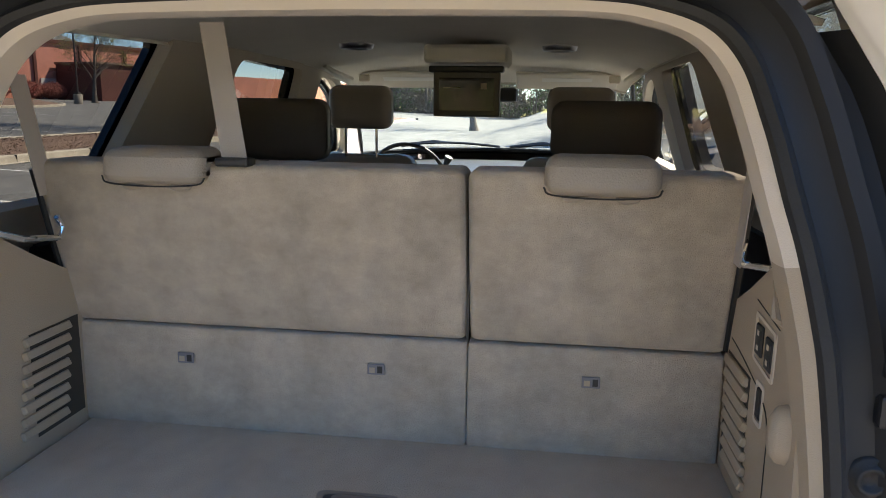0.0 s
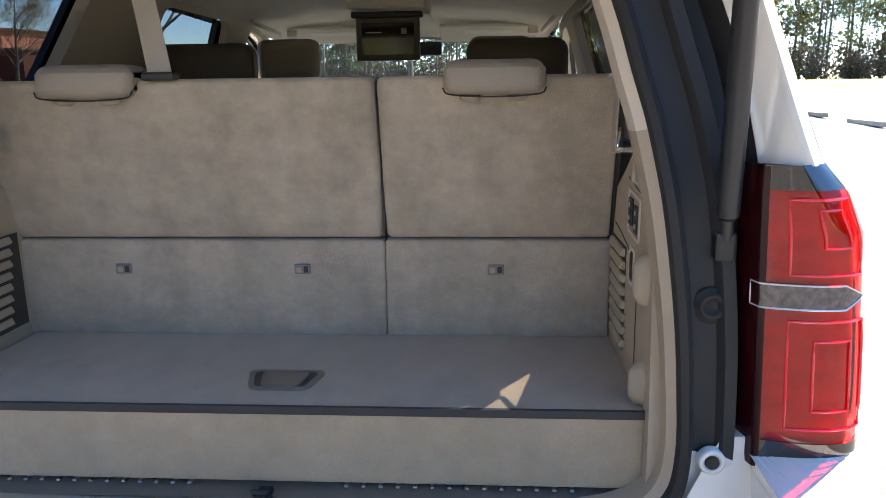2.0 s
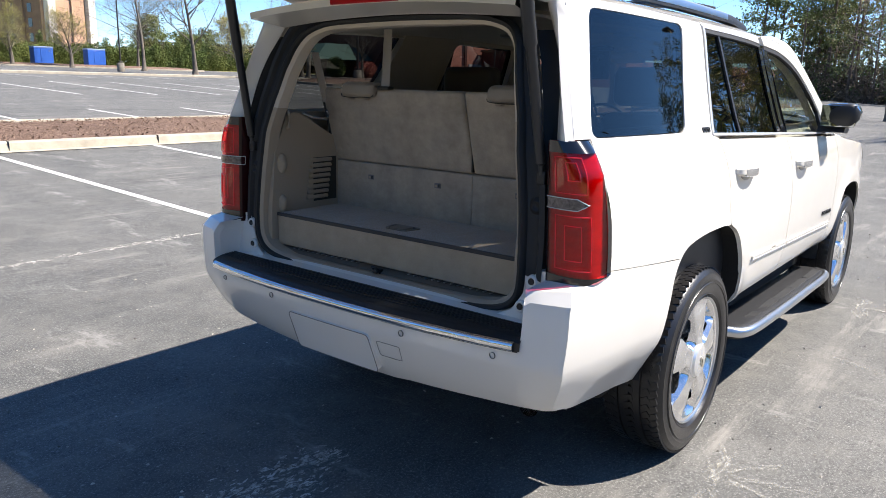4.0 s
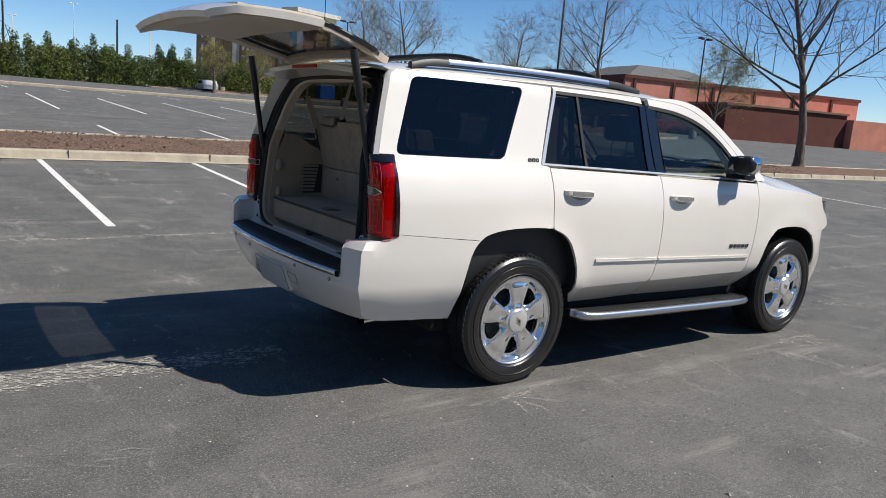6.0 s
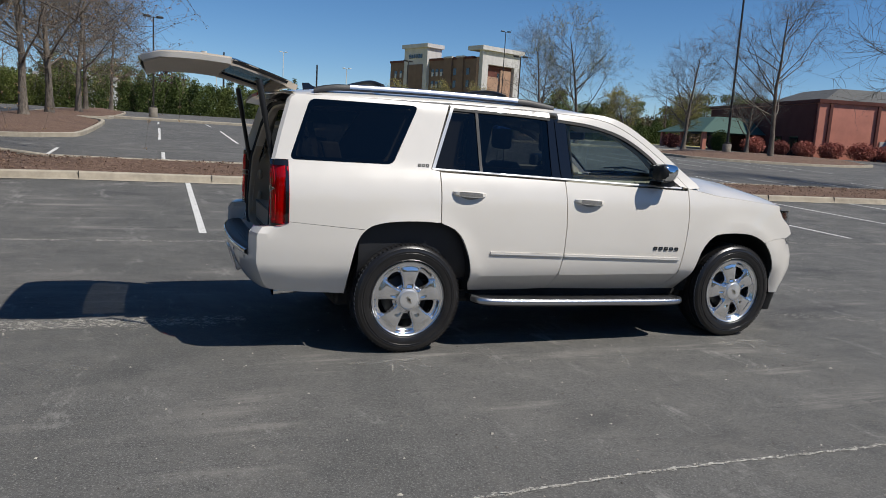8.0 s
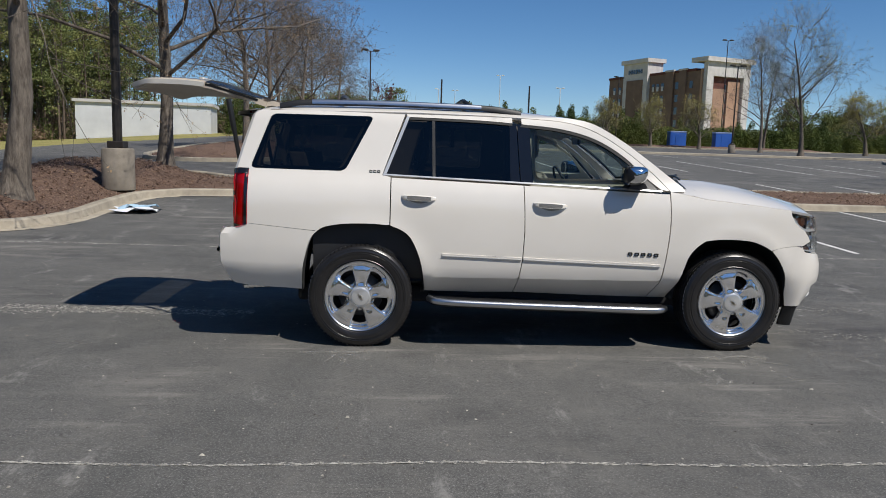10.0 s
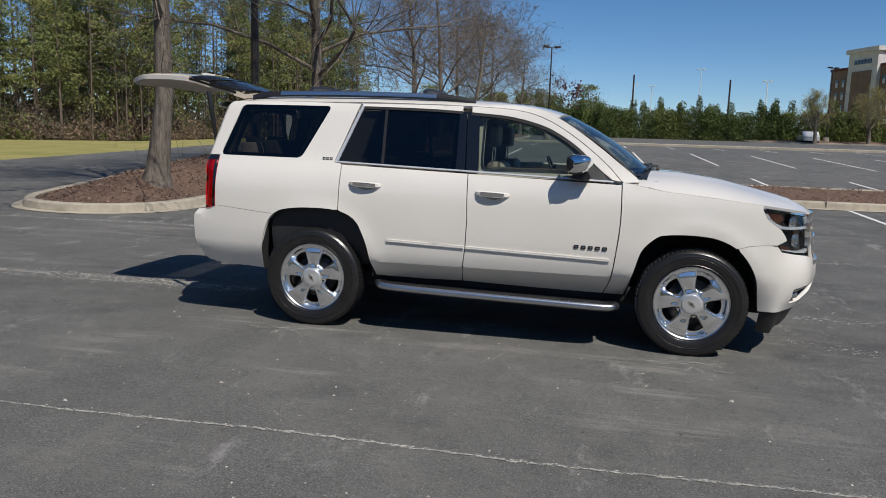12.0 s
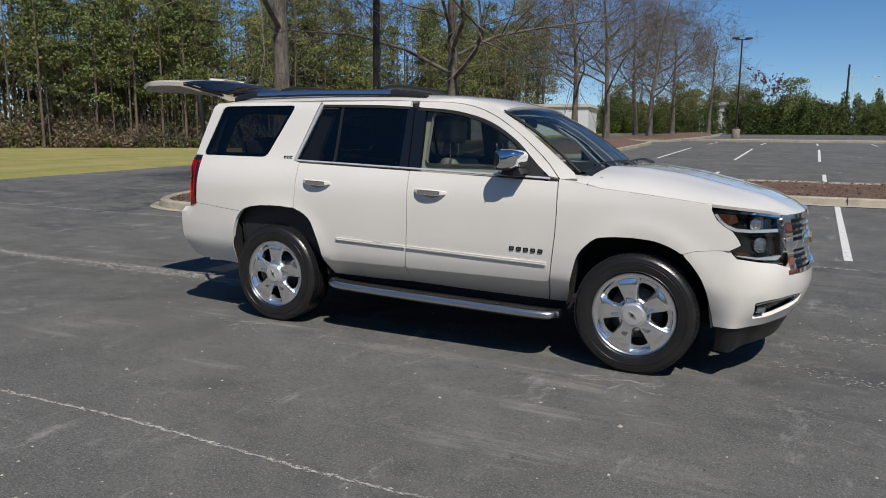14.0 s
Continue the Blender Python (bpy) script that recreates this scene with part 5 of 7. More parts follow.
for y in (.425, .03, -.384):
    tag = part("anchor_tag", box_bm(-.5035, -.500, y - .017, y + .017, 1.076, 1.098, .001, 1), GREYTAG, CAR, "small grey child-seat anchor tag")
    part("tag_mark", box_bm(-.5042, -.5034, y - .013, y - .003, 1.080, 1.094), BLACK, tag)
    part("tag_mark", box_bm(-.5042, -.5034, y + .002, y + .013, 1.080, 1.091), TRIMDARK, tag)
part("seat_latch_gap", box_bm(-.50, -.46, -.151, -.146, 1.16, 1.45), BLACK, CAR)

# load floor
fl = part("load_floor", box_bm(-.868, -.40, -.632, .652, .795, .938, .008), CARGO, CAR, "grey-taupe carpeted load floor")
part("floor_edge_strip", box_bm(-.8705, -.862, -.632, .652, .924, .9395, .002), DASH, fl)
GRIPPLASTIC = simple("handle_plastic", (.185, .150, .115), .5, grain=.2, scale=400)
cup = rounded([(-.802, -.046), (-.802, .064), (-.712, .086), (-.712, -.064)], .022)
panel("floor_handle", cup, lambda x, y: (x, y, .9425), GRIPPLASTIC, fl, [shrink(cup, .84)], .03, .005, out=(-.75, 0, 9), label="recessed brown plastic floor handle")
# shallow panel coloured dark to give the handle's hollow its shade
panel("handle_slot", shrink(cup, .86), lambda x, y: (x, y, .9395), simple("handle_slot_shade", (.06, .048, .038), .6), fl, step=.04, depth=.001, out=(-.75, 0, 9))
panel("handle_grip", rounded([(-.796, -.024), (-.796, .042), (-.728, .056), (-.728, -.036)], .014), lambda x, y: (x, y, .945), GRIPPLASTIC, fl, step=.03, depth=.005, out=(-.75, 0, 9))
part("cabin_floor", box_bm(-.4, 2.4, -.75, .75, .46, .52, .01), DASH, CAR)

for side in (-1, 1):
    Y = .627 if side < 0 else .655
    # side trim of the boot
    tr = [(-.40, .78), (-.40, 1.21), (-.50, 1.255), (-.60, 1.305), (-.70, 1.362), (-.755, 1.378), (-.80, 1.37), (-.87, 1.20), (-.895, .95), (-.90, .79)]
    trim_p = panel("boot_side_trim", tr, lambda x, z, s=side: (x, s * Y, z), TRIMDARK, CAR, step=.05, depth=.10, out=(-.6, 0, 1.1), label="taupe plastic boot side lining")
    led = [[(x, s2, z) for x, z in ((-.40, 1.21), (-.50, 1.255), (-.60, 1.305), (-.70, 1.362), (-.755, 1.378))] for s2 in (side * Y, side * (Y + .07), side * .86)]
    part("window_ledge", loft(led, flip=side > 0), DASH, CAR)
    for k in range(8):
        z = .985 + k * .0245
        x0 = -.515 - .008 * (7 - k)
        x1 = -.640 if side < 0 else -.69
        part("vent_slat", joined(moved(box_bm(-.065, .065, -.006, .006, -.008, .008, .002, 1), pose((x0 + x1) / 2, side * (Y - .004), z, side * -25, 0, 0))), TRIMDARK, trim_p)
    # dark sheet whose colour stands in for shade between the slats
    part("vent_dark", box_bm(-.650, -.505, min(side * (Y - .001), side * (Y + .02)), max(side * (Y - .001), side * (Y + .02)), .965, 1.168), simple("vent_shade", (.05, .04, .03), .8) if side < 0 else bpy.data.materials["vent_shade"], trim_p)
    if side < 0:
        for x, z in ((-.683, 1.243), (-.735, 1.236)):
            part("power_outlet", box_bm(x - .017, x + .017, -.6275, -.6225, z - .025, z + .025, .003), BLACK, trim_p, "black power outlet")
            for d in (-.012, .012):
                part("outlet_mark", box_bm(x - .004, x + .004, -.6228, -.6215, z + d - .004, z + d + .004), TRIM, trim_p)
        frame_o = rounded([(-.762, 1.276), (-.656, 1.284), (-.654, 1.205), (-.760, 1.197)], .008)
        panel("outlet_bezel", frame_o, lambda x, z: (x, -.6245, z), TRIM, trim_p, [shrink(frame_o, .86)], .03, .004, out=(-.7, 9, 1.2))
        for line in ([(-.52, 1.195), (-.60, 1.185), (-.70, 1.165), (-.745, 1.145), (-.760, 1.11)], [(-.760, 1.11), (-.762, 1.0), (-.770, .96)], [(-.650, 1.30), (-.770, 1.285)]):
            part("trim_seam", tube([(x, -.6262, z) for x, z in spline(line, 4)], .0009, 5), BLACK, trim_p)
        slot_o = rounded([(-.726, 1.182), (-.687, 1.182), (-.687, 1.112), (-.726, 1.112)], .008)
        panel("slot_bezel", slot_o, lambda x, z: (x, -.6245, z), TRIM, trim_p, [shrink(slot_o, .80)], .03, .003, out=(-.7, 9, 1.2))
        part("release_slot", box_bm(-.719, -.694, -.632, -.6235, 1.122, 1.172, .004), BLACK, trim_p)
    for z, r in ((1.155, .045), (.975, .040)):
        cup = part("side_bump", lathe([(0, -.022), (r * .6, -.020), (r * .92, -.010), (r, .004)], 24), TRIMDARK, trim_p, "", True)
        cup.location = (-.835, side * (Y - .002), z)
        cup.rotation_euler = (0, 0, 0 if side > 0 else math.pi)
        cup.scale = (.55, 1, 1)
    part("pillar_hook", tube([(-.80, side * (Y - .004), 1.385), (-.802, side * (Y - .02), 1.37), (-.806, side * (Y - .02), 1.315), (-.806, side * (Y - .004), 1.305)], .008, 8), TRIMDARK, trim_p)
    # pillars and roof sides, lined
    lin = [(-.79, 1.29), (-.60, 1.28), (0, 1.26), (2.30, 1.24), (2.20, 1.34), (2.02, 1.52), (1.80, 1.66), (1.55, 1.74), (1.0, 1.785), (0, 1.795), (-.70, 1.79), (-.755, 1.75)]
    h1 = rounded([(-.675, 1.772), (.05, 1.772), (-.16, 1.372), (-.755, 1.372)], .05)
    h2 = rounded([(.48, 1.735), (1.11, 1.730), (1.12, 1.345), (.38, 1.362)], .05)
    h3 = rounded([(1.36, 1.715), (1.56, 1.700), (1.80, 1.625), (2.02, 1.495), (2.16, 1.33), (1.36, 1.325)], .05)
    panel("pillar_lining", lin, flank(side, -.085), LINING, CAR, [h1, h2, h3], .06, .035, out=(.7, 0, 1.5), label="taupe lining of the window pillars")
    card = [(-.35, .52), (-.35, 1.27), (.5, 1.27), (2.32, 1.25), (2.36, .52)]
    panel("door_card", card, flank(side, -.10), DASH, CAR, step=.15, depth=.02, out=(.7, 0, .9))
    # belts
    b0, b1 = ((-.665, side * .600, 1.62), (-.585, side * .605, 1.34)) if side < 0 else ((-.66, .62, 1.64), (-.56, .655, 1.42))
    w = .022
    part("seat_belt", solid(([(b0[0] - w, b0[1], b0[2]), (b0[0] + w, b0[1], b0[2]), (b1[0] + w, b1[1], b1[2]), (b1[0] - w, b1[1], b1[2])], [(0, 1, 2, 3)]), .002), BELT, CAR, "taupe seat belt webbing")
    part("belt_anchor", tube([(-.60, side * .612, 1.385), (-.585, side * .612, 1.365), (-.60, side * .612, 1.345), (-.66, side * .64, 1.352), (-.72, side * .645, 1.372)], .006, 8), CHROME, CAR)
sb = [(-.47, .375, 1.745), (-.47, .327, 1.745), (-.575, .246, 1.492), (-.575, .294, 1.492)]
belt = part("seat_belt", solid((sb, [(0, 1, 2, 3)]), .002), BELT, CAR, "taupe centre seat belt webbing")
part("belt_buckle", box_bm(-.595, -.555, .238, .302, 1.484, 1.500, .005), BLACK, belt)


def bucket(name, x, yc, top, hz0, hz1, hw, mat, label):
    seat = slab(name, x, yc - .24, yc + .24, .62, top, .16, -.10, .06, mat, CAR, label, .02)
    slab("seat_cushion", x + .05, yc - .25, yc + .25, .58, .80, .52, 0, .06, mat, seat)
    slab("headrest", x - .115, yc - hw, yc + hw, hz0, hz1, .11, .0, .042, mat, seat, "", .012)
    for d in (-.07, .07):
        part("headrest_post", tube([(x - .065, yc + d, top - .03), (x - .065, yc + d, hz0 + .03)], .006, 8), CHROME, seat)
    return seat


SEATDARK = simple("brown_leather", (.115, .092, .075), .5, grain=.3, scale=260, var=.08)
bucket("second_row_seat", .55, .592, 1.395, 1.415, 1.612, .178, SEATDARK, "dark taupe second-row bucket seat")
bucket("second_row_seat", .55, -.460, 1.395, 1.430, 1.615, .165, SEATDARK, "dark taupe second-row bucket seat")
bucket("front_seat", 1.45, .535, 1.375, 1.490, 1.677, .140, LEATHER, "taupe leather front seat")
bucket("front_seat", 1.45, -.420, 1.375, 1.490, 1.677, .140, LEATHER, "taupe leather front seat")
part("centre_console", box_bm(1.3, 2.1, -.14, .14, .55, .98, .04), DASH, CAR)

# screen under the roof
scr = part("ceiling_screen", box_bm(.745, .775, -.118, .114, 1.558, 1.712, .006), simple("screen_shell", (.06, .052, .045), .4), CAR, "fold-down video screen under the roof")
part("display", box_bm(.742, .746, -.098, .094, 1.578, 1.690, .001, 1), GLOSSBLACK, scr)
part("display_bar", box_bm(.7408, .7416, .02, .078, 1.655, 1.659), TRIM, scr)
part("display_mark", box_bm(.7408, .7416, -.072, -.052, 1.652, 1.672), TRIMDARK, scr)
part("screen_base", box_bm(.72, .98, -.145, .145, 1.738, 1.80, .012), HEADLINER, scr)
part("screen_hinge", box_bm(.735, .785, -.13, .13, 1.708, 1.730, .006), BLACK, scr)
part("roof_console", box_bm(1.0, 1.75, -.10, .10, 1.765, 1.80, .012), HEADLINER, CAR)
for x, y in ((.42, .302), (.50, -.312), (-.25, .0)):
    if x > 0:
        lampc = part("ceiling_lamp", lathe([(0, .010), (.030, .010), (.034, .004), (.036, -.010), (.050, -.008), (.054, .006)], 28, "z"), SATIN, CAR, "round ceiling reading lamp", True)
        lampc.location = (x, y, 1.770)
for side in (-1, 1):
    part("grab_handle", tube([(1.25, side * .655, 1.755), (1.29, side * .635, 1.735), (1.42, side * .625, 1.722), (1.53, side * .615, 1.710)], .011, 8), HEADLINER, CAR)
    part("coat_hook", box_bm(1.60, 1.63, min(side * .55, side * .60), max(side * .55, side * .60), 1.70, 1.735, .008), TRIM, CAR)
    y0, y1 = (-.60, -.13) if side < 0 else (.13, .62)
    vis = part("sun_visor", moved(box_bm(-.085, .085, y0, y1, -.009, .009, .008), pose(1.72, 0, 1.715, 0, 22, 0)), HEADLINER, CAR, "pale cloth sun visor")
    part("visor_label", moved(box_bm(-.02, .02, y0 + .12, y1 - .12, .0095, .0105), pose(1.72, 0, 1.715, 0, 22, 0) @ pose(-.03, 0, -.021)), simple("visor_label_white", (.75, .74, .72), .6) if side < 0 else bpy.data.materials["visor_label_white"], vis)
part("inner_mirror", box_bm(1.86, 1.89, -.13, .11, 1.615, 1.685, .012), BLACK, CAR)
# dashboard and wheel
dsec = [[(x, y, z - .05 * (abs(y) / .85) ** 4) for y in np.linspace(-.84, .84, 13)] for x, z in ((1.98, .70), (1.96, 1.00), (2.00, 1.16), (2.08, 1.225), (2.25, 1.245), (2.50, 1.27), (2.62, 1.275))]
soften(part("dashboard", loft(dsec, flip=True), DASH, CAR, "charcoal dashboard"), 40)
part("dash_display", box_bm(1.975, 1.99, -.13, .10, 1.07, 1.16, .004), GLOSSBLACK, CAR)
LED = Mat("clock_glow", (.1, .4, .5), .5)
LED.set("Emission Color", (.3, .8, 1, 1)).set("Emission Strength", .6)
for k in range(3):
    part("clock_bar", box_bm(1.972, 1.975, -.02 + k * .022, -.006 + k * .022, 1.125, 1.150), LED.m, CAR)
ring = lathe([(.178, -.008), (.186, -.013), (.194, -.008), (.196, .0), (.190, .010), (.180, .008)], 40, "x")
ring = (ring[0], ring[1] + [])
sw = part("steering_wheel", ring, DASH, CAR, "black steering wheel", True)
sw.location, sw.rotation_euler = (1.86, .41, 1.235), (0, radians(-24), 0)
part("wheel_hub", box_bm(-.02, .04, -.085, .085, -.06, .05, .02), DASH, sw)
for y in (-1, 1):
    part("wheel_spoke", box_bm(-.01, .012, min(y * .07, y * .185), max(y * .07, y * .185), -.03, .01, .006), DASH, sw)
part("shift_lever", tube([(1.93, .28, 1.20), (1.86, .22, 1.30), (1.85, .20, 1.34)], [.012, .012, .022], 8), DASH, CAR)

# the cabin sits a little back and to the right of the numbers above
for ob in set(bpy.data.objects) - BEFORE_CABIN:
    if ob.parent is CAR:
        ob.location += Vector((-.018, -.018, 0))


# ---- the car park ----
def ground_z(x, y):
    """Level round the car, rising gently towards the hotel and towards the lawn ahead of the car."""
    r = 0.04 * max(0.0, min(y, 35.0) - 3.5) + 0.021 * max(0.0, min(y, 110.0) - 35.0)
    ahead = 0.035 * max(0.0, min(x, 52.0) - 8.0) * sstep(4, -2, y)
    return r * sstep(-45, 0, x + .2 * y) + ahead


def sheet(name, xs, ys, lift, material, label, cut=None, sink=None):
    verts = [(x, y, ground_z(x, y) + lift - (.7 if sink and sink(x, y) else 0)) for y in ys for x in xs]
    faces = grid_faces(len(ys), len(xs))
    if cut:
        faces = [f for f in faces if cut(sum(verts[i][0] for i in f) / 4, sum(verts[i][1] for i in f) / 4)]
    ob = part(name, (verts, faces), material, None, "", True)
    return tagged(ob, label, "ground", kind="structure")


far = [-900, -500, -300, -200, -140]
sheet("ground", far + list(np.linspace(-110, 170, 57)) + [220, 300, 500, 900], far + list(np.linspace(-110, 140, 51)) + [180, 260, 400, 900], -.03, GRASS, "dry yellow-green lawn reaching to the woods", sink=lambda x, y: -16 < x < 102 and -46 < y < 92 and not (x > 51 and y < 2) and not (x > 39 and y < -5))
sheet("car_park", list(np.linspace(-18, 104, 84)), list(np.linspace(-48, 94, 98)), 0.0, ASPHALT, "dark weathered asphalt car park", cut=lambda x, y: not (x > 52 and y < 1) and not (x > 40 and y < -6))
# lane beyond the lawn's corner


def strip_on_ground(name, pts, width, lift, material, parent=None, label=""):
    p = [Vector((x, y, 0)) for x, y in pts]
    rows = []
    for i, q in enumerate(p):
        d = (p[min(i + 1, len(p) - 1)] - p[max(i - 1, 0)]).normalized()
        n = Vector((-d.y, d.x, 0)) * width / 2
        rows.append([(v.x, v.y, ground_z(v.x, v.y) + lift) for v in (q + n, q - n)])
    return part(name, loft(rows), material, parent, label)


def line_pts(a, b, step=1.0, wob=0.0, seed=1):
    n = max(2, int(math.dist(a, b) / step))
    r = random.Random(seed)
    return [(a[0] + (b[0] - a[0]) * k / n + r.uniform(-wob, wob), a[1] + (b[1] - a[1]) * k / n + r.uniform(-wob, wob)) for k in range(n + 1)]


def stall(a, b, width=.10):
    return tagged(strip_on_ground("parking_line", line_pts(a, b), width, .005, LINE), "worn white parking bay line on asphalt", "road marking", "parking lines")


for x in (-1.1, 1.62, 4.42, 7.75, 11.2, 14.7, 18.2):
    stall((x, 4.75), (x - (.12 if x > 5 else 0), 10.75))
for k in range(-2, 12):
    stall((1.35 + 2.9 * k, 14.8), (1.35 + 2.9 * k, 18.6))
    stall((1.25 + 2.9 * k, 24.6), (1.25 + 2.9 * k, 33.6))
    if k > -2:
        stall((1.2 + 2.9 * k, 40.5), (1.2 + 2.9 * k, 45.5))
        stall((1.2 + 2.9 * k, 52), (1.2 + 2.9 * k, 57))
stall((10.2, -4.6), (11.7, -7.6))
stall((7.2, -4.0), (8.4, -6.2))
stall((13.4, -5.6), (15.2, -9.2))

# pale seams and trails of grit
def trail(pts, width, n, seed, label, piece=.5, thick=(.008, .030)):
    """Many short broken strokes of grit along a line."""
    r = random.Random(seed)
    p = np.array(pts, float)
    cum = np.r_[0, np.cumsum(np.linalg.norm(np.diff(p, axis=0), axis=1))]
    rows, verts, faces = [], [], []
    for k in range(n):
        ln = piece * r.uniform(.25, 1.0)
        s0 = r.uniform(0, max(.01, cum[-1] - ln))
        o, w = r.gauss(0, width / 2.4), r.uniform(*thick) / 2
        drift = r.gauss(0, ln * .25)
        m = 5
        base = len(verts)
        for i in range(m):
            s = s0 + ln * i / (m - 1)
            x, y = np.interp(s, cum, p[:, 0]), np.interp(s, cum, p[:, 1])
            x2, y2 = np.interp(min(s + .05, cum[-1]), cum, p[:, 0]), np.interp(min(s + .05, cum[-1]), cum, p[:, 1])
            x1, y1 = np.interp(max(s - .05, 0), cum, p[:, 0]), np.interp(max(s - .05, 0), cum, p[:, 1])
            d = np.array([x2 - x1, y2 - y1])
            d /= np.linalg.norm(d) + 1e-9
            c = np.array([x, y]) + np.array([-d[1], d[0]]) * (o + drift * (i / (m - 1) - .5) + r.gauss(0, min(.006, ln * .04)))
            ww = w * (.15 if i in (0, m - 1) else r.uniform(.6, 1.2))
            for sg in (1, -1):
                q = c + np.array([-d[1], d[0]]) * ww * sg
                verts.append((q[0], q[1], ground_z(*q) + .004 + .0004 * (k % 9)))
        faces += [(base + 2 * i, base + 2 * i + 1, base + 2 * i + 3, base + 2 * i + 2) for i in range(m - 1)]
    ob = part("asphalt_seam", (verts, faces), CHALK if label == SCUFF else DUST)
    return tagged(ob, label, "seam", "asphalt seams", "stuff")


SEAM, SCUFF = "pale gritty seam in the asphalt", "chalky tyre scuff on the asphalt"
def seam(pts, width, seed):
    """A thin wandering line of chalky grit."""
    r = random.Random(seed)
    p = [(x + r.gauss(0, .004), y + r.gauss(0, .005)) for x, y in pts]
    ob = strip_on_ground("asphalt_seam", p, width, .0035, DUST)
    return tagged(ob, SEAM, "seam", "asphalt seams", "stuff")


seam([(x, -3.13 + .02 * math.sin(x * 2.3)) for x in np.linspace(-7, 9, 400)], .013, 1)
trail([(x, -3.13 + .02 * math.sin(x * 2.3)) for x in np.linspace(-7, 9, 50)], .020, 1500, 1, SEAM, .05, (.003, .011))
seam([(x, 4.22 + .05 * math.sin(x)) for x in np.linspace(-18, 18, 500)], .016, 2)
trail([(x, 4.22 + .05 * math.sin(x)) for x in np.linspace(-18, 18, 40)], .07, 3000, 2, SEAM, .07, (.006, .020))
trail([(x, .17 + .04 * math.sin(x * 1.7)) for x in np.linspace(-9, -1.0, 30)], .13, 4200, 3, SEAM, .05, (.004, .016))
trail([(x, .02 + .04 * math.sin(x * 2.1)) for x in np.linspace(-4, -1.2, 16)], .10, 700, 4, SEAM, .04, (.004, .014))
trail([(x, -.30 - .45 * (x - 3.9)) for x in np.linspace(3.75, 7.5, 16)], .18, 700, 5, SEAM, .035, (.004, .013))
trail([(x, .9 - .06 * x) for x in np.linspace(4, 12, 16)], .20, 900, 6, SEAM, .05, (.004, .016))
for k, (cx, cy) in enumerate(((-.15, -1.16), (2.95, -1.18))):
    trail([(cx - .35, cy - .04), (cx, cy), (cx + .30, cy + .02)], .06, 34, 10 + k, SCUFF, .22, (.008, .022))
    for m, (dx, dy) in enumerate(((.10, -.40), (-.08, -.30), (.30, -.22))):
        trail([(cx, cy - .02), (cx + dx, cy + dy)], .03, 12, 20 + 4 * k + m, SCUFF, .18, (.006, .016))
trail([(1.45, -1.75), (1.62, -1.35), (1.75, -1.1)], .02, 16, 31, SCUFF, .22, (.005, .012))
trail([(2.3, -2.0), (2.75, -1.75), (3.2, -1.7)], .22, 30, 34, SCUFF, .2, (.006, .018))
trail([(3.6, -1.0), (4.6, -1.5), (6.2, -2.5)], .24, 160, 35, SCUFF, .16, (.006, .018))
trail([(-4.5, -.75), (-3.0, -.9), (-2.0, -.95)], .14, 70, 36, SCUFF, .18, (.006, .016))
# loose grit scattered over the asphalt
rs = np.random.RandomState(4)
gv, gf = [], []
for k in range(3600):
    x, y = rs.uniform(-7, 8), rs.uniform(-6, 4.5)
    s = rs.uniform(.003, .010) * (1.8 if k % 40 == 0 else 1)
    b, z0 = len(gv), ground_z(x, y)
    a = rs.uniform(0, 6.28, 4) * .2 + np.arange(4) * 1.57
    gv += [(x + s * math.cos(t), y + s * math.sin(t), z0 + .001) for t in a] + [(x, y, z0 + s * .8)]
    gf += [(b, b + 1, b + 4), (b + 1, b + 2, b + 4), (b + 2, b + 3, b + 4), (b + 3, b, b + 4)]
PEBBLE = Mat("grit_stone", (.3, .28, .24), .9)
PEBBLE.link("Base Color", PEBBLE.ramp(PEBBLE.island(), [(0, (.05, .045, .04)), (.6, (.22, .20, .17)), (1, (.5, .47, .40))]))
tagged(part("loose_grit", (gv, gf), PEBBLE.m), "loose grit and leaf scraps on the asphalt", "grit", kind="stuff")


# ---- kerbs and planted strips ----
def kerb(pts, name="kerb", closed=False):
    p = [Vector((x, y, 0)) for x, y in pts]
    rows = []
    n = len(p)
    for i, q in enumerate(p):
        d = ((p[(i + 1) % n] - p[i - 1]) if closed else (p[min(i + 1, n - 1)] - p[max(i - 1, 0)])).normalized()
        s = Vector((-d.y, d.x, 0))
        z = ground_z(q.x, q.y)
        rows.append([(q.x + s.x * o, q.y + s.y * o, z + h) for o, h in ((-.24, .002), (-.22, .014), (-.06, .010), (-.03, .13), (.0, .155), (.13, .158), (.16, .14), (.16, -.05))])
    if closed:
        rows.append(rows[0])
    ob = soften(part(name, loft(rows, flip=True), CONCRETE), 35)
    return tagged(ob, "pale stained concrete kerb and gutter", "kerb", kind="structure")


main = [(60, 10.86), (45, 10.86), (30, 10.86), (22, 10.86), (15, 10.86), (8, 10.86), (2, 10.86), (-3.5, 10.86)] + spline([(-4.6, 10.7), (-5.25, 9.9), (-5.35, 8.2), (-5.30, 6.6), (-5.6, 5.6), (-6.4, 5.05), (-7.4, 5.0), (-8.3, 5.5), (-8.9, 7.0), (-9.6, 10), (-10.5, 13.5), (-10.4, 16.2), (-9.0, 17.2)], 4)
kerb(main[::-1])
back = [(-9, 16.1), (-7, 16.1), (-5.6, 15.9), (-4.9, 15.2), (-4.3, 14.55)] + [(x, 14.35) for x in np.linspace(-3, 60, 36)]
kerb(back)
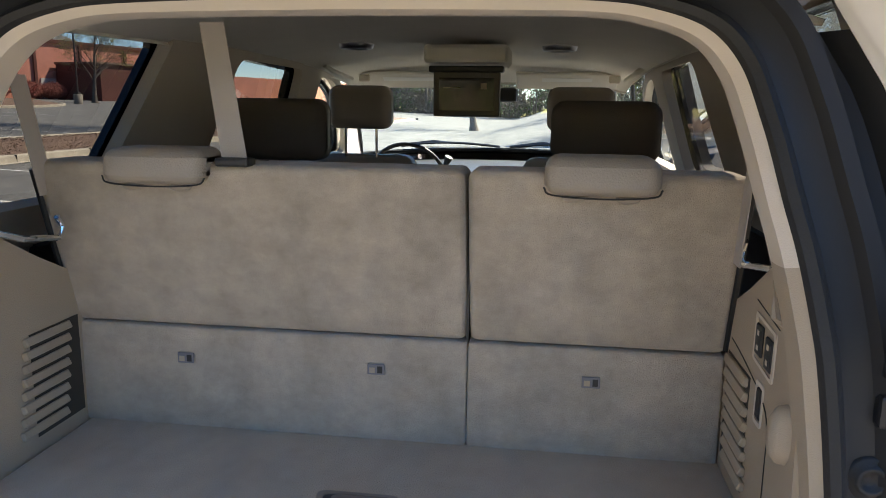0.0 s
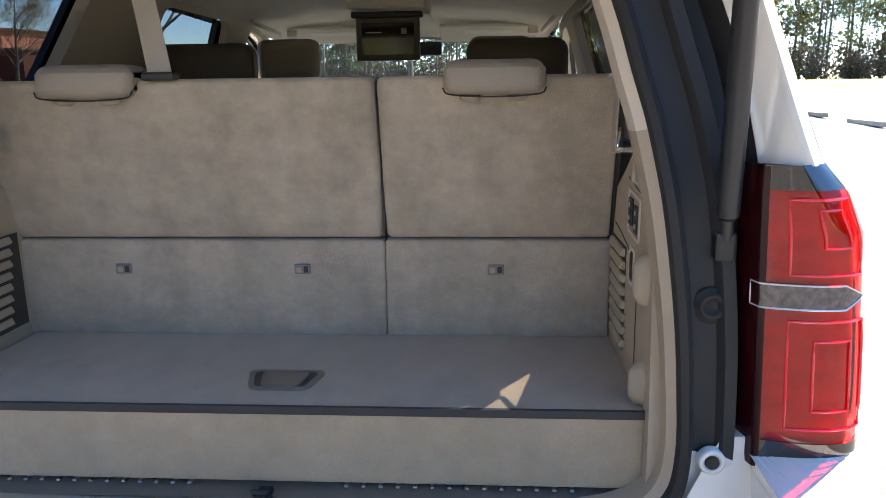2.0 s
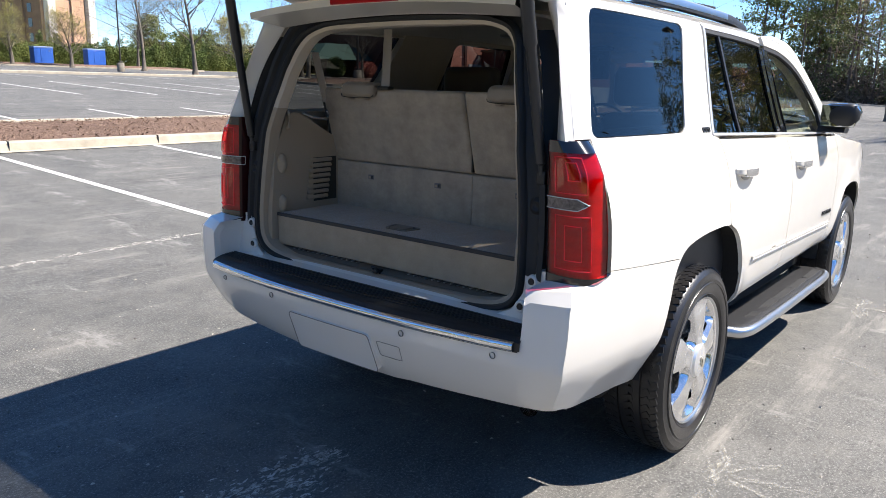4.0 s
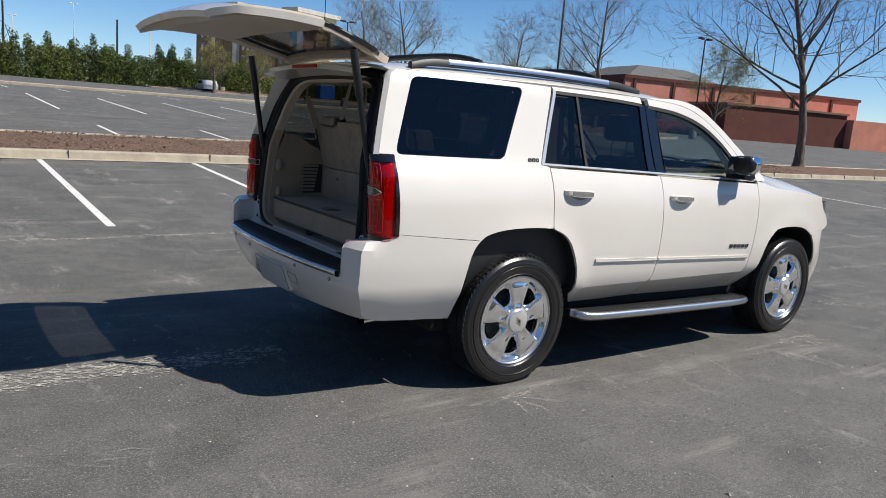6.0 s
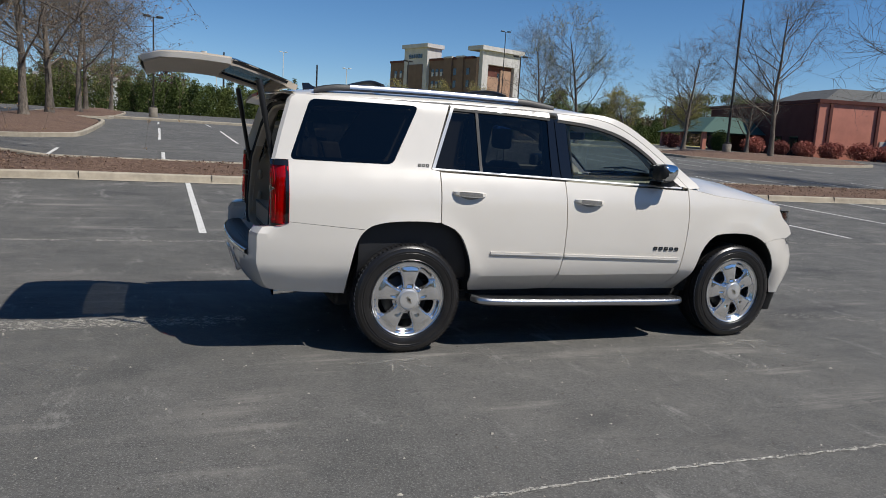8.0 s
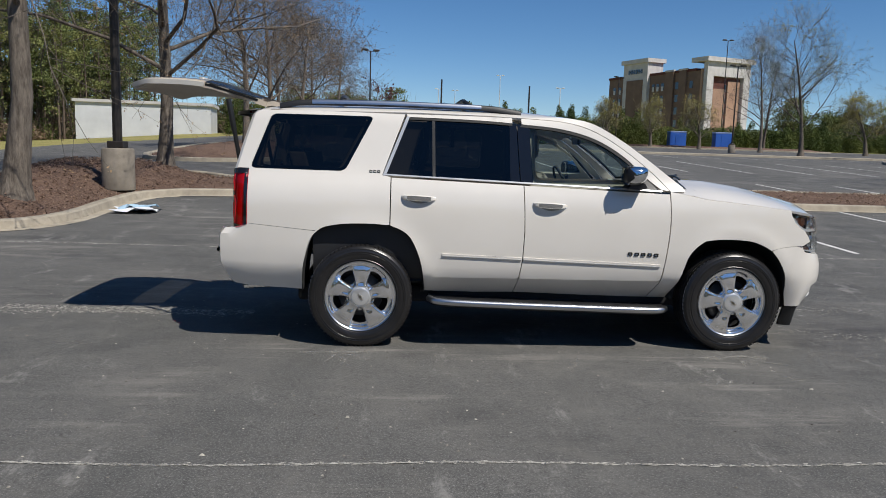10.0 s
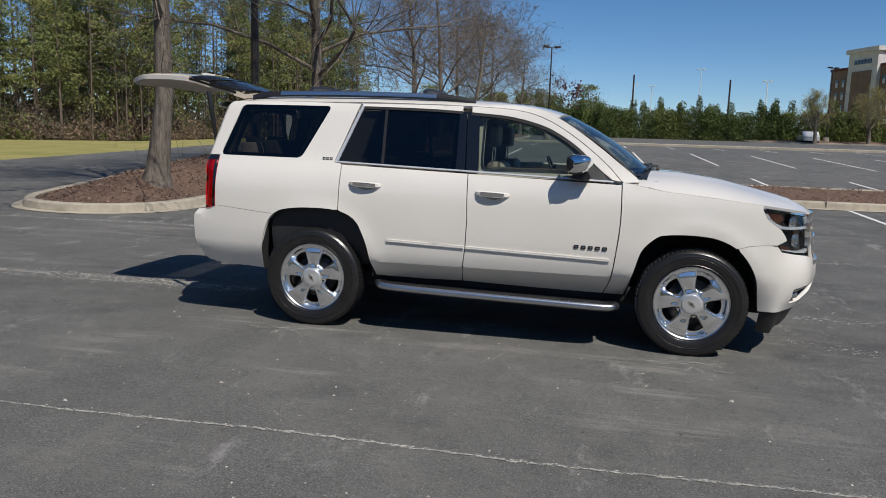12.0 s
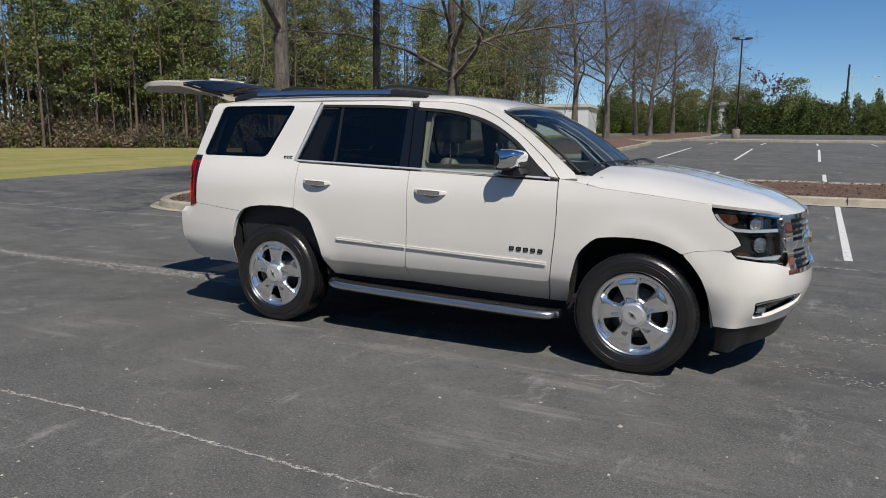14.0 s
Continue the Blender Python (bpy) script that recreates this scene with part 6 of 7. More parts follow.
for k in range(26):
    x = -3.2 + k * 2.6
    j = part("kerb_joint", box_bm(x - .004, x + .004, 10.80, 11.02, ground_z(x, 10.86) + .012, ground_z(x, 10.86) + .1605), BLACK)
    tagged(j, "dark joint between kerb stones", "joint", "kerb joints", "structure")


def mound(name, outline, height, label, lift=.12, step=.6, centre=None, mat=MULCH):
    """A planted bed heaped towards its middle."""
    poly = densify(outline, step)
    arr = np.array(poly)

    def surf(x, y):
        d = float(np.min(np.linalg.norm(arr - (x, y), axis=1)))
        return (x, y, ground_z(x, y) + lift + height * sstep(0, 1.9, d) + .03 * noise.noise((x * 1.6, y * 1.6, 0)) + .02 * noise.noise((x * 6, y * 6, 3)))
    ob = panel(name, outline, surf, mat, None, step=step, depth=.15, out=(0, 0, 999))
    return tagged(ob, label, "planting bed", kind="structure")


isl = [(-4.7, 10.95), (-5.4, 9.9), (-5.5, 8.2), (-5.45, 6.7), (-5.75, 5.75), (-6.45, 5.2), (-7.35, 5.15), (-8.15, 5.6), (-8.75, 7.0), (-9.45, 10), (-10.3, 13.5), (-10.2, 16.0), (-6.4, 16.0), (-5.2, 15.2), (-4.7, 14.3)]
mound("mulch_bed", isl, .45, "brown bark mulch bed under the roadside trees", step=.35)
mound("mulch_bed", [(-4.7, 11.0), (60, 11.0), (60, 14.25), (-4.7, 14.25)], .16, "brown bark mulch strip behind the kerb", step=.7)


def island(pts, label="brown mulch island inside a concrete kerb", h=.25):
    kerb(spline(pts, 4, True), closed=True)
    c = np.mean(pts, axis=0)
    ins = [tuple(c + (np.array(p) - c) * .965) for p in spline(pts, 3, True)]
    mound("mulch_bed", ins, h, label, step=1.2)


island([(-10, 25), (-7.5, 22.4), (-5.1, 23.4), (-4.4, 26), (-4.6, 38), (-7, 41), (-10, 38)][::-1])
island([(-9.8, 47), (-7.6, 44), (-5.2, 44.6), (-4.6, 48), (-5, 76), (-8, 80), (-10, 74)][::-1])
island([(30, 33), (40, 31.5), (50, 36), (52, 44), (44, 46), (34, 42)][::-1])
island([(-3, 48.4), (30, 48.4), (56, 48.4), (57, 49.6), (30, 49.9), (-3, 49.9)][::-1], h=.05)
island([(24.5, -3.3), (28, -3.1), (33, -6.6), (36, -11.5), (33, -12.5), (28, -8.6), (24.6, -5.2)][::-1])
island([(40, -2.6), (45, -2.7), (46.5, -4.6), (44, -6.2), (40.5, -5)][::-1], h=.12)
island([(22, 88), (40, 86), (52, 84), (56, 86), (50, 90), (24, 92)][::-1])


# ---- plants ----
def leaf_cloud(centres, spread, size, n, rs, flat=0.0):
    """Small triangles strewn about centres: verts, faces."""
    c = np.repeat(np.asarray(centres, float), n, 0)
    sp = np.repeat(np.broadcast_to(np.asarray(spread, float).reshape(-1, 1 if np.ndim(spread) < 2 else 3), (len(centres), 1 if np.ndim(spread) < 2 else 3)), n, 0)
    d = rs.normal(size=(len(c), 3))
    d /= np.linalg.norm(d, axis=1)[:, None]
    p = c + d * sp * rs.uniform(.25, 1.0, (len(c), 1)) ** .6
    u = rs.normal(size=(len(c), 3))
    u /= np.linalg.norm(u, axis=1)[:, None]
    v = np.cross(u, rs.normal(size=(len(c), 3)))
    v /= np.linalg.norm(v, axis=1)[:, None] + 1e-9
    if flat:
        u[:, 2] *= 1 - flat
    s = rs.uniform(.6, 1.3, (len(c), 1)) * size
    V = np.stack([p + u * s, p - u * s * .5 + v * s * .6, p - u * s * .5 - v * s * .6], 1).reshape(-1, 3)
    return V


def raw_mesh(name, chunks, materials, parent=None):
    """One mesh from triangle soups [(verts, material index)] and (verts, quads, index) pieces."""
    V, loops, starts, totals, mi, n = [], [], [], [], [], 0
    ls = 0
    for ch in chunks:
        v = np.asarray(ch[0], float).reshape(-1, 3)
        f = np.arange(len(v)).reshape(-1, 3) if len(ch) == 2 else np.asarray(ch[1])
        V.append(v)
        loops.append((f + n).ravel())
        starts.append(ls + np.arange(len(f)) * f.shape[1])
        totals.append(np.full(len(f), f.shape[1]))
        mi.append(np.full(len(f), ch[-1]))
        ls += f.size
        n += len(v)
    V, L = np.concatenate(V), np.concatenate(loops)
    me = bpy.data.meshes.new(name)
    me.vertices.add(len(V)), me.loops.add(len(L)), me.polygons.add(sum(len(s) for s in starts))
    me.vertices.foreach_set("co", V.ravel())
    me.loops.foreach_set("vertex_index", L.astype(np.int32))
    me.polygons.foreach_set("loop_start", np.concatenate(starts).astype(np.int32))
    me.polygons.foreach_set("material_index", np.concatenate(mi).astype(np.int32))
    for m in materials:
        me.materials.append(m)
    me.update(calc_edges=True)
    me.validate()
    ob = new(name, me)
    if parent:
        ob.parent = parent
    return ob


CHIP = Mat("bark_chip", (.2, .13, .1), .95, 0, .2)
CHIP.link("Base Color", CHIP.ramp(CHIP.island(), [(0, (.07, .045, .034)), (.5, (.19, .12, .085)), (1, (.34, .24, .18))]))
rs = np.random.RandomState(14)
chips = []
isl_arr = np.array(densify(isl, .35))
for k in range(9000):
    if k < 5200:
        x, y = rs.uniform(-10.3, -4.7), rs.uniform(5.2, 16)
        if not inside([(x, y)], isl)[0]:
            continue
        z = ground_z(x, y) + .125 + .45 * sstep(0, 1.9, float(np.min(np.linalg.norm(isl_arr - (x, y), axis=1))))
    else:
        x, y = rs.uniform(-4.7, 26), rs.uniform(11.05, 14.2)
        z = ground_z(x, y) + .125 + .16 * sstep(0, 1.9, min(y - 11, 14.25 - y))
    chips.append((x, y, z + .015))
tagged(raw_mesh("bark_chips", [(leaf_cloud(np.array(chips), .04, .026, 4, rs, .75), 0)], [CHIP.m]), "scattered bark chips and dead leaves on the beds", "mulch", kind="stuff")


def limb_mesh(paths):
    """Tapered limbs: paths of (points, radii, sides) to verts and quads."""
    V, Q, n = [], [], 0
    for pts, rad, k in paths:
        p = np.asarray(pts, float)
        d = np.gradient(p, axis=0)
        d /= np.linalg.norm(d, axis=1)[:, None] + 1e-9
        a = np.cross(d, [0.31, 0.2, 0.93])
        a /= np.linalg.norm(a, axis=1)[:, None] + 1e-9
        b = np.cross(d, a)
        t = np.arange(k) * 2 * np.pi / k
        ring = p[:, None] + np.asarray(rad)[:, None, None] * (np.cos(t)[None, :, None] * a[:, None] + np.sin(t)[None, :, None] * b[:, None])
        V.append(ring.reshape(-1, 3))
        m = len(p)
        i, j = np.meshgrid(np.arange(m - 1), np.arange(k), indexing="ij")
        Q.append(np.stack([n + i * k + j, n + i * k + (j + 1) % k, n + (i + 1) * k + (j + 1) % k, n + (i + 1) * k + j], -1).reshape(-1, 4))
        n += m * k
    return np.concatenate(V), np.concatenate(Q)


def grow(rs, height, r0, levels, first=.28, spread=.9, count=(14, 6, 5), lift=.35, trunk_lean=.03):
    """A deciduous tree's limbs from the trunk outwards, and its twig tips."""
    paths, tips = [], []

    def bough(p, d, length, rad, level):
        n = 7 if level == 0 else (5 if level == 1 else 4)
        pts, rr = [p], [rad]
        q, dd = np.array(p, float), np.array(d, float)
        for i in range(n - 1):
            dd = dd + rs.normal(size=3) * (.05 if level == 0 else .16) + np.array([0, 0, lift * (.05 if level == 0 else .16)])
            dd /= np.linalg.norm(dd)
            q = q + dd * length / (n - 1)
            pts.append(q.copy())
            rr.append(rad * (1 - (i + 1) / (n - 1) * (.82 if level == 0 else .78)))
        paths.append((pts, rr, (9, 6, 4, 3)[min(level, 3)]))
        if level >= levels:
            tips.append(pts[-1])
            tips.append(pts[-2])
            return
        m = count[min(level, len(count) - 1)]
        for k in range(m):
            t = (first + (1 - first) * (k + rs.uniform(.1, .9)) / m) if level == 0 else rs.uniform(.25, 1.0)
            i = min(int(t * (n - 1)), n - 2)
            f = t * (n - 1) - i
            base = np.array(pts[i]) * (1 - f) + np.array(pts[i + 1]) * f
            ax = np.array(pts[i + 1]) - np.array(pts[i])
            ax /= np.linalg.norm(ax)
            side = np.cross(ax, rs.normal(size=3))
            side /= np.linalg.norm(side)
            nd = ax * (1 - spread * .55) + side * spread * rs.uniform(.7, 1.1)
            nd /= np.linalg.norm(nd)
            ln = length * ((.62 - .30 * t) if level == 0 else rs.uniform(.35, .6))
            bough(base, nd, ln, max(.008, (rr[i] * (1 - f) + rr[i + 1] * f) * (.42 if level == 0 else .45)), level + 1)
    bough((0, 0, -.1), (trunk_lean, .02, 1), height, r0, 0)
    stem = np.array(paths[0][0])
    flare = [(np.array([[np.interp(z, stem[:, 2], stem[:, 0]), np.interp(z, stem[:, 2], stem[:, 1]), z] for z in (-.45, .0, .22, .5, .9, 1.4)]), [r0 * 2.2, r0 * 1.55, r0 * 1.25, r0 * 1.09, r0 * .99, r0 * .86], 9)]
    return flare + paths, np.array(tips)


BARK = make_bark("grey_bark", (.055, .045, .037), (.24, .205, .168))
PINEBARK = make_bark("pine_bark", (.060, .046, .036), (.22, .17, .13))
BUD = make_leaf("spring_buds", (.17, .13, .075), (.34, .25, .15))
FRESH = make_leaf("fresh_leaves", (.24, .24, .06), (.46, .40, .12))
PINE = make_leaf("pine_needles", (.085, .112, .034), (.21, .235, .078))
SHRUB = make_leaf("shrub_leaves", (.040, .065, .014), (.14, .18, .045))
BROWN = make_leaf("dry_brush", (.10, .075, .050), (.26, .20, .14))
# leaves coloured darker for the shade deep between the trees
DEEP = make_leaf("shaded_deep_leaves", (.038, .046, .018), (.13, .125, .06))
REDLEAF = make_leaf("purple_leaves", (.06, .02, .025), (.16, .06, .06))
REDBUSH = make_leaf("red_shrub", (.22, .07, .06), (.42, .16, .12))


def tree(x, y, height, r0, seed, leaf=None, leaf_size=.05, leaf_n=2, levels=3, label="bare spring tree with fine branches", counts=(14, 6, 5), up=.0, first=.28, spread=.9, lift=.35, leaf_spread=.15):
    rs = np.random.RandomState(seed)
    paths, tips = grow(rs, height, r0, levels, first, spread, counts, lift)
    t = thing("tree", label, "tree", (x, y, ground_z(x, y) + up), "car park trees")
    v, q = limb_mesh(paths)
    raw_mesh("trunk", [(v, q, 0)], [BARK], t)
    if leaf is not None:
        raw_mesh("crown", [(leaf_cloud(tips, leaf_spread if leaf is not BUD else .06, leaf_size, leaf_n, rs), 0)], [leaf], t)
    return t


tree(-6.5, 7.0, 11, .205, 11, BUD, .022, 6, 3, "tall bare tree with first buds in a mulch bed", (24, 12, 10), .36, .30, 1.1, .25)
tree(-6.4, 15.4, 12, .20, 12, BUD, .024, 6, 3, "tall bare tree with first buds in a mulch bed", (26, 12, 10), .30, .20, 1.15, .25)
for i, (x, y) in enumerate(((-7.3, 32), (-6.9, 37), (-6.5, 47.5), (-7.2, 61), (-6.2, 77), (-8.8, 54))):
    tree(x, y, 8.6 + .5 * (i % 3), .19, 30 + i, BUD, .030, 4, 3, "bare spring tree on a planted island", (20, 11, 10), .25, .26, 1.05, .3)
for i, (x, y, h) in enumerate(((28.7, 13.2, 10.5), (39.2, 35.4, 10), (45.8, 53.2, 8.6), (41, 74, 11), (37, 58.5, 10.2), (27, 86, 4.6), (33, 87, 5.0), (39, 86, 5.2), (50, 91, 10), (52, 72, 5.5), (60, 60, 7), (57, 67, 5.2), (62, 41, 7.5))):
    green = i in (4, 5, 6, 7, 9, 11, 12)
    tree(x, y, h, .19, 50 + i, FRESH if green else BUD, .050 if green else .018, (2 if i in (4, 5, 6, 7) else 4) if green else 2, 3, "young tree with thin spring leaves" if green else "bare spring tree on a planted strip", (28, 11, 9) if i == 0 else (22, 10, 8), .2, .22, .80, .6)
tree(27.4, -5.4, 8.5, .24, 71, FRESH, .055, 12, 3, "yellow-green spring tree on an island", (20, 10, 8), .3, .24, 1.15, .1)
tree(42.5, -4.0, 9, .20, 72, BUD, .036, 4, 3, "bare spring tree on an island", (18, 9, 7), .15, .3)
tree(44, 4.2, 9, .20, 73, BUD, .036, 4, 3, "bare spring tree on an island", (18, 9, 7), .1, .3)


# woods: pines over brush, along an edge
def woods(name, edge, depth, per_m, seed, tall=(17, 25), brush=9.0, label="tall pines over bare brush at the edge of the woods", thick=12):
    rs = np.random.RandomState(seed)
    e = np.array(edge, float)
    seg = np.linalg.norm(np.diff(e, axis=0), axis=1)
    cum = np.r_[0, np.cumsum(seg)]
    chunks, limbs = [], []
    clump, sizes, shrub_c, shrub_s, dry_c, dry_s = [], [], [], [], [], []
    for k in range(int(cum[-1] * per_m)):
        s, back = rs.uniform(0, cum[-1]), depth * rs.uniform(0, 1) ** 1.3
        i = min(np.searchsorted(cum, s) - 1, len(seg) - 1)
        i = max(i, 0)
        d = (e[i + 1] - e[i]) / seg[i]
        p = e[i] + d * (s - cum[i]) + np.array([-d[1], d[0]]) * back
        h, z = rs.uniform(*tall), ground_z(*p)
        r = rs.uniform(.10, .22)
        lean = rs.normal(size=2) * .25
        limbs.append(([(p[0], p[1], z), (p[0] + lean[0] * .5, p[1] + lean[1] * .5, z + h * .5), (p[0] + lean[0], p[1] + lean[1], z + h)], [r, r * .7, .03], 5))
        pine = rs.uniform() < .62
        low = rs.uniform(.08, .42)
        for c in range(36 if pine else 34):
            t = low + (1 - low) * rs.uniform(0, 1) ** .95
            w = (1.15 - t) * 3.4 + .5
            a = rs.uniform(0, 6.28)
            rr = w * rs.uniform(.2, 1)
            q = (p[0] + rr * math.cos(a), p[1] + rr * math.sin(a), z + h * t)
            if pine:
                clump.append(q)
                sizes.append((rs.uniform(.9, 2.1),) * 2 + (rs.uniform(.4, .9),))
            if c % 3 == 0 or not pine:
                limbs.append(([(p[0] + lean[0] * t, p[1] + lean[1] * t, z + h * t - .3), ((p[0] + q[0]) / 2, (p[1] + q[1]) / 2, q[2] + .1), q], [.045, .03, .008], 3))
    n_b = int(cum[-1] * brush)
    for k in range(n_b):
        s, back = rs.uniform(0, cum[-1]), depth * .6 * rs.uniform(0, 1) ** 1.3 - .5
        i = max(min(np.searchsorted(cum, s) - 1, len(seg) - 1), 0)
        d = (e[i + 1] - e[i]) / seg[i]
        p = e[i] + d * (s - cum[i]) + np.array([-d[1], d[0]]) * back
        z, h = ground_z(*p), rs.uniform(1.0, 3.8) + back * .38
        (shrub_c if rs.uniform() < .32 else dry_c).append((p[0], p[1], z + h * .45))
        (shrub_s if len(shrub_c) > len(shrub_s) else dry_s).append((rs.uniform(.7, 1.5), rs.uniform(.7, 1.5), h * .55))
        for m in range(3):
            a = rs.uniform(0, 6.28)
            top = (p[0] + rs.normal() * 1.2, p[1] + rs.normal() * 1.2, z + h * rs.uniform(1.0, 2.0))
            limbs.append(([(p[0], p[1], z), ((p[0] + top[0]) / 2 + rs.normal() * .3, (p[1] + top[1]) / 2 + rs.normal() * .3, (z + top[2]) / 2), top], [.035, .02, .006], 3))
    # dark leaf fill at the back, the wood's inner shade in its colour
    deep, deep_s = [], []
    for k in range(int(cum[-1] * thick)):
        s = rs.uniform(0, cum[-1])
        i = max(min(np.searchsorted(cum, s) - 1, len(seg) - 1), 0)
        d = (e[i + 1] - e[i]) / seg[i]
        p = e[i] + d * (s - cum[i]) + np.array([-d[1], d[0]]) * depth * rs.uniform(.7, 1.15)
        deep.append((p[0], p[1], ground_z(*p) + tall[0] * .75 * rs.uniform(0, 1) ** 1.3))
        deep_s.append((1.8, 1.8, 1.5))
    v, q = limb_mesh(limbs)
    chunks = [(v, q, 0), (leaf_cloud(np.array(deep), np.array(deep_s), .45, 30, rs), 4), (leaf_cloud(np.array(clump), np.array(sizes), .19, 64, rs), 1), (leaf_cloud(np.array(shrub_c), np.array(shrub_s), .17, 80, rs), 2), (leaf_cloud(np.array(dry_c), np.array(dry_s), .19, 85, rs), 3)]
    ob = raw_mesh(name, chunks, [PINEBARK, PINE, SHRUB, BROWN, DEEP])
    return tagged(ob, label, "woods", kind="stuff")


woods("woods", [(-76, -30), (-75, 0), (-73, 25), (-70, 50), (-62, 78), (-50, 104), (-36, 124)], 22, 2.4, 5)
woods("woods", [(-30, 128), (-14, 134), (4, 140)], 12, .5, 6, (7, 10), 5.0, "low brush and young trees beyond the hedge")
woods("woods", [(98, 30), (92, 8), (88, -15), (84, -40), (78, -58)], 14, .9, 7, (15, 22), 7.0, thick=5)
woods("woods", [(72, 132), (92, 114), (116, 94)], 8, 1.0, 9, (6, 10), 5.0, "low brush and young trees beyond the car park", thick=10)
# unseen tree line behind the camera, added to darken reflections in glass and chrome
woods("woods", [(78, -60), (60, -56), (10, -52), (-40, -52), (-74, -34)], 14, .9, 8, (14, 22), 2.0)


def hedge(name, a, b, width, height, seed, leaf, label, n=240):
    rs = np.random.RandomState(seed)
    L = math.dist(a, b)
    d = ((b[0] - a[0]) / L, (b[1] - a[1]) / L)
    cs, ss = [], []
    for k in range(int(L * 5.5)):
        s, o = rs.uniform(0, L), rs.uniform(-width / 2, width / 2)
        x, y = a[0] + d[0] * s - d[1] * o, a[1] + d[1] * s + d[0] * o
        h = height * (rs.uniform(.80, 1.0) + .22 * noise.noise((s * .22, seed, 0)))
        peak = k % 9 == 0
        for t in (.08, .28, .52, .76, .98, 1.12)[:6 if peak else 4]:
            cs.append((x, y, ground_z(x, y) + h * t))
            r = 1.05 - .75 * max(0.0, t - .4)
            ss.append((r * rs.uniform(.75, 1.15), r * rs.uniform(.75, 1.15), h * .20))
    ob = raw_mesh(name, [(leaf_cloud(np.array(cs), np.array(ss), .125, n // 2, rs), 0)], [leaf])
    return tagged(ob, label, "hedge", kind="stuff")


hedge("hedge", (-6, 93), (36, 93.5), 3.0, 4.3, 3, SHRUB, "tall dense evergreen hedge along the lot", 300)
hedge("hedge", (-22, 96), (-7, 92.5), 3.0, 4.6, 4, SHRUB, "tall dense evergreen hedge along the lot", 300)
def bush(x, y, wide, high, leaf, label, seed):
    rs = np.random.RandomState(seed)
    z = ground_z(x, y)
    ob = raw_mesh("shrub", [(leaf_cloud(np.array([(x, y, z + high * .48)] * 2), np.array([(wide, wide * .8, high * .52), (wide * .85, wide * .7, high * .44)]), .10, 2200, rs), 0)], [leaf])
    return tagged(ob, label, "shrub", "shrubs by the store", "stuff")


for k, (bx_, by_, wide, hh, lf) in enumerate(((59, 63.2, 1.3, 2.5, SHRUB), (62, 61.2, 1.6, 2.1, REDBUSH), (64.6, 59.8, 1.2, 1.8, REDBUSH), (66.6, 58.2, 1.5, 1.9, REDBUSH), (69.4, 57.0, 1.7, 2.0, REDBUSH), (72.6, 55.8, 1.9, 2.1, REDBUSH), (75.6, 54.9, 1.8, 2.0, REDBUSH), (55.6, 67.6, 1.3, 1.8, REDBUSH))):
    bush(bx_, by_, wide, hh, lf, "rounded reddish shrub by the brick store" if lf is REDBUSH else "rounded green shrub by the brick store", 40 + k)
hedge("hedge", (38, 98), (84, 104), 3.0, 3.4, 6, SHRUB, "dark evergreen hedge before the hotel", 240)
tree(-2.5, 95, 6.5, .12, 90, REDLEAF, .14, 6, 2, "small purple-leaved tree in the hedge", (12, 6), 0, .3)


# ---- lamps, bins, buildings ----
DARKPOLE = simple("bronze_pole", (.035, .030, .026), .5, .3)
WHITEPOLE = simple("white_pole", (.62, .62, .60), .5)


def street_lamp(x, y, h, mat=DARKPOLE, base=True, r=.075, up=0.0, heads=2, turn=0.0):
    z = ground_z(x, y) + up
    t = thing("street_lamp", "dark car park lamp on a concrete foot" if mat is DARKPOLE else "white car park lamp post", "street lamp", (x, y, z), "car park lamps")
    if base:
        part("concrete_foot", (lathe([(0, .80), (.30, .80), (.335, .77), (.34, -.1)], 20, "z")), make_concrete("foot_concrete", (.24, .21, .17)) if "foot_concrete" not in bpy.data.materials else bpy.data.materials["foot_concrete"], t, "", True)
        part("base_plate", box_bm(-.17, .17, -.17, .17, .80, .95, .02), mat, t)
    part("pole", tube([(0, 0, .7 if base else 0), (0, 0, h)], [r, r * .75], 10), mat, t)
    part("cross_arm", box_bm(-.55, .55, -.03, .03, h - .06, h, .01), mat, t)
    for k in range(heads):
        s = -1 if k == 0 else 1
        part("lamp_head", box_bm(min(s * .28, s * .80), max(s * .28, s * .80), -.17, .17, h - .02, h + .14, .03), mat, t)
    t.rotation_euler = (0, 0, turn)
    return t


street_lamp(-5.75, 9.95, 9.0, up=.28, r=.10)
street_lamp(40.6, 41.4, 13, up=.2, r=.10)
street_lamp(53.6, 37, 8.6)
street_lamp(48, 100, 15.5)
street_lamp(29, 89, 8.8, turn=.6)
street_lamp(-2.1, 62, 8.2, turn=.4)
street_lamp(31.2, -9.4, 10, up=.25)
street_lamp(34, 66, 8.5)
for x, y, h in ((22, 150, 14), (10, 165, 12), (14, 168, 12), (-14, 150, 13), (30, 128, 10)):
    street_lamp(x, y, h, WHITEPOLE, False, .09)

for x, y, h in ((7.5, 113, 9.5), (21.4, 111.6, 8.8)):
    t = thing("mast", "tall thin dark mast behind the hedge", "mast", (x, y, ground_z(x, y)), "masts")
    part("pole", tube([(0, 0, 0), (0, 0, h)], [.16, .12], 8), DARKPOLE, t)

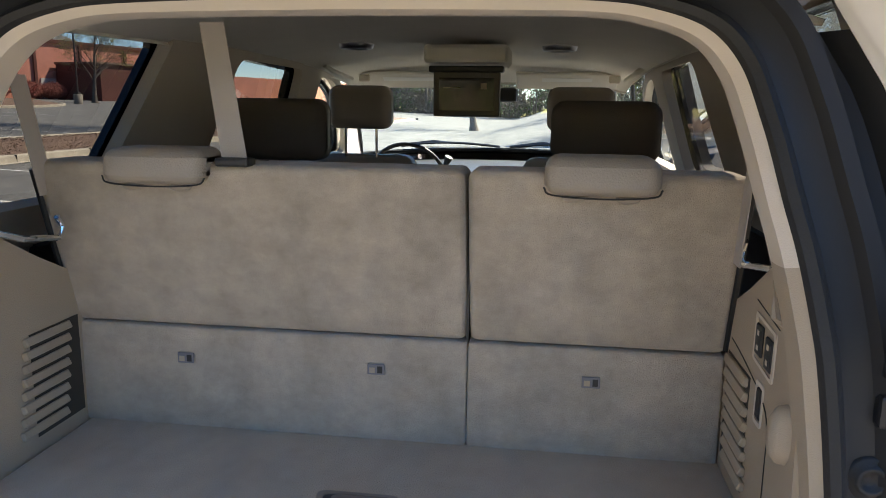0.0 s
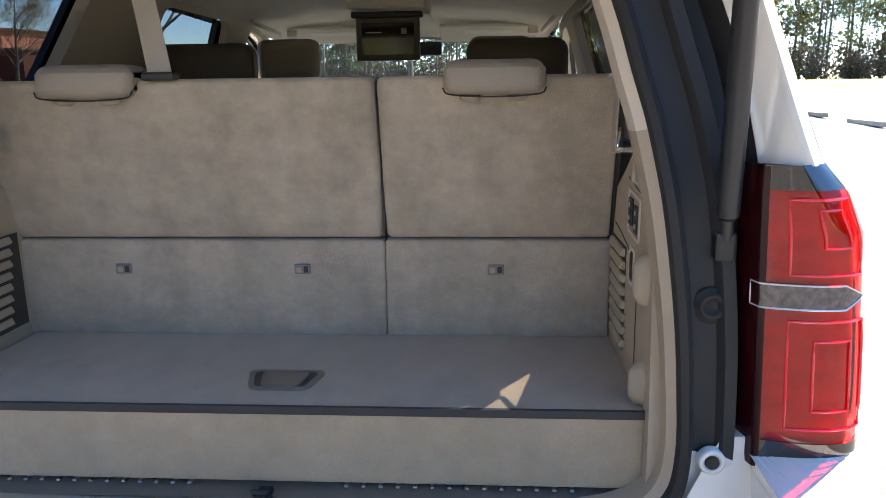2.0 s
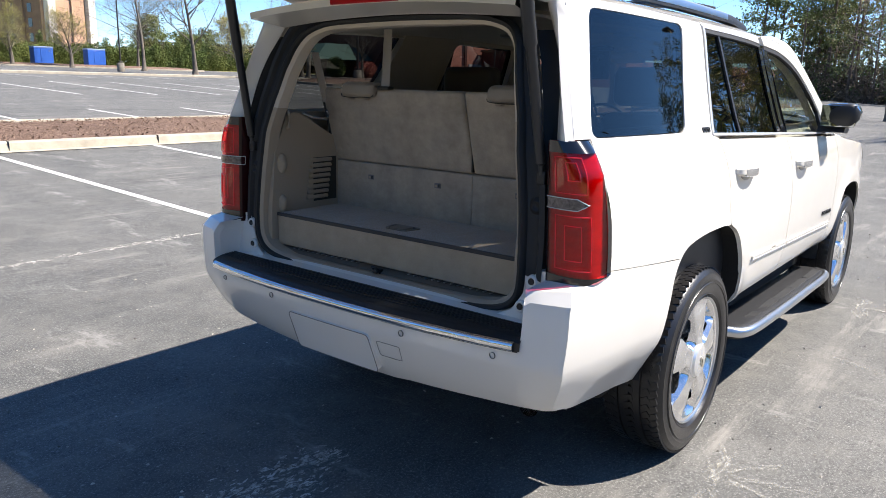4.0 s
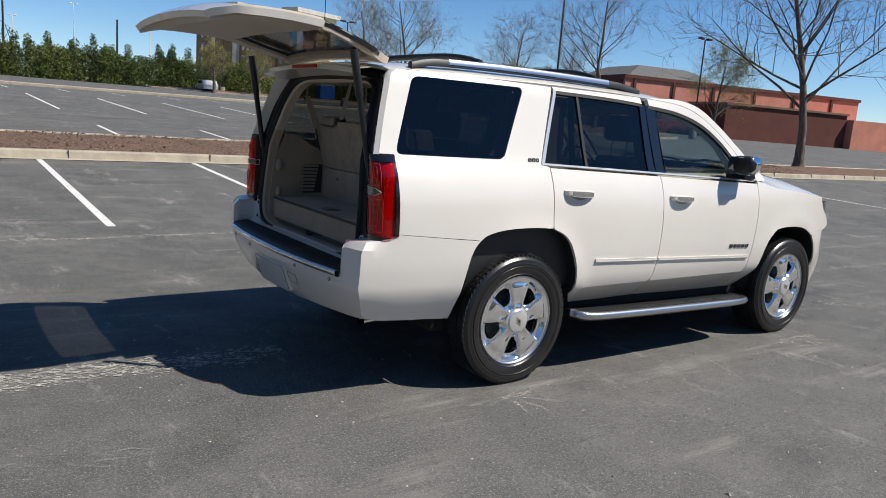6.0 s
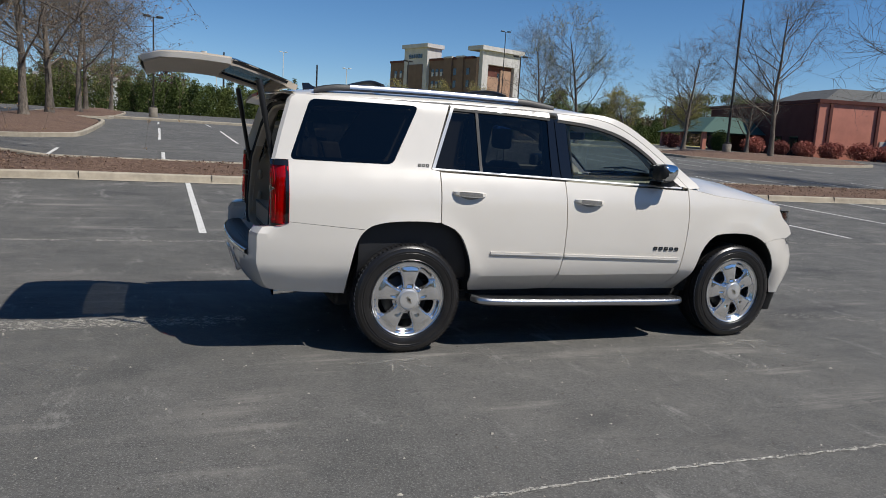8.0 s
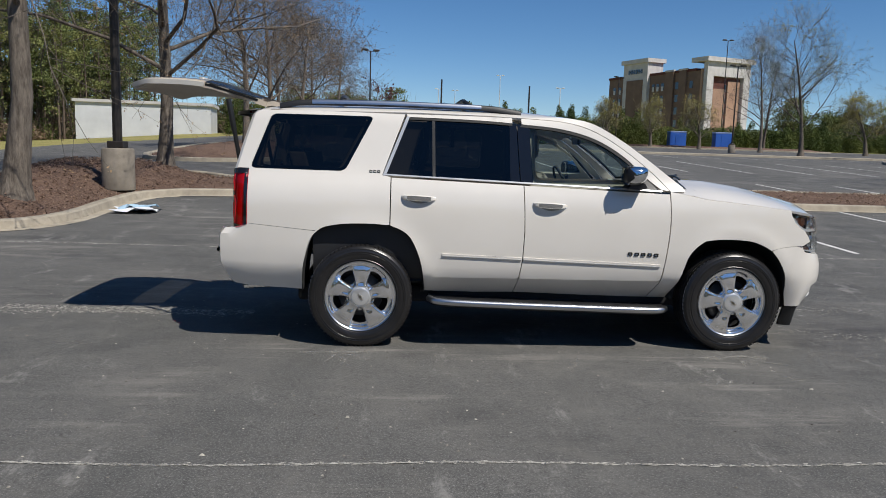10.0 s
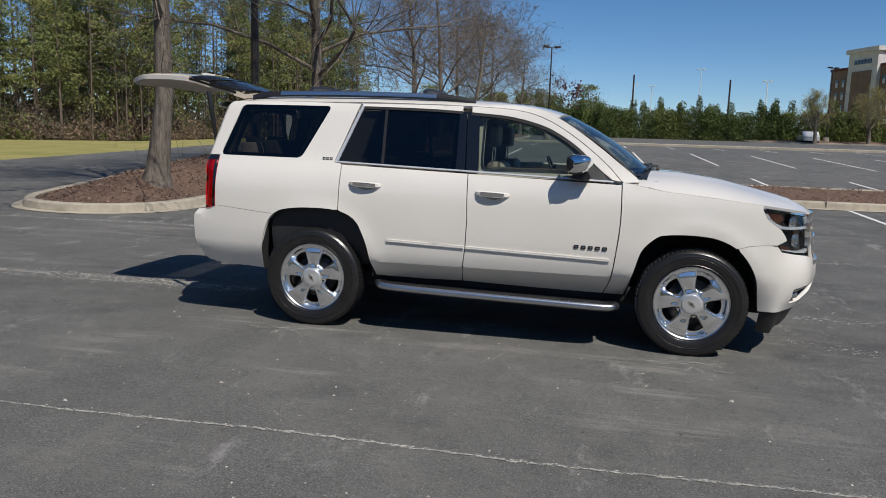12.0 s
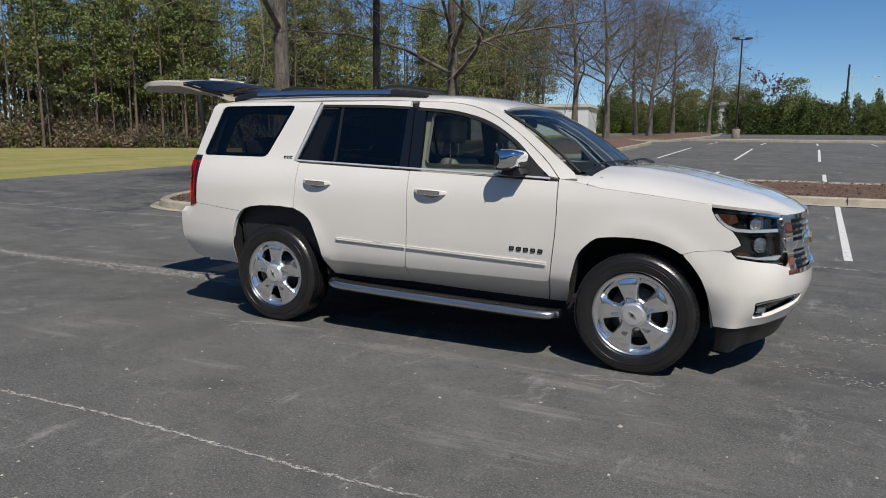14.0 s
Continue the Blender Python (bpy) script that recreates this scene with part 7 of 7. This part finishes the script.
BLUE = simple("blue_plastic", (.02, .10, .42), .5)
for x, y in ((38, 91.2), (43.5, 89.5)):
    z = ground_z(x, y)
    t = thing("portable_toilet", "blue plastic portable toilet cabin", "cabin", (x, y, z), "blue cabins")
    part("cabin", box_bm(-1.1, 1.1, -.6, .6, .05, 2.1, .05), BLUE, t)
    part("cabin_roof", box_bm(-1.14, 1.14, -.64, .64, 2.1, 2.25, .06), simple("pale_blue", (.2, .3, .5), .5) if "pale_blue" not in bpy.data.materials else bpy.data.materials["pale_blue"], t)
    part("cabin_door", box_bm(-.35, .35, -.63, -.60, .1, 1.95, .02), BLUE, t)


def far_car(x, y, turn, colour):
    t = thing("parked_car", "small white car parked by the hedge", "car", (x, y, ground_z(x, y)))
    rows = []
    for s in (-.88, -.86, .86, .88):
        w = 1 if abs(s) < .87 else .96
        rows.append([(px * w, s, pz) for px, pz in ((-2.2, .35), (-2.25, .8), (-1.9, .95), (-1.2, 1.42), (.5, 1.45), (1.2, 1.0), (2.1, .85), (2.25, .55), (2.2, .35))])
    part("body", loft(rows, True, False, True), colour, t)
    part("side_glass", loft([[(px, s, pz) for px, pz in ((-1.6, 1.0), (-1.1, 1.36), (.45, 1.38), (1.0, 1.02))] for s in (-.89, .89)], True, False, True), GLOSSBLACK, t)
    for wx in (-1.4, 1.4):
        for s in (-.8, .8):
            w = part("wheel", lathe([(0, -.1), (.2, -.1), (.32, -.08), (.32, .08), (0, .1)], 16), TYRE, t)
            w.location = (wx, s, .32)
    t.rotation_euler = (0, 0, turn)


far_car(27, 89, 1.5, simple("white_car_paint", (.7, .7, .7), .3, coat=.8))


def facade_mat(name, base, scale=1.0):
    m = Mat(name, base, .9, 0, .2)
    m.link("Base Color", m.ramp(m.noise(.5 * scale, 6, .6), [(.3, tuple(c * .85 for c in base)), (.7, tuple(c * 1.12 for c in base))]))
    return m.m


# DBRICK serves dark brick parts and also walls coloured as if in shade
STUCCO, CREAM, HBRICK, RBRICK, DBRICK = facade_mat("brown_stucco", (.20, .135, .10)), facade_mat("cream_stucco", (.55, .525, .50)), facade_mat("tan_brick", (.40, .25, .17)), facade_mat("red_brick", (.56, .235, .17)), facade_mat("dark_and_shaded_brick", (.13, .052, .042))
WINDOWM = simple("far_glass", (.012, .014, .018), .1, coat=.5)


def block(parent, name, x0, x1, y0, y1, z0, z1, mat, label=""):
    return part(name, box_bm(x0, x1, y0, y1, z0, z1), mat, parent, label)


# hotel: portal front along +x facing -y, long shaded side along y facing -x
hx, hy = 73.0, 169.4
H = thing("hotel", "six-storey brown and cream hotel with a portal front", "building", (hx, hy, ground_z(hx, hy)))
H.rotation_euler, H.scale = (0, 0, radians(20)), (.68, 1.0, 1.04)
block(H, "main_block", 0, 22, 0, 36, -2, 18.2, STUCCO)
block(H, "roof_edge", -.25, 22.2, 1.4, 36.2, 18.2, 18.8, DBRICK)
block(H, "front_skin", .02, 21.98, -.5, -.02, -2, 18.6, HBRICK)
for x0, x1 in ((.6, 3.6), (17.6, 20.6)):
    block(H, "portal_post", x0, x1, -1.8, -.52, -2, 17.0, CREAM)
block(H, "portal_beam", .6, 20.6, -1.8, -.52, 17.0, 20.2, CREAM)
block(H, "portal_cornice", -.6, 21.6, -2.6, 3.0, 20.2, 21.2, CREAM)
# the portal's shaded depth, put in as a slab of dark colour
block(H, "portal_shade", 3.7, 17.5, -.75, -.51, 3.2, 16.9, DBRICK)
block(H, "portal_bay", 4.0, 10.2, -1.1, -.76, 3.2, 14.2, HBRICK)
block(H, "portal_bay", 11.3, 16.9, -1.1, -.76, 3.2, 16.1, HBRICK)
block(H, "entrance_roof", 2, 20, -7, -1.9, 3.2, 3.9, CREAM)
for px_ in (2.6, 18.8):
    block(H, "entrance_post", px_, px_ + .7, -6.8, -6.1, -2, 3.2, RBRICK)
for y0, y1 in ((4.5, 7.0), (9.0, 12.0)):
    block(H, "side_bay", -.7, -.01, y0, y1, -2, 18.6, STUCCO)
    block(H, "bay_cap", -.9, .3, y0 - .15, y1 + .15, 18.6, 19.0, CREAM)
block(H, "tower", -1.4, 6, 18.5, 28.5, -2, 21.6, CREAM)
block(H, "tower_panel", -1.7, -1.42, 20.2, 26.8, -2, 17.4, STUCCO)
block(H, "tower_cornice", -2.2, 6.6, 17.9, 29.1, 21.6, 22.6, CREAM)
for k in range(6):
    part("sign_bar", box_bm(-1.6, -1.42, 20.6 + k * 1.0, 21.3 + k * 1.0, 19.0, 20.0), WINDOWM, H)
wv = bpy.data.meshes.new("hotel_window")
b = box_bm(-.07, .07, -.55, .55, -.85, .85)
b.to_mesh(wv)
b.free()
wv.materials.append(WINDOWM)
for fl in range(5):
    for wy in (3.0, 8.0, 13.4, 15.2, 17.0, 31.0, 33.4):
        o = new("window", wv)
        o.parent, o.location = H, (-.05, wy, 3.2 + fl * 3.0)
        if wy not in (3.0, 8.0):
            block(o, "blind", -.11, -.075, -.40, .40, -.95, .15, CREAM)
    for wx in (10.5,):
        o = new("window", wv)
        o.parent, o.location, o.rotation_euler = H, (wx, -.78, 4.0 + fl * 2.6), (0, 0, radians(90))

# brick store by the far corner
B1 = thing("brick_building", "long red brick store with a shaded side and green porch", "building", (69, 59, ground_z(69, 59)))
B1.rotation_euler = (0, 0, radians(-14))
block(B1, "wall", 0, 40, 0, 26, -2.5, 6.3, RBRICK)
block(B1, "parapet", -.2, 40.2, -.2, 26.2, 6.3, 6.7, DBRICK)
# thin darker skin: this side's shade is put into its colour
block(B1, "shaded_side_skin", -.25, -.01, .4, 25.6, -2.5, 6.2, DBRICK)
for px_ in (1.2, 7.2, 13.5, 20.5, 27.5, 34.5):
    block(B1, "downpipe", px_, px_ + .35, -.22, -.01, -2.5, 6.2, DBRICK)
block(B1, "screen_wall", 10, 30, -7, -.25, -2.5, 3.9, DBRICK)
block(B1, "screen_coping", 9.8, 30.2, -7.2, -.25, 3.9, 4.15, STUCCO)
block(B1, "low_wing", 30.1, 78, -8, -.25, -2.5, 3.4, RBRICK)
block(B1, "loading_door", 8.0, 10.0, -.12, -.005, -.6, 2.3, CREAM)
part("roof", loft([[(4, 6, 6.7), (22, 6, 6.7), (22, 22, 6.7), (4, 22, 6.7)], [(9, 10, 9.0), (17, 10, 9.0), (17, 18, 9.0), (9, 18, 9.0)]], True, False, True), simple("slate_roof", (.10, .10, .095), .8, var=.2), B1)
part("porch_roof", loft([[(-9, 10, 2.5), (-.3, 10, 2.5), (-.3, 24, 2.5), (-9, 24, 2.5)], [(-5, 14.5, 4.7), (-.3, 14.5, 4.7), (-.3, 19.5, 4.7), (-5, 19.5, 4.7)]], True, False, True), simple("green_canopy", (.06, .115, .09), .6), B1, "green porch roof")
for py_ in (10.6, 17, 23.4):
    block(B1, "porch_post", -8.6, -8.1, py_ - .25, py_ + .25, -2, 2.5, RBRICK)
for py_ in (3.0, 6.5, 12.5, 21):
    block(B1, "window", -.32, -.2, py_, py_ + 1.8, .2, 2.4, WINDOWM)
W1 = thing("white_warehouse", "long white metal-clad warehouse behind the trees", "building", (-44, 100, ground_z(-44, 100)))
W1.rotation_euler = (0, 0, radians(8))
block(W1, "wall", 0, 18, 0, 10, -1.5, 5.2, simple("white_cladding", (.62, .63, .64), .5, var=.08, vscale=.6))
block(W1, "roof", -.3, 18.3, -.3, 10.3, 5.2, 5.6, CREAM)
W2 = thing("white_warehouse", "low pale building behind the trees", "building", (-16, 100, ground_z(-16, 100)))
block(W2, "wall", 0, 9, 0, 8, -1, 3.8, bpy.data.materials["white_cladding"])
block(W2, "roof", -.3, 9.3, -.3, 8.3, 3.8, 4.1, CREAM)

# litter by the kerb
lt = thing("litter", "crumpled white and blue paper litter by the kerb", "litter", (-4.6, 7.6, ground_z(-4.6, 7.6)))
rs = np.random.RandomState(9)
for k, mt in enumerate((simple("paper_white", (.7, .72, .74), .8), simple("paper_blue", (.35, .5, .62), .8), BLACK)):
    vs = [(rs.uniform(-.05, .05) + (i / 5 - .5) * (.75 - .15 * k), rs.uniform(-.05, .05) + (j / 4 - .5) * .42 + .12 * k, .02 + .05 * k * (k < 2) + rs.uniform(0, .10)) for j in range(5) for i in range(6)]
    if k == 2:
        vs = [(x * 1.4, y * 1.2, z * .3 + .005) for x, y, z in vs]
    part("sheet", solid((vs, grid_faces(5, 6)), .004), mt, lt)
# wheel stops on the far bay
for k in range(4):
    x, y = 17.6 + 3.0 * k, -10.0 + .12 * k
    ob = part("wheel_stop", moved(box_bm(-.9, .9, -.09, .09, 0, .13, .03), pose(x, y, ground_z(x, y))), CONCRETE)
    tagged(ob, "short concrete wheel stop on asphalt", "wheel stop", "wheel stops")
